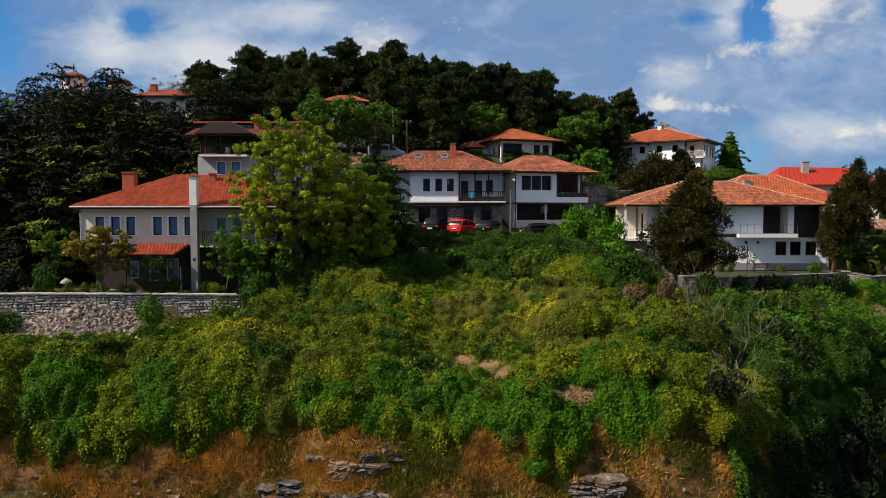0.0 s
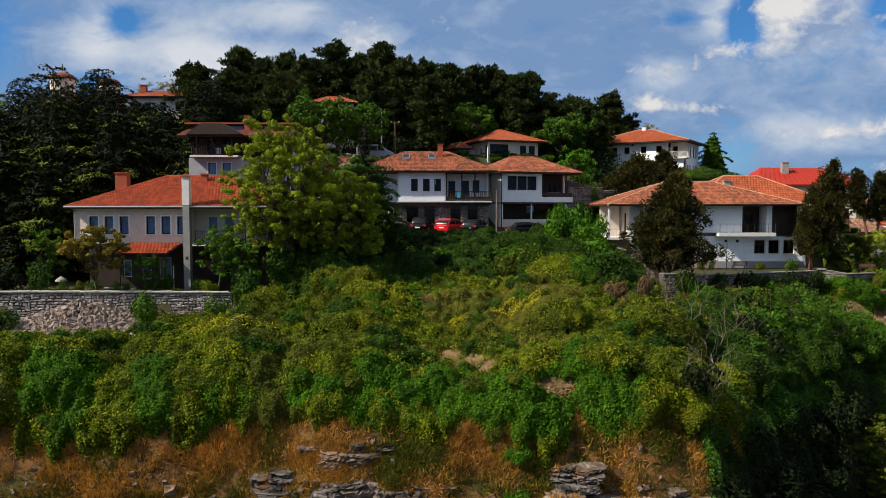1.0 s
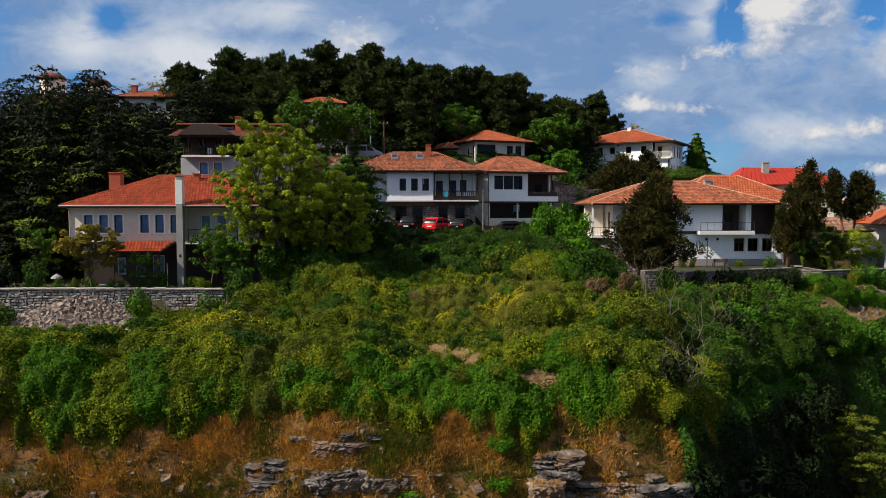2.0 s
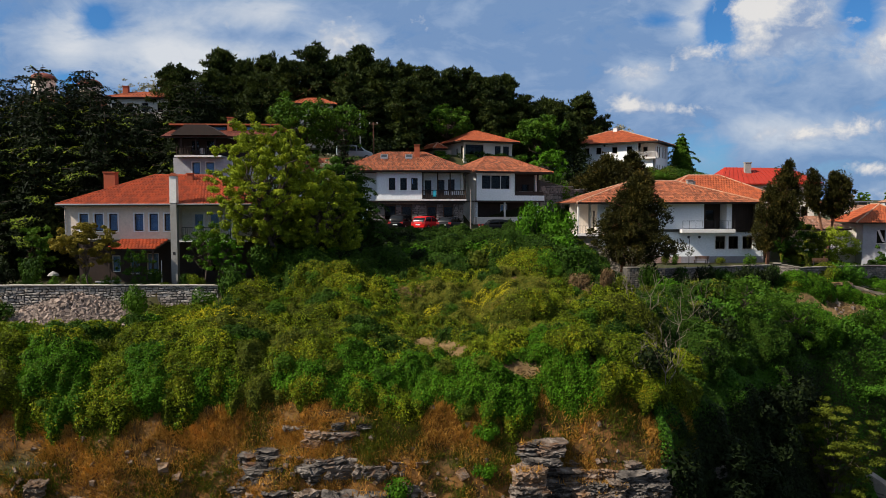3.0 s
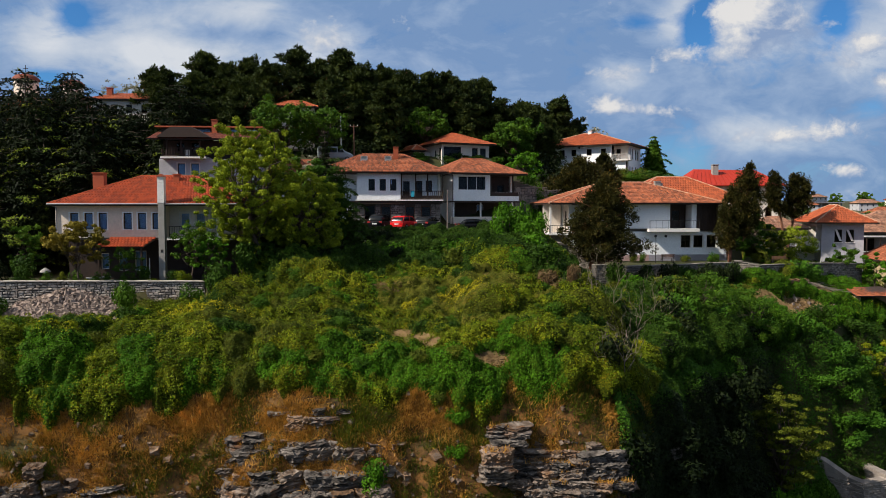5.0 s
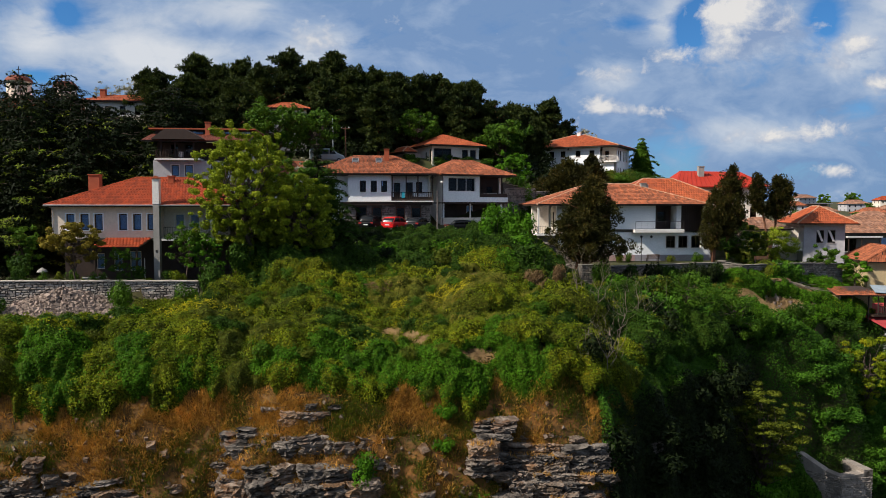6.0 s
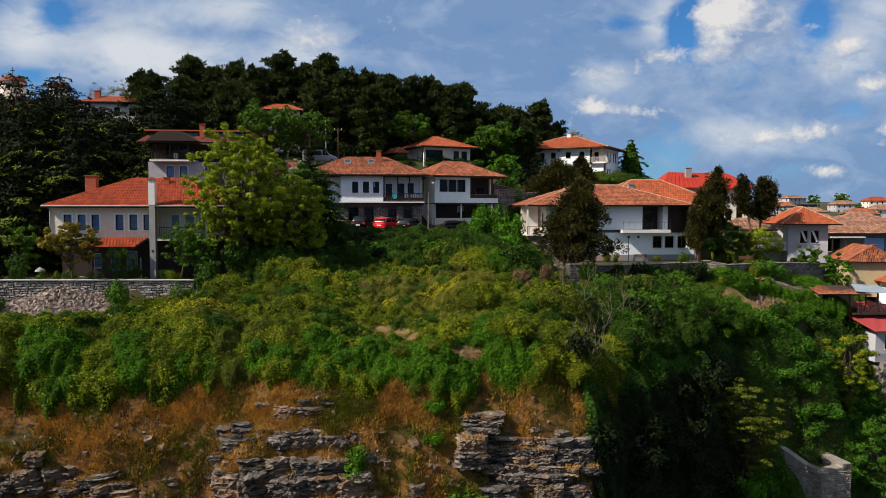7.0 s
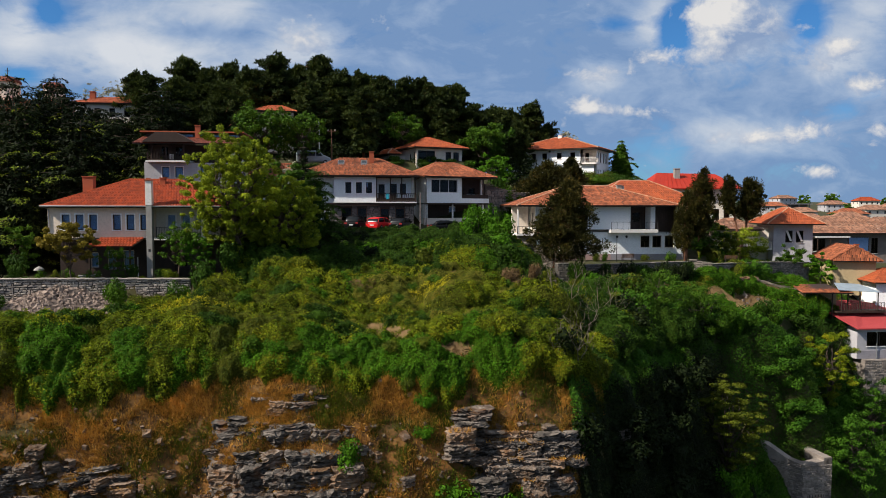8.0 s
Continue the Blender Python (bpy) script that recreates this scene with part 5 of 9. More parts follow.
def cedar(m, label, height, radius, material, n, size, seed, group="", droop=0.5, low=0.06, layers=11, name="cedar_tree", power=0.52, bark=None, core=4500, even=False, sun_tips=None):
    """A cedar: tiers of long flat boughs, each a plate of sprays."""
    rng = np.random.default_rng(seed)
    t = thing(name, m, label, "tree", group)
    g = Geo()
    limb(g, (0, 0, -0.8), (0, 0, height * 0.97), height * 0.03, 0.03, rng, 0.02, 6, 7)
    boughs = []
    for j in range(layers):
        f = low + (0.96 - low) * (j + rng.uniform(-0.3, 0.3)) / (layers - 1)
        f = min(max(f, low), 0.97)
        reach = 1.15 * radius * (1 - f) ** power + 0.3
        count = int(5 + 4 * (1 - f))
        a0 = rng.uniform(0, 6.28)
        for k in range(count):
            boughs.append((f, a0 + 2 * math.pi * k / count + rng.normal(0, 0.25), reach * (rng.uniform(0.8, 1.0) if even else rng.uniform(0.6, 1.2)), rng.uniform(0.1, 0.4) if even else rng.uniform(-0.02, 0.25)))
    area = sum(b[2] ** 1.6 for b in boughs)
    ps, ds, tip_leaves = [], [], []
    for f, a, L, rise in boughs:
        z = height * f
        per = max(12, int(n * L ** 1.6 / area))
        d = np.array([math.cos(a), math.sin(a), 0])
        side = np.array([-d[1], d[0], 0])
        g.tube([(0, 0, z), (d[0] * L * 0.5, d[1] * L * 0.5, z + L * rise * 0.7), (d[0] * L, d[1] * L, z + L * rise - 0.1 * L)], [height * 0.007, 0.04, 0.012], 4)
        # side sprays branch off the bough and hang a little
        spray = rng.integers(0, 9, per)
        q = np.clip((spray + rng.uniform(0, 0.55, per)) / 9 + 0.12, 0.1, 1.0)
        half = (0.42 * L * (1.12 - q) + 0.1)
        s = rng.uniform(-1, 1, per) * half
        q2 = np.clip(q + 0.35 * np.abs(s) / max(L, 0.5), 0, 1.15)
        zz = z + L * rise * np.sin(np.minimum(q2, 1) * 2.4) - droop * np.abs(s) * 0.35 - 0.2 * L * q2 ** 3 + rng.normal(0, 0.05, per) - np.abs(rng.normal(0, 0.12, per)) * droop
        ps.append(d[None] * (q2 * L)[:, None] + side[None] * s[:, None] + np.stack([0 * q, 0 * q, zz], 1))
        ds.append(np.tile(np.array([d[0] * 0.25, d[1] * 0.25, 1.0]), (per, 1)))
        # bough ends get paler leaves, coloured as if the sun caught them
        if sun_tips and rng.uniform() < 0.42:
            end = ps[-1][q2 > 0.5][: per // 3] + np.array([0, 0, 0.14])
            tip_leaves.append(leaf_corners(end, np.tile(np.array([d[0] * 0.5, d[1] * 0.5, 1.0]), (len(end), 1)), size * 0.75, rng, 0.32, 0.35, 0.3))
    p, d = np.concatenate(ps), np.concatenate(ds)
    v = leaf_corners(p, d, size, rng, 0.34, 0.35, 0.3)
    # the close inner twigs that no light comes through
    f = rng.uniform(low, 0.93, core)
    f = low + (f - low) * rng.uniform(0.55, 1, core)
    reach = (1.0 if even else 0.8) * radius * (1 - f) ** power * rng.uniform(0.1, 1, core) ** 0.5
    a = rng.uniform(0, 6.28, core)
    q = np.stack([np.cos(a) * reach, np.sin(a) * reach, height * f], 1)
    v2 = leaf_corners(q, unit(q * np.array([1, 1, 0.0]) + np.array([0, 0, 0.4])), size * 0.9, rng, 0.5, 0.6, 0.4)
    part("trunk", g, bark or M_BARK, t, smooth=True)
    part("crown", quads("crown", np.concatenate([v, v2]), len(p) + core), material, t)
    if sun_tips:
        part("fresh_growth", quads("fresh_growth", np.concatenate(tip_leaves), sum(len(w) for w in tip_leaves) // 3), sun_tips, t, "light green bough ends with sunlight put into their colour")
    return t


def pine(m, label, height, radius, n, size, seed, group="", bare=0.12):
    """A black pine: bare reddish trunk, whorls of boughs that fork, and tufted needle pads at their ends."""
    rng = np.random.default_rng(seed)
    t = thing("pine_tree", m, label, "tree", group)
    g = Geo()
    limb(g, (0, 0, -1.0), (rng.normal(0, .3), rng.normal(0, .3), height * 0.95), height * 0.022, 0.05, rng, 0.03, 6, 7)
    made = []
    bulge = rng.uniform(0.6, 1.15, 7)
    for i in range(46):
        f = bare + (1 - bare) * ((i + rng.uniform(0, 1)) / 46) ** 0.8
        a = i * 2.4 + rng.normal(0, 0.3)
        body = math.sin(math.pi * min(1.0, 0.22 + 0.80 * ((f - bare) / (1 - bare)))) ** 0.7
        reach = radius * (0.16 + 0.86 * body) * bulge[int(a * 1.11) % 7] * rng.uniform(0.75, 1.1)
        base = np.array([0, 0, height * f * 0.93])
        tip = base + np.array([math.cos(a) * reach, math.sin(a) * reach, reach * rng.uniform(0.05, 0.4)])
        tip[2] = min(tip[2], height - 0.4)
        g.tube([tuple(base), tuple(base * 0.5 + tip * 0.5 + np.array([0, 0, -0.15])), tuple(tip)], [height * 0.006, 0.05, 0.02], 4)
        for k in range(5):
            back = rng.uniform(0.0, 0.55) if k else 0.0
            c = tip + (base - tip) * back + rng.normal(0, 0.42, 3) * np.array([1, 1, 0.5])
            s = rng.uniform(0.45, 0.85)
            made.append((c, (s, s, s * rng.uniform(0.55, 0.8))))
    for k in range(6):
        made.append((np.array([rng.normal(0, 0.5), rng.normal(0, 0.5), height * 0.97 - 0.45 * k]), (0.5, 0.5, 0.5)))
    part("trunk", g, M_BARKRED, t, smooth=True)
    share = n // len(made) + 1
    ps, ds = [], []
    for c, r in made:
        p, d = shell_points(share, rng, c, r, 0.35)
        ps.append(p)
        ds.append(d * np.array([1, 1, 0.6]) + np.array([0, 0, 0.75]))
    p, d = np.concatenate(ps), np.concatenate(ds)
    k = n // 4
    f = rng.uniform(bare, 0.86, k)
    reach = radius * (0.62 - 0.42 * f) * rng.uniform(0.1, 1, k) ** 0.5
    a = rng.uniform(0, 6.28, k)
    q = np.stack([np.cos(a) * reach, np.sin(a) * reach, height * f], 1)
    v = np.concatenate([needles(p, d, size, rng, 0.26, 0.45), leaf_corners(q, unit(q + np.array([0, 0, 0.5])), size * 2.2, rng, 0.7, 0.6)])
    part("crown", quads("crown", v, len(p) + k), L_PINE, t)
    return t


def juniper(m, label, crowns, n, size, seed, material=None, trunk=0.2, group="", upswept=0.9, tuft=0.42):
    """A juniper: one or more stems, each with a body of close tufts given as (height, shift in x, half width), ragged at its outline."""
    rng = np.random.default_rng(seed)
    t = thing("juniper_tree", m, label, "tree", group)
    g = Geo()
    ps, ds = [], []
    total = sum(sum(b[2] * 0.5 + a[2] * 0.5 for a, b in zip(c, c[1:])) * (c[-1][0] - c[0][0]) for c in crowns)
    for c in crowns:
        zs, xs, rs = (np.array([q[i] for q in c]) for i in range(3))
        top = (float(xs[-1]), 0.0, float(zs[-1]) * 0.93)
        mid = (float(xs[len(xs) // 2]), 0.0, float(zs[len(xs) // 2]))
        g.tube([(0, 0, -0.6), (0.12 * mid[0], 0.05, mid[2] * 0.3), mid, top], [trunk, trunk * 0.8, trunk * 0.5, 0.03], 7)
        mine = sum(rs[i] * 0.5 + rs[i + 1] * 0.5 for i in range(len(rs) - 1)) * (zs[-1] - zs[0])
        per = int(n * mine / total)
        count = max(30, per // 62)
        w = rs + 0.15
        lane = rng.choice(len(zs) - 1, count, p=((w[:-1] + w[1:]) * np.diff(zs)) / ((w[:-1] + w[1:]) * np.diff(zs)).sum())
        z = zs[lane] + rng.uniform(0, 1, count) * np.diff(zs)[lane]
        a = rng.uniform(0, 6.28, count)
        lobe = 0.9 + 0.24 * np.sin(a * 3 + z * 1.7 + seed) + 0.2 * np.sin(a * 5 - z * 3.1)
        r = np.interp(z, zs, rs) * lobe * rng.uniform(0.55, 1.06, count)
        centre = np.stack([np.interp(z, zs, xs) + np.cos(a) * r, np.sin(a) * r * 0.9, z], 1)
        for k in range(0, count, 3):
            g.tube([(float(np.interp(z[k] - 0.8, zs, xs)), 0, float(max(z[k] - 1.0, 0.3))), tuple(centre[k])], [0.05, 0.012], 4)
        out = np.stack([np.cos(a), np.sin(a), 0 * a], 1)
        s = tuft * rng.uniform(0.4, 1.4, count)
        for k in range(count):
            p, d = shell_points(62, rng, centre[k], (s[k], s[k], s[k] * (0.7 + 0.8 * upswept)), 0.2)
            ps.append(p)
            ds.append(0.7 * d + 0.5 * out[k] + np.array([0, 0, upswept]))
        inner = rng.uniform(0, 1, per // 5)
        zi = zs[0] + inner * (zs[-1] - zs[0]) * 0.95
        ri = np.interp(zi, zs, rs) * 0.7 * rng.uniform(0, 1, len(zi)) ** 0.5
        ai = rng.uniform(0, 6.28, len(zi))
        ps.append(np.stack([np.interp(zi, zs, xs) + np.cos(ai) * ri, np.sin(ai) * ri, zi], 1))
        ds.append(np.stack([np.cos(ai), np.sin(ai), 0.6 + 0 * ai], 1))
    part("trunk", g, M_BARKRED, t, smooth=True)
    p, d = np.concatenate(ps), np.concatenate(ds)
    part("crown", quads("crown", needles(p, unit(d), size, rng, 0.3, 0.4), len(p)), material or L_CYPRESS, t)
    return t


def bare_tree(m, label, height, spread, seed, name="dead_tree", twigs=130, thick=0.06):
    rng = np.random.default_rng(seed)
    t = thing(name, m, label, "tree")
    g = Geo()
    ends = limb(g, (0, 0, -0.4), (rng.normal(0, .2), rng.normal(0, .2), height * 0.7), thick, thick * 0.35, rng, 0.12, 5, 6)
    for i in range(9):
        a = rng.uniform(0, 6.28)
        f = rng.uniform(0.1, 1.0)
        s = ends[int(f * 4.99)]
        e = s + Vector((math.cos(a) * spread * rng.uniform(0.5, 1), math.sin(a) * spread * rng.uniform(0.4, 1), height * rng.uniform(0.22, 0.6)))
        b = limb(g, s, e, thick * 0.5, thick * 0.16, rng, 0.2, 4, 5)
        for k in range(max(1, twigs // 9)):
            s2 = b[rng.integers(1, 5)]
            e2 = s2 + Vector(rng.normal(0, 0.28 * spread, 3)) + Vector((0, 0, rng.uniform(0.05, 0.3) * height))
            limb(g, s2, e2, thick * 0.17, thick * 0.05, rng, 0.25, 3, 3)
    part("trunk", g, M_DEAD, t)
    return t


# the weeds and brambles that cover the slope
def off_limits(x, y):
    """Terraces, walls and buildings that stay clear of scrub."""
    lh = (x < -11.5) & (y > garden_line(x) - np.where((x > -28.5) & (x < -18.5), 4.2, 1.0)) & (y < 65)
    mh = (x > -8.5) & (x < 14) & (y > 68.5) & (y < 90)
    mr = (x > 6) & (x < 19) & (y > 74) & (y < 92)
    rv = (x > 18.5) & (x < 43) & (y > 62 + (x - 21.3) * 0.44 - 0.5) & (y < 88)
    return lh | mh | mr | rv


BARE = ((1.5, 43.4, 0.9, 0.55), (2.6, 42.2, 1.0, 0.7), (3.6, 40.9, 0.9, 0.7), (7.2, 39.35, 1.15, 0.4), (-3.5, 50.6, 1.0, 0.8), (8.8, 50.2, 0.8, 0.5),
        (41.0, 63.6, 2.4, 1.4), (42.6, 65.6, 3.4, 1.7), (46.0, 67.4, 2.6, 0.9), (50.0, 69.6, 2.0, 0.7))


def bare_patch(x, y):
    k = np.zeros_like(x)
    for cx, cy, rx, ry in BARE:
        k = np.maximum(k, np.exp(-((x - cx - 0.4 * lump(x, y, 1.2, 9)) / rx) ** 2 - ((y - cy - 0.3 * lump(x, y, 0.9, 8)) / ry) ** 2))
    return k


def sow_mounds():
    """Low rounded bushes packed over the whole slope: x, y, half widths, height."""
    rng = np.random.default_rng(14)
    n = 2700
    x = rng.uniform(-46, 62, n)
    d = rng.uniform(2.7, 37, n)
    y = brow(x) + d
    size = rng.choice([0.45, 0.65, 0.95, 1.4, 2.0], n, p=[0.44, 0.32, 0.15, 0.06, 0.03]) * rng.uniform(0.8, 1.2, n)
    size = size * np.where(x > 15, 1.2, 1.0) * np.where((y > 62) & (x > -9) & (x < 11), 0.55, 1.0) * np.where((x > 0) & (x < 11) & (y < 52), 0.7, 1.0) * np.where((x > 13) & (x < 23) & (y > 49), 0.42, 1.0) * np.where((x > -30) & (x < -17) & (y > 40.5) & (y < 45.5), 0.5, 1.0)
    tall = size * rng.uniform(0.35, 0.95, n) * np.interp(d, [2, 4], [0.7, 1.0])
    return x, y, size * rng.uniform(1.1, 2.0, n), size * rng.uniform(0.75, 1.1, n), tall, rng.normal(0, 0.55, n)


MX0, MY0, MSTEP, MNX, MNY = -46.0, 31.0, 0.14, 757, 321
mound_h = np.zeros((MNY, MNX))
mound_k = np.zeros((MNY, MNX))
tuft_h = np.zeros((MNY, MNX))


def heap_mounds():
    gx, gy = MX0 + MSTEP * np.arange(MNX), MY0 + MSTEP * np.arange(MNY)
    for x, y, rx, ry, h, k in zip(*sow_mounds()):
        i0, i1 = max(0, int((x - rx - MX0) / MSTEP)), min(MNX, int((x + rx - MX0) / MSTEP) + 2)
        j0, j1 = max(0, int((y - ry - MY0) / MSTEP)), min(MNY, int((y + ry - MY0) / MSTEP) + 2)
        if i1 <= i0 or j1 <= j0:
            continue
        q = 1 - ((gx[None, i0:i1] - x) / rx) ** 2 - ((gy[j0:j1, None] - y) / ry) ** 2
        dome = h * np.sqrt(np.maximum(q, 0))
        old = mound_h[j0:j1, i0:i1]
        mound_k[j0:j1, i0:i1] = np.where(dome > old, k, mound_k[j0:j1, i0:i1])
        mound_h[j0:j1, i0:i1] = np.maximum(old, dome)
    # small tufts of leaves over the mounds, with gaps between them
    rng = np.random.default_rng(19)
    n = 27000
    d = rng.uniform(0, 1, n) ** 1.5 * 35 + 1.5
    x = rng.uniform(-42, 62, n)
    y = brow(x) + d
    r = rng.uniform(0.18, 0.55, n) * np.interp(d, [0, 14, 36], [1, 1.1, 1.7])
    for x, y, r, h in zip(x, y, r, r * rng.uniform(0.55, 1.1, n)):
        i0, i1 = max(0, int((x - r - MX0) / MSTEP)), min(MNX, int((x + r - MX0) / MSTEP) + 2)
        j0, j1 = max(0, int((y - r - MY0) / MSTEP)), min(MNY, int((y + r - MY0) / MSTEP) + 2)
        if i1 <= i0 or j1 <= j0:
            continue
        q = 1 - ((gx[None, i0:i1] - x) / r) ** 2 - ((gy[j0:j1, None] - y) / (0.8 * r)) ** 2
        tuft_h[j0:j1, i0:i1] = np.maximum(tuft_h[j0:j1, i0:i1], h * np.sqrt(np.maximum(q, 0)))


heap_mounds()


def on_grid(a, x, y):
    """Reads a sown grid between its points."""
    u = np.clip((np.asarray(x, float) - MX0) / MSTEP, 0, MNX - 1.001)
    v = np.clip((np.asarray(y, float) - MY0) / MSTEP, 0, MNY - 1.001)
    i, j = u.astype(int), v.astype(int)
    fu, fv = u - i, v - j
    return (a[j, i] * (1 - fu) + a[j, i + 1] * fu) * (1 - fv) + (a[j + 1, i] * (1 - fu) + a[j + 1, i + 1] * fu) * fv


def green_edge(x, y):
    """0 on the cliff, 1 where the green cover has closed."""
    return smooth(2.3, 3.1, y - brow(x) + 0.8 * lump(x, 0 * x, 2.2, 61) + 0.5 * lump(x, 0 * x, 0.7, 62))


def scrub_height(x, y):
    x, y = np.asarray(x, float), np.asarray(y, float)
    h = 0.8 * on_grid(mound_h, x, y) + 1.35 * on_grid(tuft_h, x, y) + 0.05 + 0.1 * lump(x, y, 0.37, 23)
    h = h - 0.6 * np.clip(lump(x, y, 1.7, 24) + 0.5 * lump(x, y, 0.6, 25) - 0.5, 0, 1)
    return np.clip(h, 0.03, None) * green_edge(x, y) * (1 - smooth(0.03, 0.5, bare_patch(x, y)))


def in_sight(x, y):
    """The stretch of the slope that lies open to the lake side."""
    return (x > -7 - 0.63 * y) & (x < 12 + 0.78 * y)


def lean_of(x, y):
    """The way the low plants grow: square to the slope, without its small lumps."""
    e = 1.2
    gx = (ground(x + e, y) - ground(x - e, y)) / (2 * e)
    gy = (ground(x, y + e) - ground(x, y - e)) / (2 * e)
    n = np.stack([-np.clip(gx, -0.8, 0.8), -np.clip(gy, -0.8, 1.3), np.ones_like(gx)], -1)
    return n / np.linalg.norm(n, axis=-1, keepdims=True)


def cover_kind(x, y, jitter):
    """Which plants grow where: 0 scrub, 1 vines, 2 olive weeds, 3 brambles, 4 knoll grass."""
    d = y - brow(x)
    kind = 0.8 * lump(x, y, 5.5, 31) + 0.45 * lump(x, y, 2.0, 32) + jitter
    knoll = np.exp(-((x - 6) / 5.5) ** 2 - ((y - 47) / 4.5) ** 2)
    vine = np.exp(-((x + 2) / 7) ** 2 - ((d - 4.5) / 3.0) ** 2) + 0.9 * np.exp(-((x - 9) / 4) ** 2 - ((d - 4.5) / 2.0) ** 2)
    crest = np.exp(-((d - 8 - 2 * lump(x, 0 * x, 7, 35)) / 1.6) ** 2)
    out = np.zeros(len(x), int)
    out[kind + 1.75 * vine + 0.2 * np.exp(-((d - 4) / 2.5) ** 2) - 0.6 * crest > 0.72] = 1
    out[(kind < -0.75) & (vine < 0.5)] = 2
    out[(lump(x, y, 3.1, 37) + 0.7 * jitter > 0.74) & (vine < 0.6) & (d > 6)] = 3
    # brambles forced here put tree and gully shade into the cover's colour
    out[np.exp(-((x + 4.5) / 4.5) ** 2 - ((y - 60.5) / 4) ** 2) + 0.15 * jitter > 0.45] = 3
    out[(x > -12) & (x < 14) & (y > np.where(x < 0, 50.5, 54.5) + 1.5 * kind)] = 3
    out[(x > 12.5) & (x < 38) & (y > 43) & (kind > -0.35)] = 3
    out[(x >= 38) & (kind > -0.5)] = 1
    out[knoll + 0.35 * kind > 0.55] = 4
    return out


def build_canopy():
    """The close cover of low plants as one lumpy sheet, under the loose leaves."""
    gx, gy = np.meshgrid(MX0 + MSTEP * np.arange(MNX), MY0 + MSTEP * np.arange(MNY))
    h = scrub_height(gx, gy)
    v = (np.stack([gx, gy, ground(gx, gy)], -1) + lean_of(gx, gy) * (h - 0.1)[..., None]).reshape(-1, 3)
    d = gy - brow(gx)
    good = (h > 0.04) & ~off_limits(gx, gy) & (d < 37) & in_sight(gx, gy)
    cell = good[:-1, :-1] & good[1:, :-1] & good[:-1, 1:] & good[1:, 1:]
    j, i = np.nonzero(cell)
    a = j * MNX + i
    f = np.stack([a, a + 1, a + MNX + 1, a + MNX], 1)
    me = bpy.data.meshes.new("low_cover")
    me.from_pydata(v.tolist(), [], f.tolist())
    kinds = cover_kind(gx[j, i], gy[j, i], mound_k[j, i])
    for m in (C_SCRUB, C_VINE, C_OLIVE, C_BLUE, C_GRASS):
        me.materials.append(m)
    me.polygons.foreach_set("material_index", kinds.astype(np.int32))
    bm = bmesh.new()
    bm.from_mesh(me)
    bmesh.ops.delete(bm, geom=[q for q in bm.verts if not q.link_faces], context="VERTS")
    bm.to_mesh(me)
    bm.free()
    me.shade_smooth()
    tagged(part("low_cover", me, C_SCRUB), "close cover of low green and yellowish plants on the slope", "vegetation", kind="stuff")


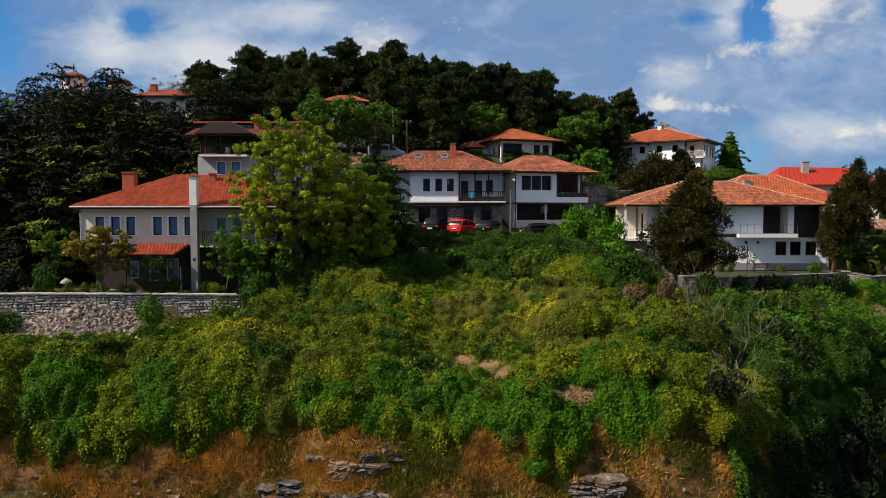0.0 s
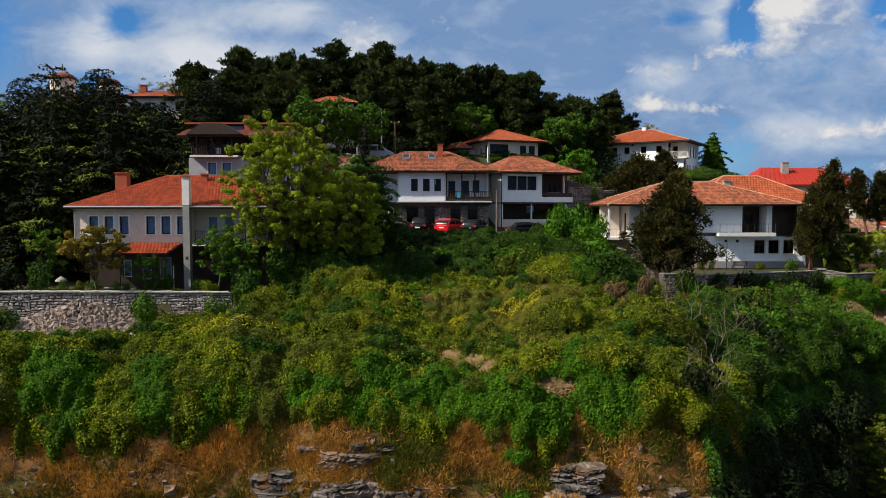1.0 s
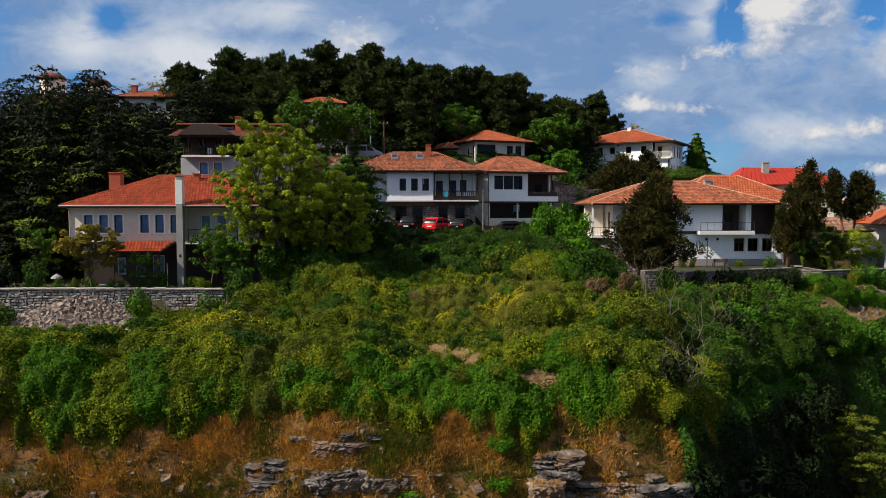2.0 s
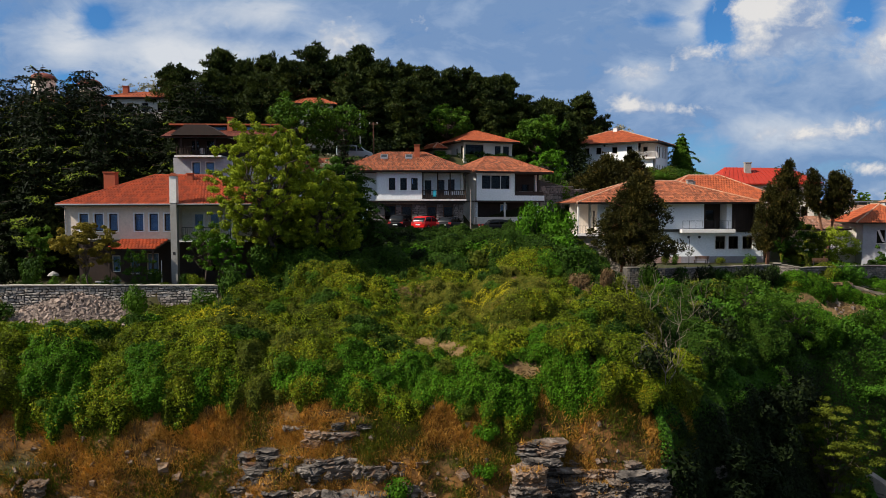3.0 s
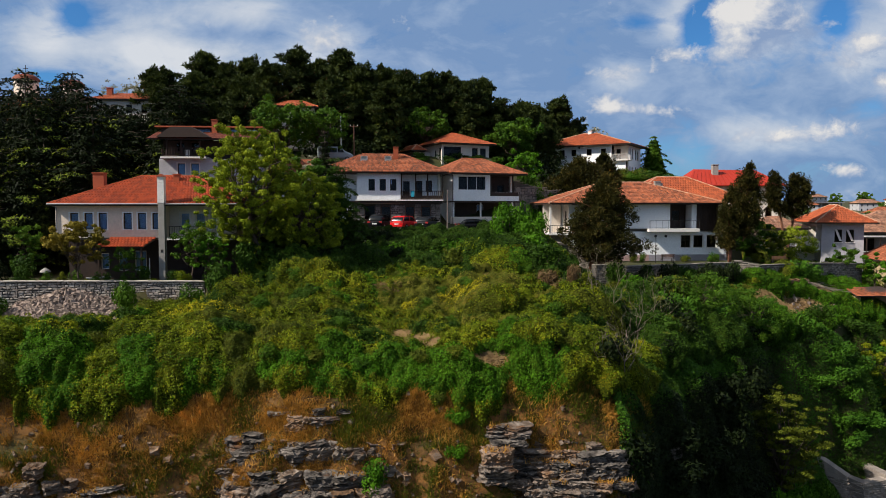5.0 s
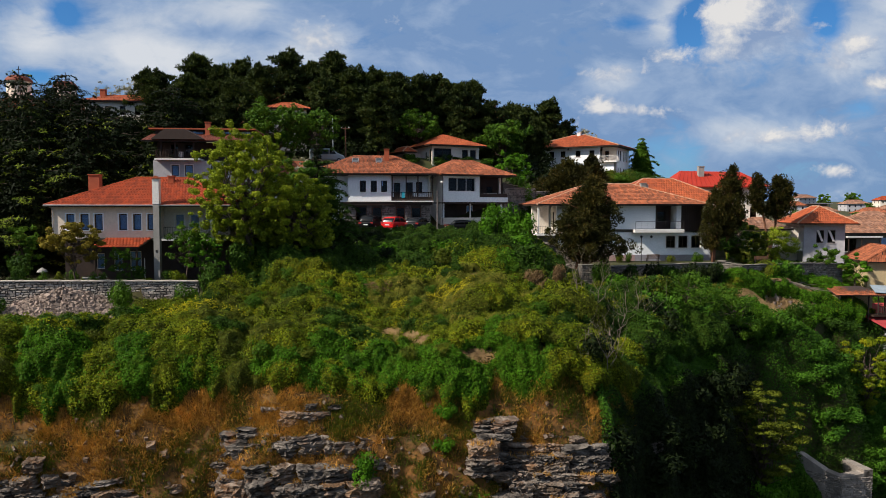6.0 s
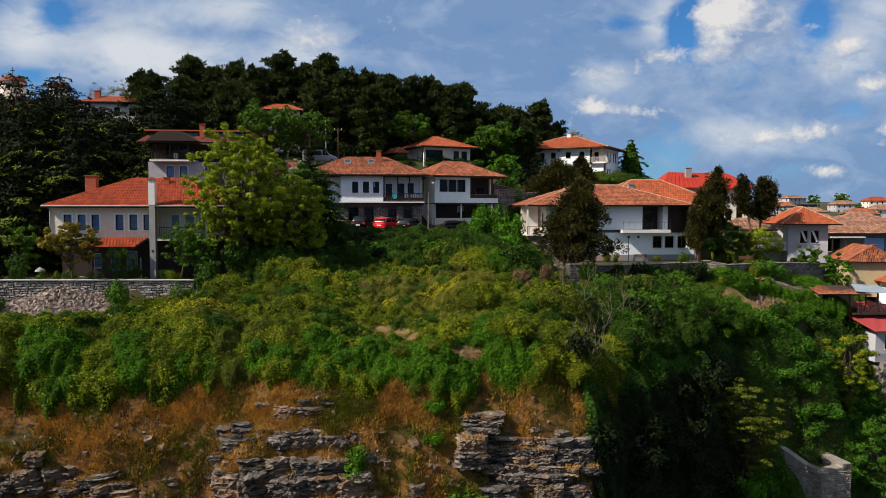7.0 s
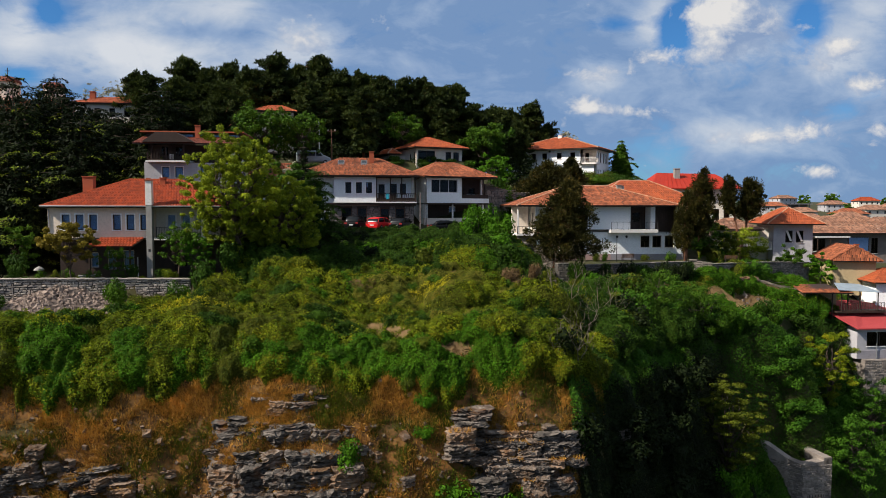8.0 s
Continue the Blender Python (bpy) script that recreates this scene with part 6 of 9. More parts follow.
def build_scrub():
    """The loose leaves of the low plants: short upright sprigs of three leaves that overlap and shade one another."""
    rng = np.random.default_rng(5)
    n = 420000
    d = 1.0 + 35 * rng.uniform(0, 1, n) ** 1.3
    x = rng.uniform(-42, 62, n)
    y = brow(x) + d
    h = scrub_height(x, y)
    wanted = np.interp(d, [1.0, 12, 22, 36], [1.0, 0.9, 0.55, 0.4]) * green_edge(x, y)
    keep = (rng.uniform(size=n) < wanted) & in_sight(x, y) & ~off_limits(x, y) & (bare_patch(x, y) < 0.5)
    x, y, d, h = x[keep], y[keep], d[keep], h[keep]
    n = len(x)
    e = 0.12
    nx, ny = -(scrub_height(x + e, y) - scrub_height(x - e, y)) / (2 * e), -(scrub_height(x, y + e) - scrub_height(x, y - e)) / (2 * e)
    grow = lean_of(x, y)
    nrm = unit(np.stack([nx, ny, np.zeros(n)], 1) * 0.9 + grow)
    way = unit(nrm + np.array([0, 0, 0.35]) + 0.35 * rng.normal(size=(n, 3)))
    tall = 0.05 + 0.15 * rng.uniform(0, 1, n) ** 2
    foot = np.stack([x, y, ground(x, y)], 1) + grow * (h - 0.12)[:, None]
    jit = on_grid(mound_k, x, y) + 0.12 * rng.normal(size=n)
    choice = cover_kind(x, y, jit)
    bloom = np.maximum(np.exp(-((x - 6.3) / 1.9) ** 2 - ((y - 47.6) / 1.4) ** 2), 1.1 * np.exp(-((x - 2.0) / 0.7) ** 2 - ((y - 46.4) / 0.5) ** 2))
    bloom = np.maximum(bloom, 0.55 * np.exp(-((x + 13.5) / 4.5) ** 2 - ((y - 44.2) / 1.3) ** 2))
    choice[(bloom + 0.45 * rng.uniform(size=n)) > 0.66] = 5
    sets = (("scrub", L_SCRUB, "low green and yellowish scrub covering the slope", 0.12), ("vine_leaves", L_VINE, "bright green ivy and vines on the slope", 0.125),
            ("olive_scrub", L_OLIVE, "olive coloured weeds on the slope", 0.115), ("bramble_leaves", L_BLUE, "dark green brambles in the gully, their tone carrying its shade", 0.14),
            ("knoll_grass", L_GRASS, "dry yellowish grass on the knoll", 0.15), ("yellow_flowers", L_YELLOW, "bright yellow flowering broom on the knoll", 0.11))
    for i, (name, material, label, size) in enumerate(sets):
        q = np.nonzero(choice == i)[0]
        if not len(q):
            continue
        q4 = np.repeat(q, 3)
        up = np.tile(np.array([0.3, 0.65, 1.0]), len(q))
        side = rng.normal(0, 0.055, (len(q4), 3))
        p = foot[q4] + way[q4] * (tall[q4] * up)[:, None] + side
        face = unit(way[q4] * 0.7 + side * 9)
        me = quads(name, leaf_corners(p, face, size, rng, 0.22 if i == 4 else 0.6, 0.35), len(q4))
        tagged(part(name, me, material), label, "vegetation", kind="stuff")


def build_straw():
    """Dry grass along the brow and all over the cliff, and thin meadow grass on the knoll."""
    rng = np.random.default_rng(6)
    n = 900000
    x = rng.uniform(-45, 25, n)
    d = rng.uniform(-7.5, 4.2, n)
    y = brow(x) + d
    z = ground(x, y)
    steep = np.abs(ground(x, y + 0.15) - ground(x, y - 0.15)) / 0.3
    area = np.sqrt(1 + steep ** 2) / 1.5
    patch = 0.6 + 0.75 * lump(x, z * 1.6, 1.7, 43) + 0.5 * lump(x, z * 1.5, 0.6, 44)
    want = area * np.clip(patch, 0.1, 1) * np.interp(d + 0.7 * lump(x, 0 * x, 1.6, 45), [-7.5, -5.8, -5, -2, 0.5, 2.4, 3.4, 4.2], [0.0, 0.0, 0.35, 0.6, 1.0, 1.0, 0.6, 0.15])
    keep = (rng.uniform(size=n) < want) & ((x < 15.5) | (d > 0.6)) & (x < 19)
    x, y, z, d = x[keep], y[keep], z[keep], d[keep]
    p = np.stack([x, y, z], 1)
    way = np.tile(np.array([0.05, -0.45, 1.0]), (len(p), 1))
    olive = lump(x, z, 2.2, 46) + 0.35 * rng.normal(size=len(x)) + 0.3 * smooth(2, 6, x) > 0.22
    for q, name, material, label, size in ((~olive, "dry_grass", L_STRAW, "rusty dry grass along the cliff edge and on its ledges", 0.34), (olive, "cliff_weeds", L_OLIVE, "olive weeds among the dry grass of the cliff", 0.3)):
        me = quads(name, needles(p[q], way[q], size, rng, 0.06, 0.55), int(q.sum()), 3)
        tagged(part(name, me, material), label, "vegetation", kind="stuff")
    n = 26000
    x, y = rng.normal(6, 5.5, n), rng.normal(46.5, 4.0, n)
    keep = ~off_limits(x, y) & (bare_patch(x, y) < 0.6) & (y - brow(x) > 2)
    p = np.stack([x, y, ground(x, y) + scrub_height(x, y) * 0.5], 1)[keep]
    me = quads("meadow_grass", blades(p, 0.4, rng, 0.02, 0.35), len(p), 3)
    tagged(part("meadow_grass", me, L_GRASS), "tall thin grass on the sunny knoll", "vegetation", kind="stuff")


def build_gully_cover():
    """Creepers hanging down the steep sides of the gully."""
    rng = np.random.default_rng(8)
    n = 330000
    near = rng.uniform(size=n) < 0.42
    x = np.where(near, rng.uniform(15.3, 31, n), rng.uniform(16.5, 66, n))
    y = brow(x) + np.where(near, rng.uniform(-7, 6, n), rng.uniform(-9, 2.2, n))
    hang = np.clip(0.5 + 0.9 * lump(x, y, 2.6, 51) + 0.4 * lump(x, y, 1.1, 52), 0.05, None) * 1.1
    k = rng.uniform(0.2, 1, n) * hang
    p = np.stack([x + 0.45 * k, y - 0.6 * k, ground(x, y) + 0.7 * k], 1)
    # near-black leaves here carry the gully's shade in their own colour
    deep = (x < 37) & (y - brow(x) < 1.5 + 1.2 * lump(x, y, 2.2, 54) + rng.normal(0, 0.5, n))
    nrm = np.tile(np.array([0.35, -0.6, 0.7]), (n, 1))
    dark = (lump(x, y, 4.0, 53) + 0.3 * rng.normal(size=n) < 0.0) & ~deep
    for q, name, material, label in ((deep, "deep_creeper", L_CEDAR, "nearly black creepers with gully shade put into their colour"), (dark, "creeper", L_BLUE, "dark creepers on the gully side"), (~dark & ~deep, "ivy", L_IVY, "green ivy on the gully side")):
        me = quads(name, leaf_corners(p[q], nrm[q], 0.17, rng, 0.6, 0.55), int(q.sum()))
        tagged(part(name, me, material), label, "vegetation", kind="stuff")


def build_litter():
    """Dry earth and straw litter on the trodden patches."""
    rng = np.random.default_rng(13)
    ps = []
    for cx, cy, rx, ry in BARE:
        n = int(1800 * rx * ry)
        x, y = rng.normal(cx, rx * 0.62, n), rng.normal(cy, ry * 0.62, n)
        ps.append(np.stack([x, y, ground(x, y) + rng.uniform(0.01, 0.07, n)], 1))
    p = np.concatenate(ps)
    me = quads("dry_litter", leaf_corners(p, np.tile(np.array([0, -0.25, 1.0]), (len(p), 1)), 0.22, rng, 0.7, 0.25), len(p))
    tagged(part("dry_litter", me, M_DRY), "pale dry earth and litter on a worn path", "ground cover", kind="stuff")


build_litter()
build_canopy()
build_scrub()
build_straw()
build_gully_cover()


def shrub_meshes(count, material, n, size, seed):
    out = []
    for i in range(count):
        rng = np.random.default_rng(seed + i)
        lobes = []
        for k in range(9):
            a, r = rng.uniform(0, 6.28), rng.uniform(0, 0.7)
            s = rng.uniform(0.32, 0.5)
            lobes.append((np.array([math.cos(a) * r, math.sin(a) * r, rng.uniform(0.25, 0.95)]), (s, s, s * 0.85)))
        out.append(crown_mesh("foliage", lobes, n, size, rng, material, 0.6))
    return out


SHRUBS = {"green": (shrub_meshes(3, L_GREEN, 1250, 0.13, 100), "dense leafy green shrub on the slope"),
          "vine": (shrub_meshes(3, L_VINE, 1250, 0.13, 110), "bright green bramble thicket on the slope"),
          "olive": (shrub_meshes(3, L_OLIVE, 1250, 0.12, 120), "olive green bush with small leaves"),
          "dark": (shrub_meshes(3, L_BLUE, 1250, 0.13, 130), "dark green bush in half shade"),
          "scrub": (shrub_meshes(3, L_SCRUB, 1250, 0.12, 140), "yellowish green bush among the weeds"),
          "ivy": (shrub_meshes(3, L_IVY, 1250, 0.14, 170), "ivy covered bush on the gully bank"),
          # near-black filler bush: shade is put into its leaves
          "shade": (shrub_meshes(2, L_CEDAR, 1100, 0.15, 160), "near-black bush with deep shade put into its leaf colour"),
          "straw": (shrub_meshes(2, L_WITHER, 1500, 0.12, 150), "withered reddish brown bush")}
SHRUB_STEMS = {}


def shrub(kind, x, y, r, h=None, seed=0, sink=0.1, label="", z=None):
    meshes, text = SHRUBS[kind]
    rng = random.Random(seed * 7 + int(x * 31) + int(y * 17))
    h = h or r * 1.1
    z = gz(x, y) if z is None else z
    t = thing("shrub", pose(x, y, z - sink * h), label or text, "shrub", "bushes on the slope")
    f = part("foliage", rng.choice(meshes), None, t)
    f.matrix_basis = pose(0, 0, 0, 0, 0, rng.uniform(0, 360)) @ Matrix.Diagonal((r, r, h, 1))
    if "stem" not in SHRUB_STEMS:
        g = Geo()
        q = np.random.default_rng(77)
        for i in range(6):
            a = i * 1.05
            limb(g, (0, 0, -0.3), (math.cos(a) * 0.5, math.sin(a) * 0.5, 0.8), 0.035, 0.008, q, 0.2, 3, 4)
        SHRUB_STEMS["stem"] = mesh_of("stem", g)
    s = part("stem", SHRUB_STEMS["stem"], M_BARK, t)
    s.matrix_basis = Matrix.Diagonal((r, r, h, 1))
    return t


def thicket(kind, spots, seed, label):
    """Close bushes that grow into one another, as one mass: x, y, half width, height."""
    rng = random.Random(seed)
    ps = []
    for x, y, r, h in spots:
        me = rng.choice(SHRUBS[kind][0])
        co = np.empty(len(me.vertices) * 3, np.float32)
        me.vertices.foreach_get("co", co)
        co = co.reshape(-1, 3)
        a = rng.uniform(0, 6.28)
        c, q = math.cos(a), math.sin(a)
        ps.append(np.stack([x + r * (c * co[:, 0] - q * co[:, 1]), y + r * (q * co[:, 0] + c * co[:, 1]), gz(x, y) - 0.1 * h + h * co[:, 2]], 1))
    p = np.concatenate(ps)
    tagged(part("thicket", quads("thicket", p, len(p) // 3), SHRUBS[kind][0][0].materials[0]), label, "vegetation", kind="stuff")


def plant_slope():
    rng = random.Random(4)
    # bushes scattered over the open slope, thicker towards the gully
    made = 0
    while made < 150:
        x = rng.uniform(-34, 40)
        d = rng.uniform(2.5, 30)
        y = float(brow(x)) + d
        if off_limits(np.array(x), np.array(y)) or bare_patch(np.array([x]), np.array([y]))[0] > 0.25:
            continue
        gully = x > 14
        if (14.5 < x < 23 and y > 49) or (-9 < x < 12 and y > 57):
            continue
        if ((x - 44) / 7) ** 2 + ((y - 66.5) / 4.5) ** 2 < 1:
            continue
        if not gully and d < 4 and rng.random() < 0.7:
            continue
        # low gully bushes are picked darker, in place of the shade there
        kind = rng.choice((["dark", "shade", "dark", "olive", "green"] if d < 9 and x < 37 else ["green", "dark", "vine", "olive"]) if gully else ["scrub", "vine", "green", "scrub", "olive", "dark", "green"])
        r = rng.uniform(0.9, 2.0) * (1.15 if gully or d > 20 else 0.62)
        shrub(kind, x, y, r, r * rng.uniform(0.8, 1.2), made)
        made += 1
    # thicket below the parking terrace
    for k, kind in enumerate(("green", "vine", "dark")):
        spots = []
        for i in range(9):
            x, y = rng.uniform(-2, 14.5), rng.uniform(56, 67)
            spots.append((x, y, rng.uniform(1.2, 2.0) if y < 63 or x > 9 else rng.uniform(0.6, 0.9), rng.uniform(0.6, 0.9) if y > 63 else rng.uniform(1.0, 1.7) if y > 60 else rng.uniform(1.2, 2.2)))
        thicket(kind, spots, k, "close thicket of leafy bushes below the parking place")
    for x, y, r, h in ((13.4, 67, 2.2, 3.9), (15.4, 66.5, 2.2, 3.2), (11.8, 65.5, 1.7, 2.4), (14.6, 62, 1.6, 1.4), (13.0, 69, 1.5, 3.4)):
        shrub("vine", x, y, r, h, 3, label="large bright green bush below the parking place")
    # along the garden wall and over its stones
    for k, x, y, r, h in (("green", -19.6, 47.6, 1.4, 2.6), ("dark", -13.0, 48.6, 1.9, 3.2), ("green", -14.8, 48.4, 1.3, 2.0), ("green", -23.9, 48.2, 0.5, 0.6),
                          ("dark", -28.6, 45.6, 1.6, 1.5), ("dark", -23.4, 43.2, 1.3, 0.8), ("green", -31.5, 45.5, 1.8, 1.5), ("dark", -11.4, 51.5, 1.8, 2.4),
                          ("olive", -15.8, 48.2, 1.0, 0.9), ("dark", -10.0, 54.5, 2.0, 2.0), ("green", -8.2, 52.5, 1.4, 1.6)):
        shrub(k, x, y, r, h, 9)
    # cliff foot
    for x, y, r in ((-0.3, 34.6, 1.5), (6.6, 33.7, 1.7), (8.6, 33.6, 1.6), (10.6, 33.7, 1.5), (12.8, 33.9, 1.4), (4.6, 35.2, 0.8), (-19.5, 33.4, 1.0), (4.8, 36.4, 0.9)):
        shrub("vine", x, y, r, r * 1.1, 2)
    # ivy mounds on the far bank of the gully
    for i, (x, y, r) in enumerate(((47, 60.2, 2.0), (49.2, 61.2, 2.0), (51.4, 60.4, 2.2), (45, 59.2, 1.8), (50.6, 63.2, 1.8), (52.6, 64.4, 1.8), (48, 63.0, 1.6), (53.4, 61.6, 2.0))):
        shrub("ivy", x, y, r, r * 0.9, i + 400, label="ivy covered bush on the gully bank")
    # gully trees and thickets on the right
    for i in range(34):
        x = rng.uniform(24, 52)
        y = float(brow(x)) + rng.uniform(-2.0, 9.0)
        if ((x - 44) / 7) ** 2 + ((y - 66.5) / 4.5) ** 2 < 1:
            continue
        low = y < float(brow(x)) + 2
        shrub("shade" if x < 37 and low else rng.choice(["ivy", "ivy", "green", "dark"]), x, y, rng.uniform(1.5, 2.6), rng.uniform(1.4, 2.8), i + 50)
    thicket("ivy", [(rng.uniform(41, 51), rng.uniform(54.5, 60.5), rng.uniform(1.2, 2.0), rng.uniform(1.0, 1.6)) for i in range(16)], 7, "ivy covered bushes on the gully bank")
    for i, (x, y, r) in enumerate(((36.5, 51.4, 1.8), (38.4, 51.8, 1.8), (39.8, 51.0, 1.6), (35.0, 50.2, 1.6), (37.2, 49.8, 1.7))):
        shrub("vine", x, y, r, r * 1.1, i + 470, label="bright green bush beside the ruined tower")
    # the bottom of the gully: near-black bushes stand in for its shade
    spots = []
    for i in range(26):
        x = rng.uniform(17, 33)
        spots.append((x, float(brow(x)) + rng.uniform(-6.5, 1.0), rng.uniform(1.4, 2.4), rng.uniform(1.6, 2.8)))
    thicket("shade", spots, 5, "near-black filler bushes with gully shade put into their colour")


plant_slope()


def withered_bushes():
    shrub("straw", 13.6, 48.9, 1.3, 1.9, 1, label="withered brown bush on the knoll")
    shrub("straw", 15.0, 48.6, 1.1, 2.4, 6, label="withered brown bush on the knoll")
    shrub("straw", 0.2, 48.6, 1.6, 0.8, 2, label="reddish withered weeds on the knoll")
    shrub("straw", 33.5, 64.2, 1.3, 1.3, 3)
    shrub("olive", 16.6, 49.6, 1.5, 2.0, 4)


withered_bushes()


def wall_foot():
    """Bushes and brambles against the shaded terrace wall; the near-black ones carry its shade in colour."""
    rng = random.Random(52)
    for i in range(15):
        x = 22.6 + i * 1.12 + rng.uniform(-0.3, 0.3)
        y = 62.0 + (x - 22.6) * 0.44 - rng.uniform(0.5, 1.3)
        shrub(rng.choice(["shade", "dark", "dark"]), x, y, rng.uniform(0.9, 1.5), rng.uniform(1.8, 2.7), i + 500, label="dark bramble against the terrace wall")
    for i in range(7):
        x = 42.2 + i * 1.5
        y = 68.2 + (x - 41.6) * 0.4 - rng.uniform(0.4, 0.8)
        shrub(rng.choice(["dark", "green"]), x, y, rng.uniform(0.6, 1.0), rng.uniform(0.5, 1.0), i + 520, label="low bramble at the foot of the terrace wall")


wall_foot()


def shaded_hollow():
    """Near-black undergrowth beside the parking place; its colour carries the shade of the trees."""
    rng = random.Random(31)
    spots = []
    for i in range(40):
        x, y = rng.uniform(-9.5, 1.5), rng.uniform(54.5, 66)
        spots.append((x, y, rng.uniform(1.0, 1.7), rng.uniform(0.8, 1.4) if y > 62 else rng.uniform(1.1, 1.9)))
    thicket("shade", spots, 6, "near-black undergrowth by the parking place, tree shade put into its colour")


shaded_hollow()
for i, (x, y, r) in enumerate(((13.8, 93, 1.2), (16.2, 94.5, 1.6))):
    shrub("dark", x, y, r, r * 0.9, i + 320, label="dark bush on the bank between the houses")


def bank_bushes():
    """Green bushes on the banks round the upper houses and on the far side of the gully."""
    rng = random.Random(61)
    for k, kind in enumerate(("green", "dark", "olive")):
        thicket(kind, [(rng.uniform(36, 46), rng.uniform(104, 114), rng.uniform(1.3, 2.2), rng.uniform(0.9, 1.7)) for i in range(11)], 60 + k, "green bushes on the bank below the hill villa")
    thicket("dark", [(rng.uniform(3.5, 17), rng.uniform(98.6, 101.2), rng.uniform(0.9, 1.4), rng.uniform(0.5, 0.9)) for i in range(24)], 64, "dark low bushes on the bank before the upper house")
    for i, (x, y, r, h) in enumerate(((19.4, 84.6, 1.5, 2.6), (21.4, 85.8, 1.7, 3.0), (23.4, 87.0, 1.7, 2.6), (25.2, 88.6, 1.5, 2.2), (20.6, 86.8, 1.6, 4.4), (18.6, 86.4, 1.5, 4.6))):
        shrub(("vine", "green", "dark")[i % 3], x, y, r, h, i + 670, label="bright green bush over the hillside retaining wall")
    spots = []
    for i in range(18):
        x = rng.uniform(52, 63)
        spots.append((x, float(brow(x)) + rng.uniform(-3.5, 0.5), rng.uniform(1.3, 2.2), rng.uniform(1.2, 2.2)))
    thicket("ivy", spots, 66, "ivy covered bushes on the far bank of the gully")
    for i in range(12):
        x, y = rng.uniform(33.5, 40.5), rng.uniform(48.5, 53)
        shrub(rng.choice(["vine", "green", "scrub"]), x, y, rng.uniform(1.3, 2.0), rng.uniform(1.6, 2.8), i + 720, label="bright green bush beside the ruined tower")


bank_bushes()


def garden_plants():
    """Low hedges and flowering bushes behind the garden wall and along the villa."""
    rng = random.Random(23)
    for i in range(16):
        x = -29.5 + i * 0.92 + rng.uniform(-0.3, 0.3)
        y = float(garden_line(x)) + rng.uniform(1.1, 2.6)
        r = rng.uniform(0.35, 0.75)
        shrub(rng.choice(["dark", "olive", "green", "scrub"]), x, y, r, r * rng.uniform(0.9, 1.9), i + 200, label=rng.choice(("clipped garden bush behind the stone wall", "small yellowish garden shrub by the wall")))
    for i, (x, y, r, h) in enumerate(((29.0, 74.0, 0.8, 1.3), (30.2, 74.0, 0.6, 1.0), (35.2, 73.8, 0.8, 0.9), (38.6, 73.0, 0.9, 1.1), (43.5, 72.6, 0.8, 1.2), (27.2, 74.2, 0.6, 0.9))):
        shrub("green" if i % 2 else "olive", x, y, r, h, i + 230, label="small garden bush at the foot of the villa")
    for i, (x, y, r, h) in enumerate(((-30.5, 54.5, 1.3, 2.2), (-32.5, 53.0, 1.5, 2.0), (-34.5, 51.5, 1.6, 2.4), (-37, 53, 1.8, 3.0), (-29.6, 52.2, 0.7, 1.5))):
        shrub("shade" if i % 2 else "dark", x, y, r, h, i + 240, label="dark bush beside the pink house")


garden_plants()

# big trees
broad_tree(pose(-11.2, 53.2, 13.4), "tall light green plane tree in full leaf beside the house", 13.9, 4.5, 0.28, L_BIG, 74000, 0.16, 21, 150, 1.25, low=0.14, edge=0.5, clump=0.072)
broad_tree(pose(-7.4, 56.0, 14.4), "bushy light green tree below the old house", 8.6, 4.1, 0.2, L_BIG, 46000, 0.16, 22, 110, 1.25, low=0.06, edge=0.55, clump=0.08)
# mostly hidden tree, added so that it shades the hollow to its right
broad_tree(pose(-10.6, 61.6, 14.6), "dark leafy tree added behind the plane tree to shade the hollow", 9.4, 3.6, 0.2, L_BLUE, 11000, 0.24, 34, 22, low=0.1)
broad_tree(pose(-7.6, 61.0, 15.0), "grey green tree with pale blossom", 9.8, 2.8, 0.18, L_GREEN, 12000, 0.2, 23, 20)
broad_tree(pose(-7.4, 66.5, 16.2), "small tree in pale blossom beside the old house", 9.0, 1.9, 0.12, L_BLOSSOM, 1800, 0.2, 24, 12, low=0.55)
cedar(pose(-6.2, 65.5, 16.2), "slim dark spruce beside the old house", 11.2, 2.3, L_CEDAR, 9000, 0.3, 25, name="spruce_tree", layers=16, power=0.9)
cedar(pose(-4.9, 62.6, 15.4), "dark spruce with hanging boughs at the parking place", 9.4, 3.2, L_BLUE, 13000, 0.28, 35, name="spruce_tree", layers=12, power=0.6)
broad_tree(pose(-13.5, 86, 23.5), "broad green tree on the hill", 11.0, 4.4, 0.25, L_GREEN, 8000, 0.34, 26)
broad_tree(pose(-8.5, 90, 25.0), "broad green tree on the hill", 8.5, 3.6, 0.25, L_GREEN, 5000, 0.34, 27)
broad_tree(pose(6.3, 107, 27.4), "green leafy tree at the foot of the pines", 8.8, 3.8, 0.25, L_GREEN, 5000, 0.4, 28)
broad_tree(pose(20.6, 106, 25.8), "green leafy tree at the foot of the pines", 8.6, 4.6, 0.25, L_GREEN, 7000, 0.4, 29)
broad_tree(pose(19.8, 96, 22.4), "light green tree beside the retaining wall", 6.0, 3.2, 0.2, L_VINE, 4500, 0.36, 30, low=0.1)
broad_tree(pose(21.0, 88.5, 18.0), "light green tree beside the retaining wall", 4.6, 2.6, 0.16, L_GREEN, 4000, 0.32, 31, low=0.1)
cedar(pose(51.5, 128, 25.0), "dark green cedar beside the villa on the hill", 8.8, 3.4, L_GREEN, 9000, 0.5, 32, power=0.75)
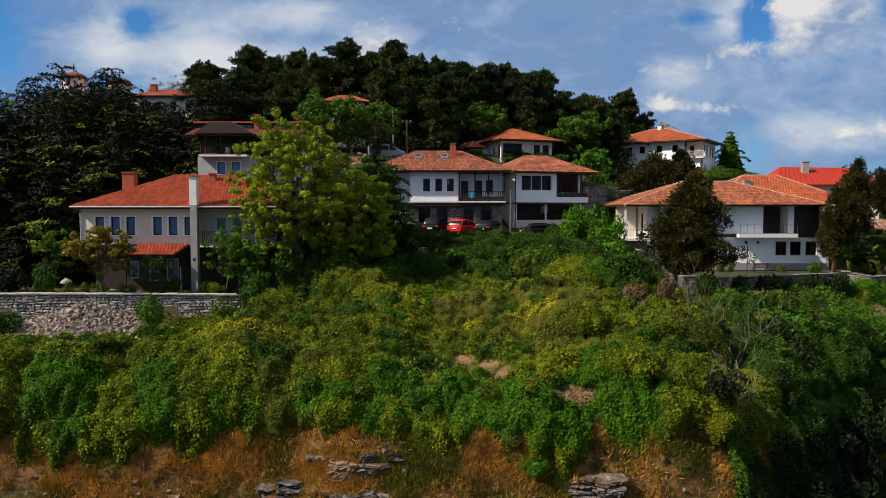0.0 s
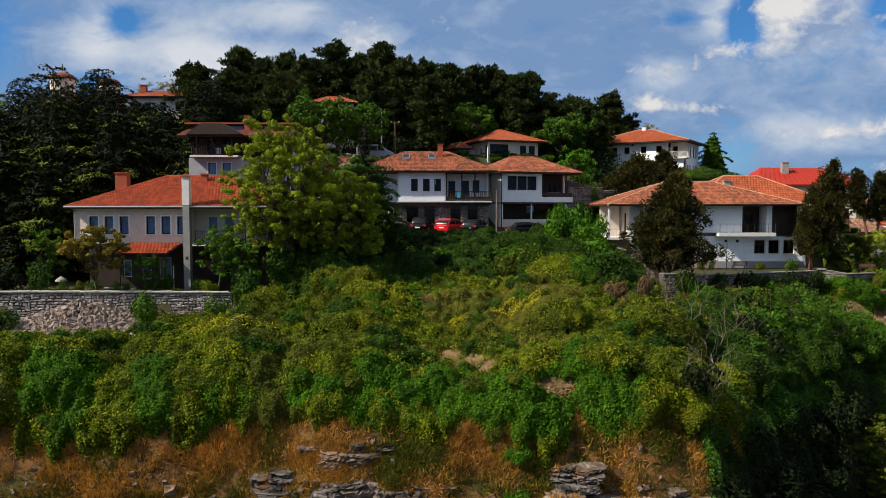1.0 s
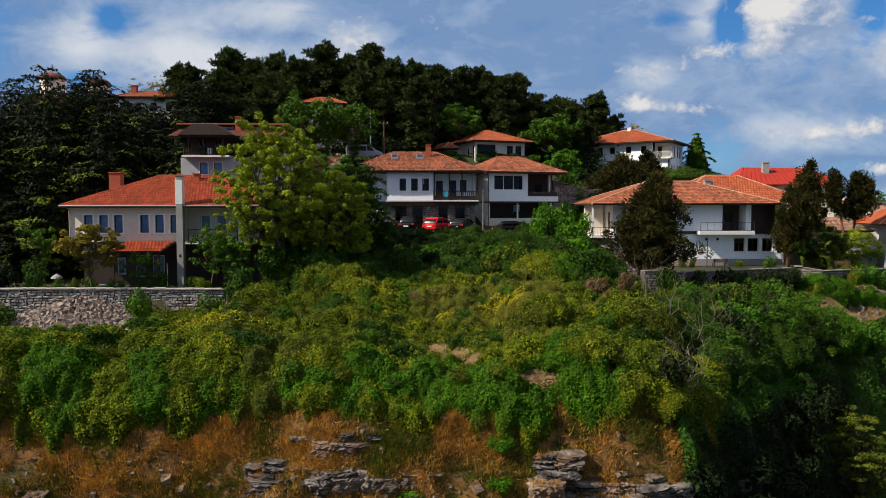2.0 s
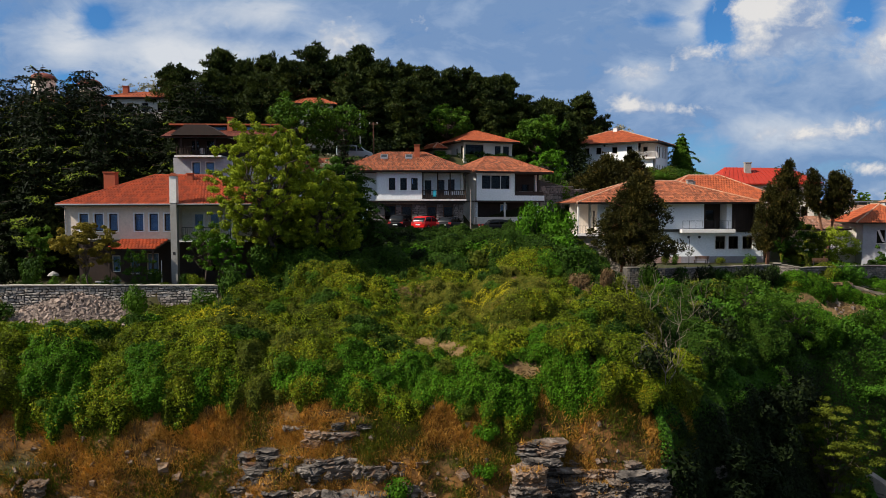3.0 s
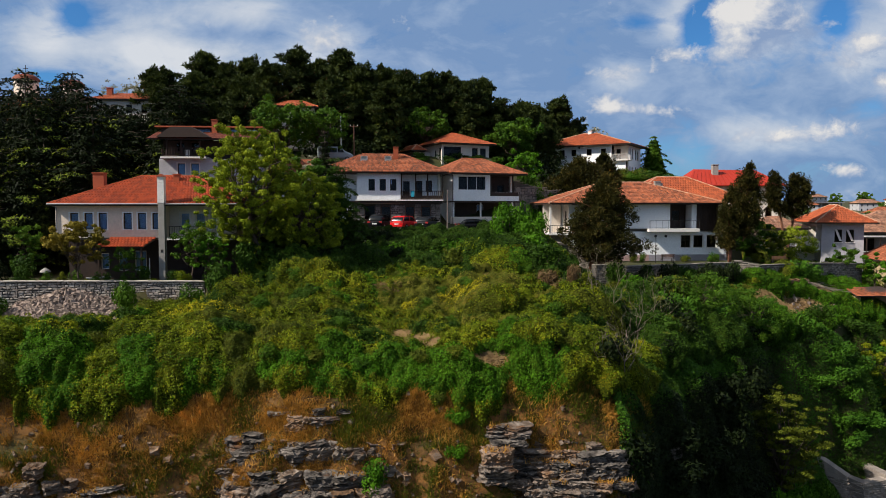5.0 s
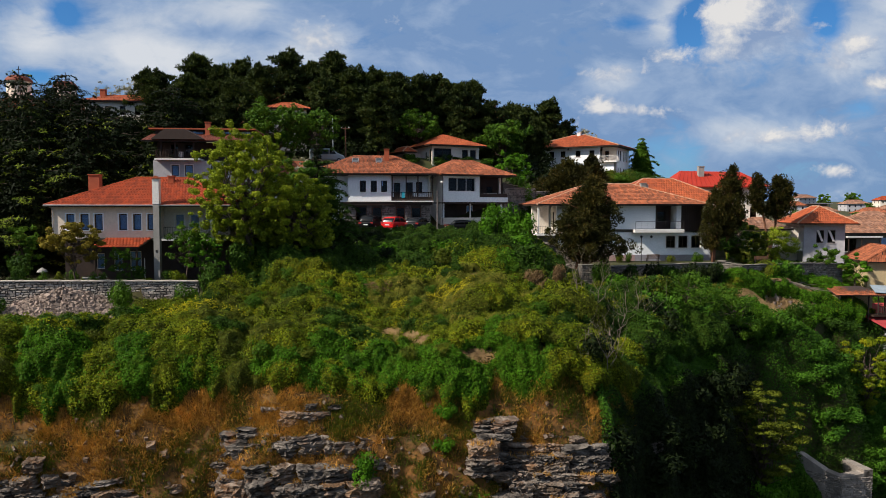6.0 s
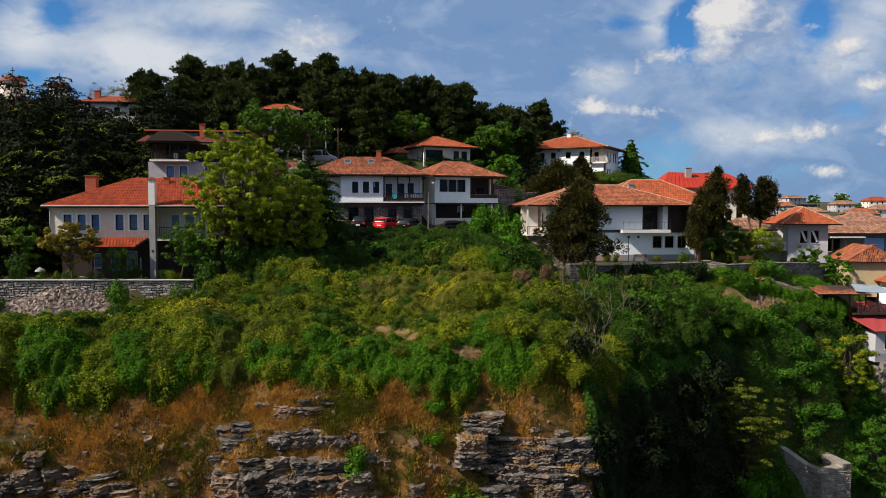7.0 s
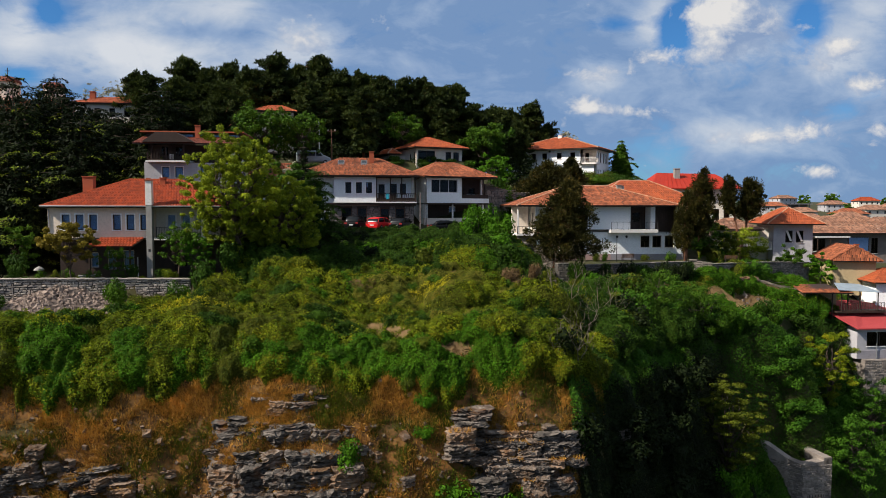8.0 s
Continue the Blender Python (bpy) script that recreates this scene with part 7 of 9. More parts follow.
broad_tree(pose(43.5, 139, 25.5), "thin pale tree in young leaf on the hill", 11.5, 2.6, 0.15, L_BLOSSOM, 1400, 0.3, 33, low=0.4)

for x, z, i in ((-51.0, 33.0, 0), (-47.5, 33.5, 1), (-44.6, 34.0, 2)):
    broad_tree(pose(x, 130, z), "thin pale tree in young leaf on the hilltop", 10.8, 2.6, 0.14, L_BLOSSOM, 900, 0.3, 340 + i, 12, group="pale hilltop trees", low=0.45)

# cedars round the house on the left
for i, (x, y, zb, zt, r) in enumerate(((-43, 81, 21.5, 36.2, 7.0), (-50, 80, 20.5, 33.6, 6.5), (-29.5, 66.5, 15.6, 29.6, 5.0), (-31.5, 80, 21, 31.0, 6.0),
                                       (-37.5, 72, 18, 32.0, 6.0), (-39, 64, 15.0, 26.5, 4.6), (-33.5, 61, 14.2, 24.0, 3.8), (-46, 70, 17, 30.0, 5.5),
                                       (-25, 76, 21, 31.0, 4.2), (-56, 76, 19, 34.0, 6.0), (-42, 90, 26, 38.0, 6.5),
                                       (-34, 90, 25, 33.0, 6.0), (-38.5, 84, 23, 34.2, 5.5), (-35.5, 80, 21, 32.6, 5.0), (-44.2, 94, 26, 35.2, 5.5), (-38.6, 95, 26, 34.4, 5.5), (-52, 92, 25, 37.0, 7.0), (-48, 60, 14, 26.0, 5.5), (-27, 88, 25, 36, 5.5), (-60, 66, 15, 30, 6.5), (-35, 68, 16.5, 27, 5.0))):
    cedar(pose(x, y, zb), "dark spreading cedar with drooping sunlit boughs", zt - zb, r, L_CEDAR, 19000 if y < 75 else 13000, 0.46, 40 + i, "cedars on the hillside", layers=12, sun_tips=L_SUNTIP if y < 82 else None)

# black pines along the hilltop
PINES = [pine(pose(-30, 112, 31), "tall black pine with a dark crown", 14.5, 5.2, 13000, 0.42, 60, "pines on the hilltop"),
         pine(pose(-15, 112, 31), "tall black pine with a dark crown", 15.5, 5.4, 13000, 0.42, 61, "pines on the hilltop"),
         pine(pose(-7.8, 111, 30.8), "tall black pine with a dark crown", 15.2, 4.9, 13000, 0.42, 62, "pines on the hilltop")]


def plant_pines():
    rng = random.Random(9)
    spots = ((-38, 112, 13.0), (-34.5, 106, 13.0), (-26, 110, 14.0), (-23.5, 116, 15.0), (-19, 108, 14.2), (-11.5, 116, 15.2), (-4, 108, 14.6), (-1, 115, 15.0), (3, 112, 14.2),
             (6.8, 116, 14.2), (10.5, 118, 14.2), (13.5, 114, 12.6), (16.5, 118, 13.8), (19.5, 116, 12.6), (23, 120, 13.0), (25.5, 124, 13.4), (29.5, 131, 12.0), (29.0, 121, 10.5), (36.0, 142, 16.0), (40.5, 145, 11.5), (31.5, 143, 14.5),
             (-29, 103, 12.5), (-21.5, 99, 12.0), (-9, 103, 12.6), (0, 101.5, 12.0), (22, 128, 11.5), (12, 128, 13), (2, 128, 14.5), (-8, 128, 15), (-18, 128, 15), (-28, 126, 13.5))
    for i, (x, y, hh) in enumerate(spots):
        src = PINES[i % 3]
        k = hh / (14.5, 15.5, 15.2)[i % 3]
        c = copy_thing(src, pose(x, y, gz(x, y) - 0.3, 0, 0, rng.uniform(0, 360)) @ Matrix.Diagonal((k * rng.uniform(0.9, 1.1), k * rng.uniform(0.9, 1.1), k, 1)))


plant_pines()


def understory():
    """Undergrowth added to close the wood beneath the pines and cedars, near-black in place of shade."""
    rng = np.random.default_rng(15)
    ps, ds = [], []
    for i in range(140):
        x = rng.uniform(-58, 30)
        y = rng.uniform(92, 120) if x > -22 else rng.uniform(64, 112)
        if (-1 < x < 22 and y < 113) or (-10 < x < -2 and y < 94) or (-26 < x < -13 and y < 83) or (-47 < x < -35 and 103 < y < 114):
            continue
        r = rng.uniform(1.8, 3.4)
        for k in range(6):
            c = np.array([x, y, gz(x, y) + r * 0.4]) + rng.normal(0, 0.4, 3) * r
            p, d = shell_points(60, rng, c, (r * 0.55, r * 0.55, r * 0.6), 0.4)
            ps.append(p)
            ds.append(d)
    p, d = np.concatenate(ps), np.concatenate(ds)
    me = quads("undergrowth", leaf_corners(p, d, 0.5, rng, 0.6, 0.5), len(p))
    tagged(part("undergrowth", me, L_CEDAR), "near-black undergrowth standing in for shade beneath pines and cedars", "vegetation", kind="stuff")


understory()

# junipers by the white villa
juniper(pose(21.2, 64.2, 13.2), "broad dark olive juniper with ragged boughs beside the villa", [[(1.4, 0.8, 1.5), (2.2, 1.6, 3.9), (4.4, 0.7, 3.2), (6.0, 1.0, 2.7), (7.6, 1.5, 2.1), (8.8, 1.6, 1.2), (9.8, 1.7, 0.3)]], 46000, 0.2, 80, trunk=0.28, upswept=0.25, tuft=0.5)
juniper(pose(40.0, 72.4, 12.9), "tall dark juniper with two ragged tops beside the villa", [[(2.2, -0.2, 0.8), (3.6, -0.3, 1.35), (6.5, -0.1, 1.35), (9.2, 0.3, 0.3)], [(3.6, 1.6, 0.9), (6.0, 2.0, 1.5), (8.6, 2.0, 1.6), (10.4, 1.9, 1.2), (11.8, 2.3, 0.25)]], 26000, 0.2, 81, trunk=0.2)
juniper(pose(52.3, 81.6, 11.6), "dark juniper with two ragged crowns on a bare stem", [[(7.6, -0.9, 0.7), (9.2, -2.0, 1.15), (11.2, -1.9, 1.0), (12.6, -2.1, 0.3)], [(7.2, 0.5, 0.9), (8.8, 1.3, 1.7), (10.8, 1.5, 1.75), (12.3, 1.0, 0.7)]], 17000, 0.24, 83, trunk=0.2)
juniper(pose(26.2, 91, 18.0), "olive green juniper below the villa on the hill", [[(0.6, -0.4, 3.2), (2.6, -0.2, 4.4), (5.2, 0.2, 3.8), (7.0, 0.6, 2.4), (8.6, 0.9, 0.4)]], 24000, 0.3, 85, trunk=0.25, upswept=0.5, tuft=0.6)
juniper(pose(30.4, 94, 18.4), "olive green juniper below the villa on the hill", [[(0.6, 0, 2.6), (2.6, 0, 3.4), (5.0, 0.2, 3.0), (7.2, 0.7, 1.9), (9.0, 1.0, 0.3)]], 18000, 0.3, 86, trunk=0.25, upswept=0.5, tuft=0.6)

# garden of the pink house
broad_tree(pose(-24.4, 50.2, 13.5), "small fruit tree with yellowish leaves in the garden", 5.4, 2.3, 0.09, L_GARDEN, 11000, 0.16, 90, 26, low=0.34, clump=0.13)
broad_tree(pose(-21.0, 51.0, 13.5), "low leafy shrub tree in front of the porch", 3.2, 1.5, 0.06, L_GREEN, 1900, 0.14, 91, 14, low=0.2)
broad_tree(pose(-15.6, 51.9, 13.5), "green leafy tree in front of the loggia", 5.6, 2.0, 0.09, L_GREEN, 3800, 0.17, 92, 18, low=0.2)
broad_tree(pose(-14.0, 50.6, 13.5), "green leafy tree in front of the loggia", 4.6, 1.6, 0.08, L_VINE, 2600, 0.17, 93, 14, low=0.15)
broad_tree(pose(-32.0, 57.5, 13.4), "dark leafy tree beside the pink house", 5.4, 2.0, 0.1, L_GREEN, 3600, 0.18, 94, 14, low=0.1)

# bare trees in the gully
for i, (x, y, hh, sp, tw) in enumerate(((16.5, 39.4, 4.6, 1.7, 80), (17.6, 41.4, 5.0, 1.9, 70), (15.0, 39.6, 3.6, 1.5, 60))):
    bare_tree(pose(x, y, gz(x, y) - 0.3), "bleached dead tree with bare forked branches", hh, sp, 95 + i, twigs=tw // 2, thick=0.06)
for i, (x, y, hh, sp) in enumerate(((16.6, 47.6, 5.4, 1.7), (18.4, 48.4, 6.2, 1.9), (20.6, 48.4, 5.2, 2.0), (23.4, 51.4, 5.0, 2.0))):
    bare_tree(pose(x, y, gz(x, y)), "leafless grey thicket of thin stems at the gully", hh, sp, 200 + i, twigs=30, thick=0.045)

# ---- garden and terrace walls ----
def rough_wall(name, pts, thick, rng_seed, label, material=None, w=0.34, h=0.2, foot=0.6):
    """A rubble wall through points (x, y, top): core, faced stones and a coping of flat stones."""
    rng = np.random.default_rng(rng_seed)
    holder = thing(name, Matrix.Identity(4), label, "wall", kind="structure")
    for (x0, y0, t0), (x1, y1, t1) in zip(pts, pts[1:]):
        d = Vector((x1 - x0, y1 - y0, 0)).normalized()
        n = Vector((-d.y, d.x, 0)) * thick
        b = min(gz(x0, y0 - 0.6), gz(x1, y1 - 0.6), gz((x0 + x1) / 2, (y0 + y1) / 2 - 0.6)) - foot
        v = [(x0, y0, b), (x1, y1, b), (x1 + n.x, y1 + n.y, b), (x0 + n.x, y0 + n.y, b), (x0, y0, t0), (x1, y1, t1), (x1 + n.x, y1 + n.y, t1), (x0 + n.x, y0 + n.y, t0)]
        part("core", Geo().add(v, [(3, 2, 1, 0), (4, 5, 6, 7), (0, 1, 5, 4), (1, 2, 6, 5), (2, 3, 7, 6), (3, 0, 4, 7)]), M_MORTAR, holder)
        stone_face(holder, (x0, y0), (x1, y1), b + 0.2, (t0 + t1) / 2 - 0.02, rng, material or M_STONE, w, h, 0.07, "stone_facing")
        L = (Vector((x1, y1, 0)) - Vector((x0, y0, 0))).length
        u = 0.0
        while u < L - 0.1:
            ww = min(rng.uniform(0.5, 0.9), L - u)
            f = u / L
            z = t0 + (t1 - t0) * f
            m = Matrix.Translation((x0 + d.x * u, y0 + d.y * u, z)) @ Matrix(((d.x, -d.y, 0, 0), (d.y, d.x, 0, 0), (0, 0, 1, 0), (0, 0, 0, 1)))
            g = Geo().box(0.01, ww - 0.01, -0.1 - rng.uniform(0, .03), thick + 0.05, 0.004, 0.07 + rng.uniform(0, .03), m)
            part("coping_stone", g, material or M_STONE, holder)
            u += ww
    return holder


rough_wall("garden_wall", [(-46, 46.5, 14.1), (-28, 48.3, 14.1), (-22, 48.9, 14.0), (-14.3, 49.67, 13.85)], 0.45, 1, "long grey rubble stone garden wall", M_WALLSTONE, w=0.3, h=0.19)
rough_wall("terrace_wall", [(22.6, 62.6, 13.7), (31, 66.3, 13.6), (39.4, 70.0, 13.5)], 0.45, 2, "dry stone terrace wall in shade below the villa")
rough_wall("terrace_wall", [(39.4, 70.0, 13.7), (41.6, 68.6, 13.3)], 0.5, 3, "sunlit broken stone wall at the terrace corner")
rough_wall("terrace_wall", [(41.6, 68.6, 13.3), (50, 72.0, 13.2), (58, 74.8, 12.9)], 0.45, 4, "dry stone terrace wall in shade below the villa")
rough_wall("terrace_wall", [(17.2, 72.6, 16.4), (18.6, 69.2, 15.9), (21.2, 64.6, 15.2)], 0.5, 5, "sunlit pale stone wall below the corner terrace")
rough_wall("gate_pillar", [(20.9, 61.7, 14.0), (22.3, 61.9, 14.0)], 0.8, 6, "squat stone pillar at the end of the terrace")
rough_wall("retaining_wall", [(16.6, 84.5, 23.2), (21.5, 87.0, 22.0), (27, 92, 22.5)], 0.5, 7, "stone retaining wall on the hillside", w=0.6, h=0.4)
rough_wall("parking_edge", [(-8, 68.6, 17.35), (2, 68.2, 17.35), (8, 69.2, 17.3)], 0.5, 8, "low rubble edge of the parking place", w=0.45, h=0.25)


def rubble(name, label, spots, rng_seed, size, material):
    """A heap of loose angular stones, one joined mesh."""
    rng = np.random.default_rng(rng_seed)
    g = Geo()
    for x, y, z in spots:
        s = size * rng.uniform(0.5, 1.5)
        m = Matrix.Translation((x, y, z)) @ Euler(rng.uniform(0, 6.28, 3)).to_matrix().to_4x4()
        k = rng.uniform(0.6, 1.2, 3) * s
        v = []
        for cx in (-1, 1):
            for cy in (-1, 1):
                for cz in (-1, 1):
                    v.append((cx * k[0] * rng.uniform(.7, 1.1) / 2, cy * k[1] * rng.uniform(.7, 1.1) / 2, cz * k[2] * rng.uniform(.5, .9) / 2))
        g.add(v, [(0, 1, 3, 2), (4, 6, 7, 5), (0, 4, 5, 1), (2, 3, 7, 6), (0, 2, 6, 4), (1, 5, 7, 3)], m)
    return tagged(part(name, g, material), label, "stones", kind="stuff")


def heaps():
    rng = np.random.default_rng(3)
    pts = []
    for i in range(2400):
        x = rng.uniform(-28.0, -19.0)
        u = rng.uniform(0, 1)
        y = float(garden_line(x)) - 0.15 - 4.0 * u
        z = gz(x, y) + 0.1 + 1.75 * max(0, 1 - u * 1.0) * (0.25 + 0.75 * math.exp(-((x + 24.2) / 2.9) ** 2)) * rng.uniform(0.8, 1)
        pts.append((x, y, z))
    rubble("fallen_stones", "heap of fallen stones below the garden wall", pts, 31, 0.25, M_RUBBLE)
    pts = []
    for i in range(420):
        x, u = rng.uniform(-19.0, -14.6), rng.uniform(0, 1)
        y = float(garden_line(x)) - 0.1 - 1.8 * u
        pts.append((x, y, gz(x, y) + 0.08 + 0.7 * (1 - u)))
    rubble("fallen_stones", "low heap of stones and broken sticks at the wall", pts, 36, 0.24, M_RUBBLE)
    pts = [(rng.normal(-6.1, 1.5), rng.normal(62.7, 0.5), 0) for i in range(90)]
    rubble("fallen_stones", "pale stone heap under the trees", [(x, y, gz(x, y) + 0.15) for x, y, _ in pts], 32, 0.35, M_STONE)
    pts = [(rng.uniform(-2, 7), rng.normal(67.6, 0.4), 0) for i in range(160)]
    rubble("fallen_stones", "rubble along the edge of the parking place", [(x, y, gz(x, y) + 0.12) for x, y, _ in pts], 33, 0.35, M_STONE)
    pts = [(rng.uniform(-42, 17), 0, 0) for i in range(1500)]
    pts = [(x, float(brow(x)) + rng.normal(-1.6, 1.5), 0) for x, _, _ in pts]
    rubble("scree", "small loose stones on the cliff ledges", [(x, y, gz(x, y) + 0.05) for x, y, _ in pts], 34, 0.24, M_ROCK)
    pts = [(rng.uniform(-40, 6), rng.normal(-2.6, 1.5)) for i in range(420)]
    rubble("scree", "broken stones lodged in the earth of the cliff", [(x, float(brow(x)) + d, gz(x, float(brow(x)) + d) + 0.02) for x, d in pts], 37, 0.5, M_ROCK)
    pts = [(rng.normal(45.5, 2.5), rng.normal(67.8, 0.8), 0) for i in range(30)]
    rubble("fallen_stones", "weathered stones on the grassy bank", [(x, y, gz(x, y) + 0.1) for x, y, _ in pts], 35, 0.34, M_RUBBLE)


heaps()


# ---- the cliff ----
def block_mesh(seed, nx=12, ny=4, nz=9):
    """A block of limestone, unit sized: flat bedded, with chipped edges and thin layers standing proud."""
    rng = np.random.default_rng(seed)
    off = Vector(rng.uniform(0, 50, 3))
    inset = rng.choice([0.0, 0.03, 0.08, 0.15], nz + 1)
    jig = rng.normal(0, 0.035, (4096, 3))
    skew = rng.uniform(-0.16, 0.16, 2)
    g = Geo()

    def bend(p):
        q = Vector(p)
        n = noise.noise_vector(q * 1.8 + off) * 0.09 + noise.noise_vector(q * 6.0 + off) * 0.07
        k = 1 - inset[int(round((p[2] + 0.5) * nz))]
        corner = 1 - 0.22 * max(0, (abs(p[0]) + abs(p[1])) * 2 - 1.45)
        return Vector((p[0] * k * corner + skew[0] * p[2], p[1] * k * corner, p[2] + skew[1] * p[0] * 0.6)) + Vector((n.x, n.y, n.z * 0.7)) + Vector(jig[int(abs(p[0] * 977 + p[1] * 613 + p[2] * 331) * 7) % 4096])

    def face(fn, a, b):
        v = [bend(fn(i / a - 0.5, j / b - 0.5)) for j in range(b + 1) for i in range(a + 1)]
        g.add(v, [(j * (a + 1) + i, j * (a + 1) + i + 1, (j + 1) * (a + 1) + i + 1, (j + 1) * (a + 1) + i) for j in range(b) for i in range(a)])
    face(lambda u, v: (u, -0.5, v), nx, nz)
    face(lambda u, v: (0.5, u, v), ny, nz)
    face(lambda u, v: (-0.5, -u, v), ny, nz)
    face(lambda u, v: (u, v, 0.5), nx, ny)
    face(lambda u, v: (u, -v, -0.5), nx, ny)
    return mesh_of("stone", g)


BLOCKS = [block_mesh(300 + i) for i in range(14)]


def rock(x, y, z, sx, sy, sz, yaw=0, tilt=0, seed=0, label="grey bedded limestone block in the cliff"):
    ob = part("rock", BLOCKS[seed % 14], M_ROCK)
    ob.matrix_world = pose(x, y, z, tilt, 0, yaw) @ Matrix.Diagonal((sx, sy, sz, 1))
    return tagged(ob, label, "rock", "rocks of the cliff")


def outcrop(label, x0, x1, z0, z1, seed, cover=1.0, bulge=0.6, bed=0.42, dip=0.04, ragged=1.0, fall=0.0):
    """A face of bedded limestone: rows of cracked blocks that stand out of the cliff, ragged at the rim."""
    rng = np.random.default_rng(seed)
    t = thing("rock_outcrop", pose((x0 + x1) / 2, float(brow((x0 + x1) / 2)), z0), label, "rock", "rocks of the cliff")
    inv = t.matrix_world.inverted()
    z, tufts = z0, []
    while z < z1:
        hh = bed * float(rng.choice([0.5, 0.8, 1.3, 1.9])) * rng.uniform(0.85, 1.2)
        x = x0 + rng.uniform(-0.6, 0.3)
        row = rng.uniform(-0.22, 0.22)
        while x < x1:
            w = rng.uniform(0.4, 1.2) + hh * rng.uniform(0.5, 1.8)
            big = rng.uniform() < 0.12
            cx, cz = x + w / 2, z + hh / 2 + dip * (x - x0)
            x += w * rng.uniform(0.88, 1.02)
            high = z1 - z0 - 0.34 * ragged * (z1 - z0) * (0.5 + 0.5 * float(lump(cx, 0, 1.9, seed + 5)))
            e = 1 - max(abs((cx - x0) / (x1 - x0) * 2 - 1) ** 3, (abs(cz - z0) / high) ** 4)
            rim = e + 0.45 * ragged * float(lump(cx, cz * 1.6, 2.0, seed)) + 0.25 * float(lump(cx, cz * 2, 0.8, seed + 1))
            if rim < 0.30 or cz > z1 - fall * (cx - x0) or rng.uniform() > cover:
                continue
            face = float(brow(cx)) + float(np.interp(cz, [-9, -4.7, 2.3, 4.9, 6.0, 7.5], [-6, -3, 0, 1, 2.0, 3.0]))
            out = bulge * min(1, rim * 1.6) + row + 0.35 * float(lump(cx, cz, 1.5, seed + 2)) + rng.uniform(-0.28, 0.28) + (0.15 if big else 0)
            deep = max(1.4, w * 0.7)
            ob = part("stone", BLOCKS[int(rng.integers(0, 14))], M_ROCK, t)
            ob.matrix_basis = inv @ pose(cx, face + 0.55 - out + deep / 2 - 0.4, cz, rng.normal(0, 5), rng.normal(0, 4.0) - math.degrees(dip), rng.normal(0, 16)) @ Matrix.Diagonal((w * 1.15, deep, hh * (1.6 if big else 1.2), 1))
            if rng.uniform() < 0.35:
                tufts.append((cx, face + 0.35 - out, cz + hh * 0.5, w))
        z += hh * 0.93
    # dry grass rooted on the ledges
    ps = [np.stack([rng.uniform(-0.5, 0.5, 120) * w + cx, cy + rng.uniform(-0.1, 0.35, 120), np.full(120, cz)], 1) for cx, cy, cz, w in tufts]
    if ps:
        p = np.concatenate(ps)
        me = quads("ledge_grass", needles(p - np.array(t.location), np.tile(np.array([0, -0.4, 0.9]), (len(p), 1)), 0.32, rng, 0.06, 0.6), len(p))
        part("ledge_grass", me, L_STRAW, t, "rusty dry grass on the ledges")["kind"] = "stuff"
    return t


def cliff():
    rng = random.Random(12)
    outcrop("broad grey outcrop of bedded limestone in the cliff", -9.6, 1.4, 0.4, 6.2, 3, 1.0, 0.6, 0.62, -0.02, 0.7)
    outcrop("pale limestone ledge at the cliff top", -7.4, -1.2, 5.9, 7.5, 8, 0.95, 0.55, 0.5, -0.05)
    outcrop("dark grey outcrop of bedded limestone beside the gully", 6.8, 15.9, 0.7, 5.3, 5, 1.0, 0.9, 0.66, -0.05, 0.55, 0.12)
    outcrop("broken limestone ledges in dry grass", -34.0, -18.0, -1.0, 5.0, 14, 0.7, 0.45, 0.34)
    outcrop("scattered limestone ledges in dry grass", -20.0, -8.5, -3.2, 4.4, 23, 0.6, 0.4, 0.3)
    outcrop("low limestone ledges at the cliff foot", -9.0, 6.8, -4.5, 1.4, 31, 0.7, 0.45, 0.32)
    outcrop("square limestone buttress at the edge of the outcrop", 6.6, 9.2, 3.0, 6.5, 41, 1.0, 1.15, 0.6)
    for i in range(230):
        x = rng.uniform(-36, 17)
        z = rng.uniform(-2.5, 4.6)
        y = float(brow(x))
        while gz(x, y) > z:
            y -= 0.25
        while gz(x, y) < z - 0.3:
            y += 0.2
        k = rng.uniform(0.18, 0.5) if rng.random() < 0.7 else rng.uniform(0.5, 1.0)
        rock(x, y + 0.3, z, k * rng.uniform(1.0, 1.5), k, k * rng.uniform(0.4, 0.8), rng.uniform(-40, 40), rng.uniform(-15, 15), i, "weathered stone lying on the cliff")
    for i, (x, y, z, k) in enumerate(((-20.6, 34.9, 4.2, 0.9), (-19.6, 34.8, 3.2, 0.8), (-24.0, 34.6, 4.0, 1.3), (-23.2, 34.2, 3.2, 0.9), (-18.5, 34.9, 3.4, 0.6),
                                      (-15.0, 36.6, 5.6, 0.6), (20.6, 40.2, 2.4, 0.9), (22.0, 43.5, 2.0, 1.0))):
        rock(x, y, z, k * 1.2, k, k * 0.75, i * 37, 6, i + 1, "pale weathered boulder in dry grass")


cliff()


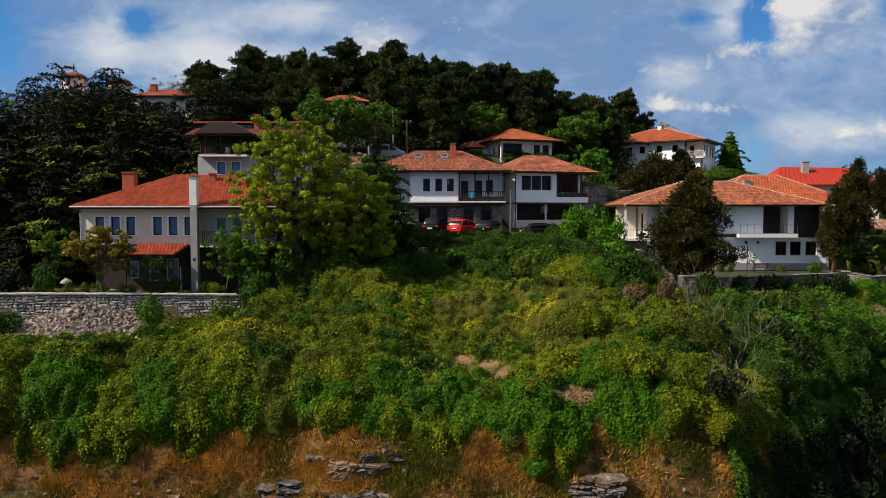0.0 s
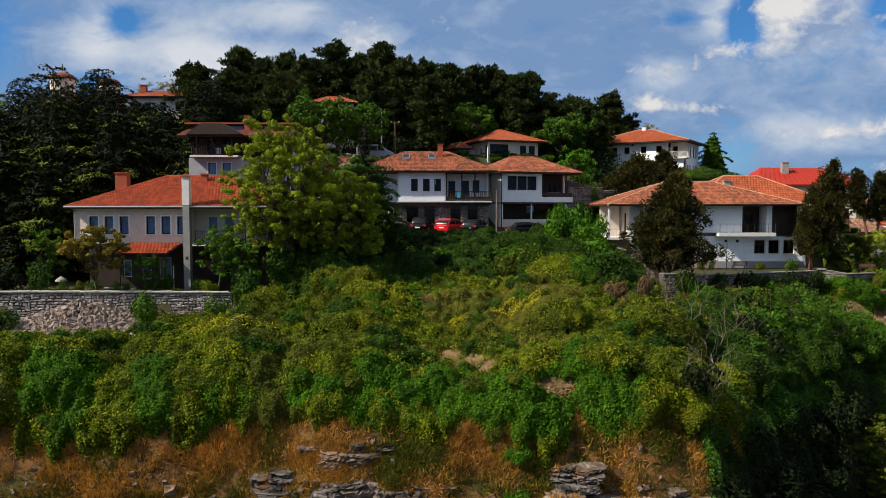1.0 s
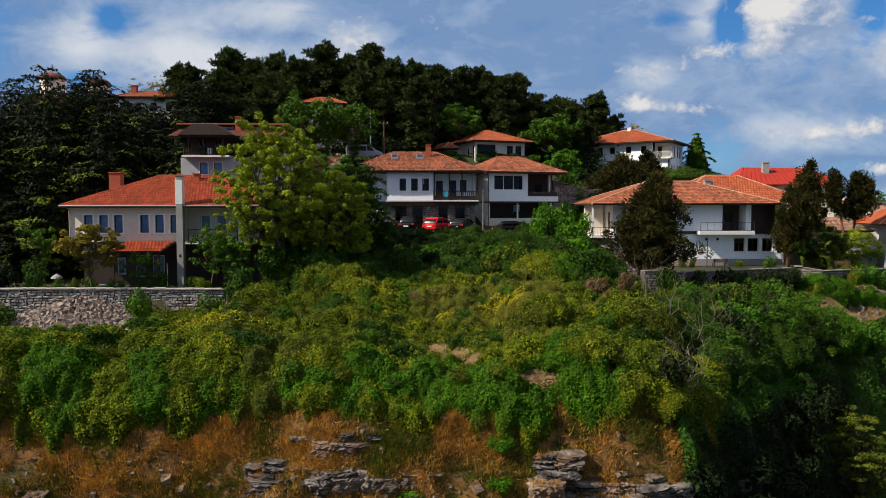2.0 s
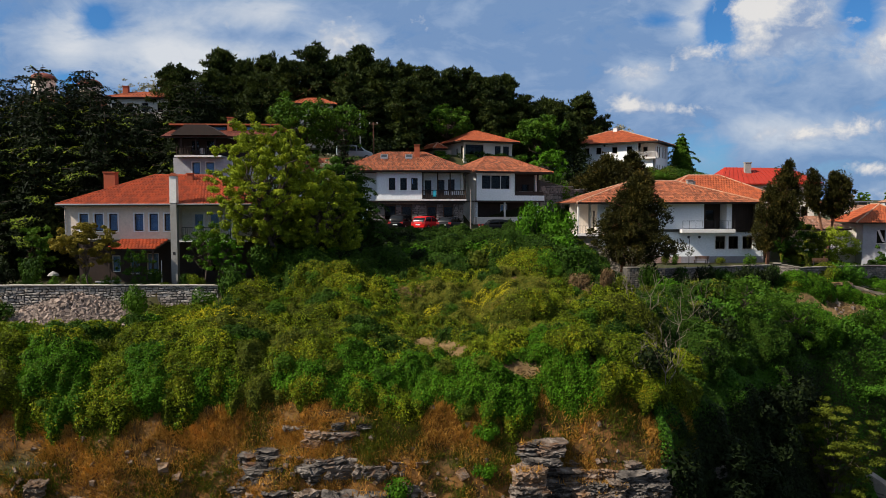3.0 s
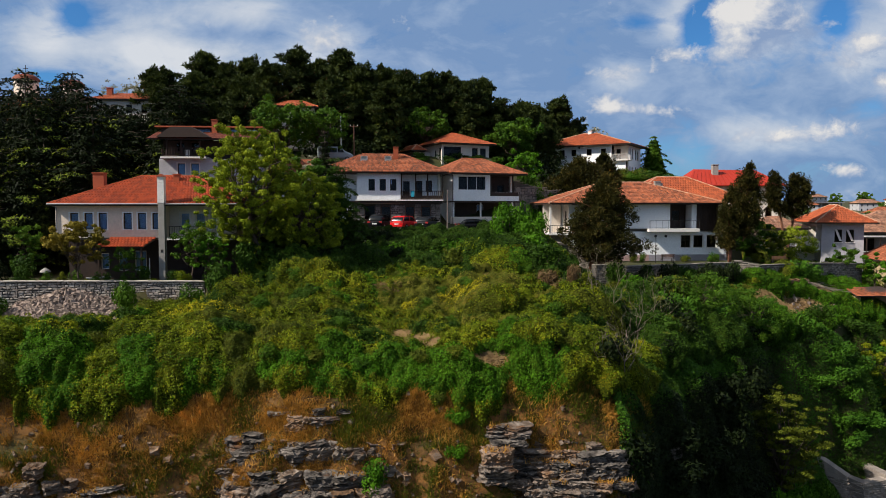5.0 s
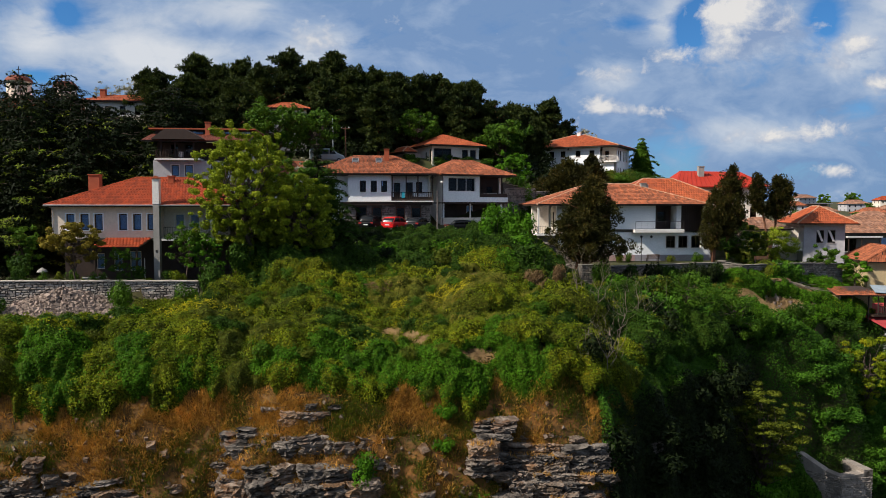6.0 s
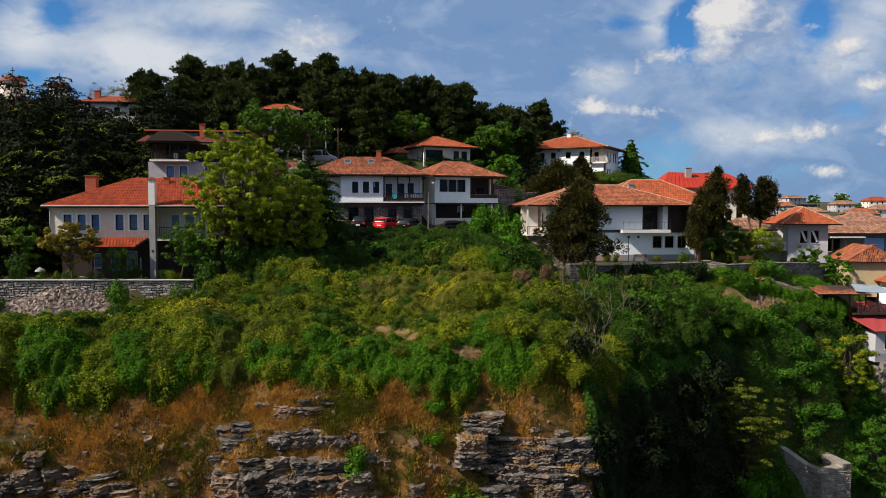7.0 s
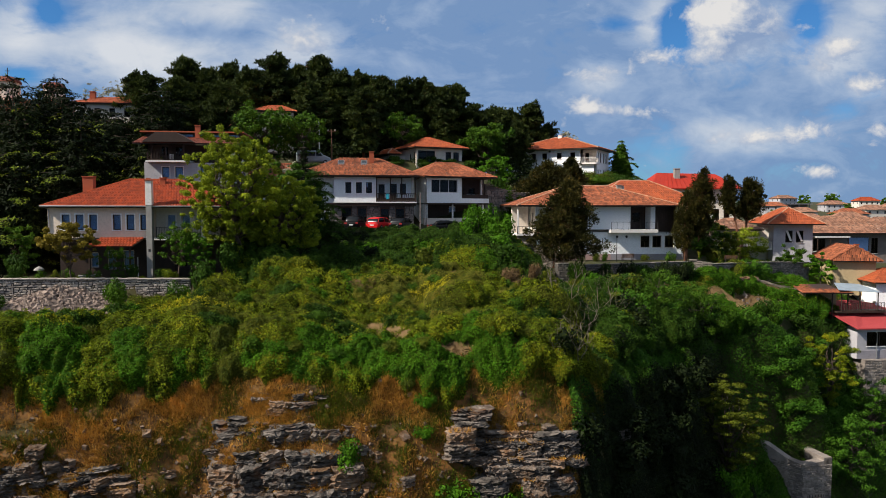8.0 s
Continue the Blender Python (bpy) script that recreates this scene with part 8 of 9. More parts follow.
# ---- cars ----
def loft(stations, n=10):
    """A closed body through sections (x, half width, bottom, top) with rounded corners."""
    g = Geo()
    v, f = [], []
    for x, w, z0, z1 in stations:
        for k in range(n):
            a = 2 * math.pi * (k + 0.5) / n
            c, s = math.cos(a), math.sin(a)
            v.append((x, w * math.copysign(abs(c) ** 0.42, c), (z0 + z1) / 2 + (z1 - z0) / 2 * math.copysign(abs(s) ** 0.42, s)))
    for i in range(len(stations) - 1):
        for k in range(n):
            f.append((i * n + k, i * n + (k + 1) % n, (i + 1) * n + (k + 1) % n, (i + 1) * n + k))
    f += [tuple(range(n))[::-1], tuple(range(len(v) - n, len(v)))]
    return g.add(v, f)


def car_paint(name, c):
    m = bpy.data.materials.new(name)
    m.use_nodes = True
    b = m.node_tree.nodes["Principled BSDF"]
    b.inputs["Base Color"].default_value = (*c, 1)
    b.inputs["Roughness"].default_value = 0.45
    b.inputs["Specular IOR Level"].default_value = 0.1
    b.inputs["Coat Weight"].default_value = 0.02
    b.inputs["Coat Roughness"].default_value = 0.08
    return m


M_TYRE = mat("tyre_rubber", (0.015, 0.015, 0.015), (0.022, 0.021, 0.02), 3, 20, 0.9, 0.1)
M_LAMP = mat("red_lamp_glass", (0.30, 0.012, 0.01), (0.24, 0.01, 0.01), 3, 20, 0.7, 0.0)
M_HEAD = mat("clear_lamp_glass", (0.6, 0.6, 0.6), (0.5, 0.5, 0.5), 3, 20, 0.2, 0.0)
M_PLATE = mat("white_plate", (0.7, 0.7, 0.7), (0.65, 0.65, 0.65), 3, 20, 0.6, 0.0)
M_CARGLASS = mat("tinted_car_glass", (0.004, 0.005, 0.006), (0.006, 0.007, 0.008), 2, 10, 0.22, 0.0)


def car(m, label, paint, length=4.1, width=1.76, height=1.47, boot=0.0):
    """A parked car, nose towards local +x."""
    t = thing("car", m, label, "car", "parked cars")
    L, W = length / 2, width / 2
    body = loft([(-L, W * 0.86, 0.42, 0.78), (-L + 0.08, W * 0.95, 0.30, 0.92), (-L + 0.5, W, 0.22, 0.98), (-0.3, W, 0.20, 0.93), (L * 0.5, W, 0.20, 0.90), (L - 0.55, W * 0.97, 0.22, 0.80),
                 (L - 0.12, W * 0.9, 0.26, 0.68), (L, W * 0.8, 0.34, 0.58)], 14)
    part("body", body, paint, t, smooth=True)
    b0 = -L + 0.12 + boot
    cab = loft([(b0, W * 0.82, 0.86, 0.95), (b0 + 0.28, W * 0.80, 0.86, height - 0.13), (b0 + 0.75, W * 0.78, 0.86, height - 0.02), (0.1, W * 0.78, 0.86, height), (0.55, W * 0.77, 0.86, height - 0.08), (L * 0.66, W * 0.82, 0.84, 0.90)], 14)
    part("cabin_glass", cab, M_CARGLASS, t, "dark tinted windows", smooth=True)
    roof = loft([(b0 + 0.3, W * 0.66, height - 0.16, height - 0.085), (b0 + 0.75, W * 0.73, height - 0.09, height + 0.012), (0.1, W * 0.73, height - 0.07, height + 0.025), (0.52, W * 0.7, height - 0.14, height - 0.045)], 10)
    part("roof_panel", roof, paint, t, smooth=True)
    for sy in (-1, 1):
        for x0, x1, za, zb in ((b0 + 0.02, b0 + 0.5, 0.93, height - 0.05), (L * 0.66, 0.5, 0.88, height - 0.06), (-0.25, -0.3, 0.92, height - 0.02)):
            part("pillar", Geo().tube([(x0, sy * W * 0.84, za), (x1, sy * W * 0.74, zb)], 0.045, 5), paint, t)
        part("door_mirror", Geo().box(L * 0.42, L * 0.42 + 0.1, sy * (W + 0.02) - 0.09, sy * (W + 0.02) + 0.09, 0.92, 1.06), paint, t)
        part("tail_light", Geo().box(-L + 0.0, -L + 0.16, sy * W * 0.74 - 0.16, sy * W * 0.74 + 0.16, 0.70, 0.90), M_LAMP, t)
        part("headlight", Geo().box(L - 0.22, L - 0.06, sy * W * 0.70 - 0.17, sy * W * 0.70 + 0.17, 0.56, 0.70), M_HEAD, t)
        for x in (-L * 0.64, L * 0.66):
            wh = part("wheel", Geo().tube([(x, sy * (W - 0.2), 0.31), (x, sy * (W + 0.012), 0.31)], 0.31, 18), M_TYRE, t)
            part("rim", Geo().tube([(x, sy * (W + 0.013), 0.31), (x, sy * (W + 0.025), 0.31)], 0.2, 12), M_METAL, wh)
    part("number_plate", Geo().box(-L - 0.02, -L + 0.02, -0.26, 0.26, 0.55, 0.66), M_PLATE, t)
    part("bumper", loft([(-L - 0.04, W * 0.84, 0.32, 0.5), (-L + 0.2, W * 0.97, 0.27, 0.52)], 10), paint, t)
    return t


BLACK, RED, DARK, GREY = car_paint("black_car_paint", (0.004, 0.004, 0.005)), car_paint("red_car_paint", (0.52, 0.012, 0.014)), car_paint("anthracite_car_paint", (0.006, 0.006, 0.008)), car_paint("silver_car_paint", (0.35, 0.37, 0.40))
car(pose(-0.65, 72.0, 17.42, 0, 0, 72), "black hatchback parked at the stone house, seen from behind", BLACK, 4.2, 1.8, 1.62)
car(pose(2.05, 71.6, 17.4, 0, 0, 62), "bright red hatchback parked at the stone house", RED, 4.1, 1.76, 1.46)
car(pose(4.6, 71.2, 17.36, 0, 0, 66), "dark hatchback parked at the stone house", DARK, 4.1, 1.76, 1.44)
car(pose(10.0, 71.6, 17.1, 0, 0, 10), "black saloon parked below the white house", BLACK, 4.4, 1.78, 1.40, 0.55)
car(pose(-6.3, 71.5, 17.4, 0, 0, 40), "silver car parked behind the spruce", GREY, 4.2, 1.76, 1.46)


def van(m):
    t = thing("van", m, "white delivery van parked on the road behind the houses", "van")
    paint = car_paint("pale_van_paint", (0.30, 0.34, 0.36))
    part("body", loft([(-2.4, 0.86, 0.4, 1.9), (-2.3, 0.92, 0.3, 2.02), (0.6, 0.92, 0.28, 2.05), (1.25, 0.9, 0.28, 1.45), (2.2, 0.88, 0.3, 1.05), (2.4, 0.78, 0.36, 0.8)], 14), paint, t, smooth=True)
    for s in (-1, 1):
        part("side_window", Geo().add([(0.2, s * 0.925, 1.2), (1.15, s * 0.915, 1.2), (0.7, s * 0.9, 1.75), (0.2, s * 0.915, 1.78)], [(0, 1, 2, 3)]), M_CARGLASS, t)
        part("side_window", Geo().box(-1.9, 0.05, s * 0.925 - 0.01, s * 0.925 + 0.01, 1.2, 1.75), M_CARGLASS, t)
        for x in (-1.5, 1.5):
            wh = part("wheel", Geo().tube([(x, s * 0.72, 0.33), (x, s * 0.93, 0.33)], 0.33, 16), M_TYRE, t)
            part("rim", Geo().tube([(x, s * 0.931, 0.33), (x, s * 0.94, 0.33)], 0.2, 10), M_METAL, wh)
    return t


van(pose(-7.2, 92.0, gz(-7.2, 92.0) + 0.05, 0, 0, 12))


# ---- more buildings ----
M_TILE_DARK = mat("dark_red_roof_tile", (0.20, 0.05, 0.025), (0.13, 0.034, 0.02), 0.5, 6.0, 0.8, 0.25, island=0.5)


def back_left_house():
    """A tall house with a low red roof, a strip of roof windows and a dark gable over its balcony."""
    rng = np.random.default_rng(17)
    base = 18.5
    h = thing("house", pose(-24.6, 71.5, base), "tall white house with dark timber balcony and low red roof", "house")
    eave, bal = 27.2 - base, 25.3 - base
    wins = [(1.95, 2.75, 23.4 - base, 24.6 - base), (3.4, 4.25, 23.4 - base, 24.6 - base), (6.2, 7.0, 23.4 - base, 24.6 - base)]
    # grey render on white walls: the tree shade is in the colour
    _, m = wall(h, "wall", (0, 0), (9.8, 0), 0, bal - 0.2, 0.3, wins, M_PALEGREY)
    for q in wins:
        window(h, m, q, trim=M_TRIM, curtain=True, glass=M_GLASS_BRIGHT)
    ups = [(1.4, 2.3, bal + .05, bal + 1.75), (3.0, 3.9, bal + .05, bal + 1.75)]
    _, m2 = wall(h, "wall", (0, 1.5), (9.8, 1.5), bal - .19, eave, 0.3, ups, M_WOOD)
    for q in ups:
        door(h, m2, q)
    box_part(h, "balcony_slab", (0.4, 5.2, -0.9, 1.49, bal - 0.19, bal), M_TRIM)
    railing(h, (0.6, -0.8), (5.0, -0.8), bal, 0.95, M_WOOD, 0.16, 0.035)
    for x in (1.0, 2.5, 4.5):
        box_part(h, "post", (x, x + 0.14, -0.8, -0.66, bal, eave), M_WOOD)
    box_part(h, "washing_basket", (2.9, 3.3, -0.5, -0.1, bal, bal + 0.75), M_TRIM, "pale basket on the balcony")
    wall(h, "wall", (9.8, 0.31), (9.8, 8), 0, eave, 0.3, [], M_PALEGREY)
    wall(h, "wall", (9.8, 8.3), (0, 8.3), 0, eave, 0.3, [], M_PALEGREY)
    wall(h, "wall", (0, 8), (0, 1.81), 0, eave, 0.3, [], M_PALEGREY)
    # lower slope of the roof, the strip of windows above it, and the flat upper roof
    lower = Geo().add([(-0.9, -1.1, eave), (10.6, -1.1, eave), (10.6, 2.4, eave + 1.0), (-0.9, 2.4, eave + 1.0), (-0.9, -1.1, eave - .12), (10.6, -1.1, eave - .12), (10.6, 2.4, eave + .88), (-0.9, 2.4, eave + .88)],
                      [(0, 1, 2, 3), (7, 6, 5, 4), (0, 4, 5, 1), (1, 5, 6, 2), (2, 6, 7, 3), (3, 7, 4, 0)])
    rf = part("roof", lower, M_WOOD, h)
    tl = Geo()
    slope_tiles(tl, (-0.9, -1.1, eave + .01), (10.6, -1.1, eave + .01), (10.6, 2.4, eave + 1.01), (-0.9, 2.4, eave + 1.01), rng, 0.3, 0.46)
    part("roof_tiles", tl, M_TILE_DARK, rf)["kind"] = "stuff"
    strip = [(0.5 + 1.75 * i, 1.9 + 1.75 * i, eave + 1.05, eave + 1.42) for i in range(6)]
    _, m3 = wall(h, "wall", (-0.5, 2.42), (10.3, 2.42), eave + 0.9, eave + 1.5, 0.25, strip, M_WOOD)
    for q in strip:
        window(h, m3, q, sill=False, fw=0.05, curtain=True, glass=M_GLASS_BRIGHT)
    top = Geo().box(-1.0, 10.8, 1.9, 8.6, eave + 1.51, eave + 1.66)
    part("upper_roof", top, M_TILE_DARK, h, "thin flat red upper roof")
    part("fascia", Geo().box(-1.0, 10.8, 1.84, 1.897, eave + 1.53, eave + 1.68), M_BRICK, h)
    g = Geo().add([(0.2, -1.5, eave + 0.12), (5.9, -1.5, eave + 0.12), (3.9, -1.5, eave + 1.2), (1.7, -1.5, eave + 1.2), (0.2, 1.8, eave + 0.12), (5.9, 1.8, eave + 0.12), (3.9, 1.8, eave + 1.2), (1.7, 1.8, eave + 1.2)],
                  [(0, 1, 2, 3), (4, 7, 6, 5), (3, 2, 6, 7), (0, 3, 7, 4), (1, 5, 6, 2), (0, 4, 5, 1)])
    part("gable", g, M_WOOD, h, "dark clipped gable over the balcony")
    chimney(h, 5.5, 2.0, eave + .6, 29.5 - base, 0.55, 0.5, M_BRICK)
    return h


def plain_house(x, y, z, yaw, w, d, h, rise, tile, plaster, label, cols=3, rows=1, side=0, inset=None, along="x", over=0.6, tw=0.3, sill=False, seed=1):
    """A simple plastered house with rows of windows under a tiled hip roof."""
    rng = np.random.default_rng(seed)
    t = thing("house", pose(x, y, z, 0, 0, yaw), label, "house")
    def grid(length, n):
        out = []
        for r in range(rows):
            top = h - 0.6 - r * 2.8
            for c in range(n):
                u = length * (c + 0.5) / n
                out.append((u - 0.45, u + 0.45, top - 1.35, top))
        return out
    fh, sh = grid(w, cols), grid(d, side) if side else []
    fr = shell(t, 0, w, 0, d, 0, h, plaster, (h - 2.9,), front=fh, right=sh, left=sh)
    for q in fh:
        window(t, fr[0], q, sill=sill)
    for q in sh:
        window(t, fr[1], q, sill=sill)
        window(t, fr[3], q, sill=sill)
    hip_roof(t, -over, w + over, -over, d + over, h + 0.15, rise, tile, rng, inset=inset, along=along, w=tw, length=tw * 1.6, rough=0.5 if tile in (M_TILE_OLD, M_TILE_BROWN) else 0.0)
    return t


back_left_house()
top_house = plain_house(-45.2, 105, 29.6, 0, 9.0, 7.5, 6.6, 1.4, M_TILE_MID, M_CREAM, "hilltop house with an orange roof among cedars", 4, 2, 0, 3.0, tw=0.45)
chimney(top_house, 1.7, 3.0, 6.8, 8.9, 0.8, 0.7, M_BRICK)
plain_house(-16.6, 100.5, 28.6, 5, 5.6, 4.0, 6.2, 1.1, M_TILE_MID, M_PINK, "small house half hidden among the pines", 3, 2, 0, 2.4, tw=0.45)
plain_house(-45.5, 62, 14.0, 10, 8, 7, 5.5, 1.6, M_TILE_BROWN, M_CREAM, "house half hidden behind the cedars", 3, 2, 2, 3.0, tw=0.4)


def rear_of_villa():
    """The second roof behind the villa and the red sheet roof beyond it."""
    rng = np.random.default_rng(18)
    h = thing("house", pose(31.5, 81.2, 13.5), "orange roofed wing behind the white villa", "house")
    wall_box = shell(h, 0, 14.5, 4.8, 12, 0, 7.0, M_CREAM, (4.6,))
    hip_roof(h, -1.0, 16.2, 0.6, 12.7, 7.15, 3.35, M_TILE_MID, rng, inset=6.5, w=0.34, length=0.55, ridge_mat=M_RIDGE)
    r = thing("house", pose(46.5, 98.5, 12.5, 0, 0, -6), "large house with a bright red sheet metal roof", "house")
    ws = [(u, u + 1.0, 5.6, 7.4) for u in (9.6, 11.3)] + [(u, u + 1.0, 2.4, 4.2) for u in (9.6, 11.3)]
    fr = shell(r, 0, 13.2, 0, 10, 0, 10.6, M_CREAM, (4.9, 8.0), front=ws)
    for q in ws:
        window(r, fr[0], q)
    box_part(r, "balcony_slab", (8.5, 13.4, -1.4, -0.01, 4.8, 5.0), M_TRIM)
    railing(r, (8.6, -1.3), (13.3, -1.3), 5.0, 1.0, M_IRON, 0.2)
    z = 10.75
    deck = Geo().add([(-0.8, -1.0, z), (14.0, -1.0, z), (14.0, 11, z), (-0.8, 11, z), (1.8, 5, z + 2.7), (11.6, 5, z + 2.5)] + [(-0.8, -1.0, z - .15), (14.0, -1.0, z - .15), (14.0, 11, z - .15), (-0.8, 11, z - .15)],
                     [(0, 1, 5, 4), (1, 2, 5), (2, 3, 4, 5), (3, 0, 4), (9, 8, 7, 6), (0, 6, 7, 1), (1, 7, 8, 2), (2, 8, 9, 3), (3, 9, 6, 0)])
    rf = part("roof", deck, M_RED_METAL, r, "bright red sheet metal roof")
    for i in range(19):
        f = (i + 0.5) / 19
        a = Vector((-0.8 + 14.8 * f, -1.0, z + 0.03))
        b = Vector((1.8 + 9.8 * f, 5, z + 2.7 - 0.2 * f + 0.03))
        part("seam", Geo().tube([a, b], 0.035, 4), M_RED_METAL, rf)
    chimney(r, 4.6, 3.2, z + 1.2, 26.5 - 12.5, 0.9, 0.7, M_CONC)
    return h


rear_of_villa()


def church():
    t = thing("church", pose(-65.2, 130, 33.2), "brick church with two low domes and crosses", "church")
    part("nave", Geo().box(-6, 9, 0, 8, 0, 7.0), M_BRICK, t)
    for x, r, z in ((-3.2, 2.1, 10.6), (5.3, 1.9, 9.6)):
        dr = part("drum", Geo().tube([(x, 3, 7.0), (x, 3, z)], r, 14), M_PINK, t, "pink plastered drum")
        part("window", Geo().box(x - 0.3, x + 0.3, 3 - r - 0.05, 3 - r + 0.1, z - 1.4, z - 0.4), M_WOOD, dr)
        d = part("dome", Geo().dome((x, 3, z), r + 0.3, 1.3, 14), M_TILE_DARK, t, "low tiled dome", smooth=True)
        c = Geo().box(x - .05, x + .05, 2.95, 3.05, z + 1.3, z + 2.9).box(x - 0.4, x - .051, 2.95, 3.05, z + 2.25, z + 2.36).box(x + .051, x + 0.4, 2.95, 3.05, z + 2.25, z + 2.36)
        part("cross", c, M_IRON, d)
    return t


church()


# ---- the quarter in the valley on the right ----
def valley_houses():
    rng = np.random.default_rng(19)
    # pink house with slanting shutters
    p = thing("house", pose(57.6, 82.6, 11.0, 0, 0, -14), "pale house with orange hip roof and white balcony", "house")
    ws = [(1.6, 2.55, 4.2, 5.9), (3.0, 4.0, 4.2, 5.9), (1.7, 2.6, 0.7, 2.2)]
    fr = shell(p, 0, 5.2, 0, 8, 0, 6.7, M_PALEGREY, (3.4,), front=ws)
    for q in ws[:2]:
        window(p, fr[0], q)
        m = fr[0]
        g = Geo().add([(q[0], -0.02, q[3]), (q[0] + 0.3, -0.02, q[3]), (q[1] - 0.05, -0.02, q[2] + 0.2), (q[1] - 0.35, -0.02, q[2] + 0.2), (q[0], -0.05, q[3]), (q[0] + 0.3, -0.05, q[3]), (q[1] - 0.05, -0.05, q[2] + 0.2), (q[1] - 0.35, -0.05, q[2] + 0.2)],
                      [(0, 1, 2, 3), (7, 6, 5, 4), (0, 4, 5, 1), (1, 5, 6, 2), (2, 6, 7, 3), (3, 7, 4, 0)], m)
        part("slanted_shutter", g, M_TRIM, p)
    window(p, fr[0], ws[2])
    hip_roof(p, -1.2, 6.6, -1.2, 9.2, 6.85, 2.3, M_TILE_MID, rng, inset=3.8, along="y", w=0.3, length=0.48, ridge_mat=M_RIDGE)
    box_part(p, "balcony_slab", (-4.0, -0.01, 0.3, 2.4, 3.1, 3.3), M_TRIM)
    railing(p, (-3.9, 0.4), (-0.1, 0.4), 3.3, 0.95, M_TRIM, 0.2, 0.05, 0.1)
    wall(p, "wall", (-4.2, 2.4), (-0.01, 2.4), 0, 6.2, 0.3, [], M_CREAM)
    wall(p, "wall", (-4.2, 8), (-4.2, 2.71), 0, 6.2, 0.3, [], M_CREAM)
    hip_roof(p, -8.6, -1.25, 0.2, 8.6, 6.0, 1.5, M_TILE_BROWN, rng, inset=3.0, w=0.3, length=0.48, rough=0.6)
    box_part(p, "wing_wall", (-7.6, -4.21, 3.0, 8.0, 0, 5.8), M_CREAM)
    # long brown roof
    b = thing("house", pose(70.8, 94.5, 11.2, 0, 0, -3), "low old house under a broad weathered brown roof", "house")
    hs = [(6.2, 9.8, 2.0, 4.2), (10.2, 11.3, 1.6, 4.1), (0.6, 2.6, 2.0, 4.0)]
    fr = shell(b, 0, 16, 0, 10, 0, 4.75, M_GREYWOOD, (), front=hs)
    for q in hs:
        window(b, fr[0], q, mullions=2)
    box_part(b, "shutter", (6.3, 9.7, 0.02, 0.08, 2.05, 4.15), M_CURTAIN, "closed pale blue shutter")
    box_part(b, "awning", (0.3, 5.8, -1.4, -0.05, 4.2, 4.4), M_TRIM, "white flat canopy over the entrance")
    for x in (0.5, 2.6, 5.5):
        box_part(b, "post", (x, x + 0.12, -1.35, -1.23, 0, 4.2), M_WOOD)
    hip_roof(b, -1.2, 17, -1.2, 11, 4.9, 2.6, M_TILE_BROWN, rng, inset=6.2, w=0.28, length=0.45, rough=1.0)
    # ochre house
    y = thing("house", pose(61.6, 75.2, 8.6, 0, 0, -16), "ochre plastered house with worn terracotta roof", "house")
    hy = [(3.9, 4.5, 1.5, 3.4)]
    fr = shell(y, 0, 5.2, 0, 7.2, 0, 4.5, M_YELLOW, ())
    hip_roof(y, -0.6, 5.8, -0.6, 7.8, 4.62, 1.9, M_TILE_OLD, rng, inset=0.6, along="y", w=0.26, length=0.42, rough=1.0)
    chimney(y, 4.2, 4.0, 5.2, 6.5, 0.45, 0.45, M_BRICK)
    w = plain_house(64.3, 70.6, 5.4, -12, 7, 7, 5.2, 1.5, M_TILE_MID, M_WHITE, "white house with an orange roof at the edge of the quarter", 2, 1, 0, 3.0, seed=4)
    # shed with tiled lean-to roof and a sheet canopy
    s = thing("shed", pose(52.6, 67.4, 6.6, 0, 0, 0), "low tiled shed with an open timber front", "shed")
    wall(s, "wall", (0.2, 2.6), (6.0, 2.6), 0, 3.4, 0.2, [], M_YELLOW)
    wall(s, "wall", (0.2, 2.6), (0.2, 0.2), 0, 3.2, 0.2, [], M_YELLOW)
    for x in (1.8, 3.8, 5.8):
        box_part(s, "post", (x, x + 0.12, 0.2, 0.32, 0, 3.2), M_WOOD)
    deck = Geo().add([(-0.4, -0.3, 3.35), (6.2, -0.3, 3.25), (4.6, 3.0, 4.05), (0.3, 3.0, 3.95), (-0.4, -0.3, 3.25), (6.2, -0.3, 3.15), (4.6, 3.0, 3.95), (0.3, 3.0, 3.85)], [(0, 1, 2, 3), (7, 6, 5, 4), (0, 4, 5, 1), (1, 5, 6, 2), (2, 6, 7, 3), (3, 7, 4, 0)])
    rf = part("roof", deck, M_WOOD, s)
    tl = Geo()
    slope_tiles(tl, (-0.4, -0.3, 3.35), (6.2, -0.3, 3.25), (4.6, 3.0, 4.05), (0.3, 3.0, 3.95), rng, 0.24, 0.4, rough=1.0)
    part("roof_tiles", tl, M_TILE_OLD, rf)["kind"] = "stuff"
    c = thing("pergola", pose(57.4, 67.2, 6.8), "dark timber terrace under a pale blue sheet canopy", "pergola")
    part("floor", Geo().box(-0.6, 6.2, 0, 4, 0.6, 0.8), M_WOOD, c)
    sheet = mat("bluish_plastic_sheet", (0.30, 0.36, 0.40), (0.22, 0.27, 0.31), 0.8, 8, 0.35, 0.1)
    part("canopy", Geo().add([(-0.5, 0, 3.45), (5.0, 0, 3.1), (4.6, 3.4, 3.75), (1.2, 3.4, 3.95), (-0.5, 0, 3.40), (5.0, 0, 3.05), (4.6, 3.4, 3.70), (1.2, 3.4, 3.90)], [(0, 1, 2, 3), (7, 6, 5, 4), (0, 4, 5, 1), (1, 5, 6, 2), (2, 6, 7, 3), (3, 7, 4, 0)]), sheet, c)
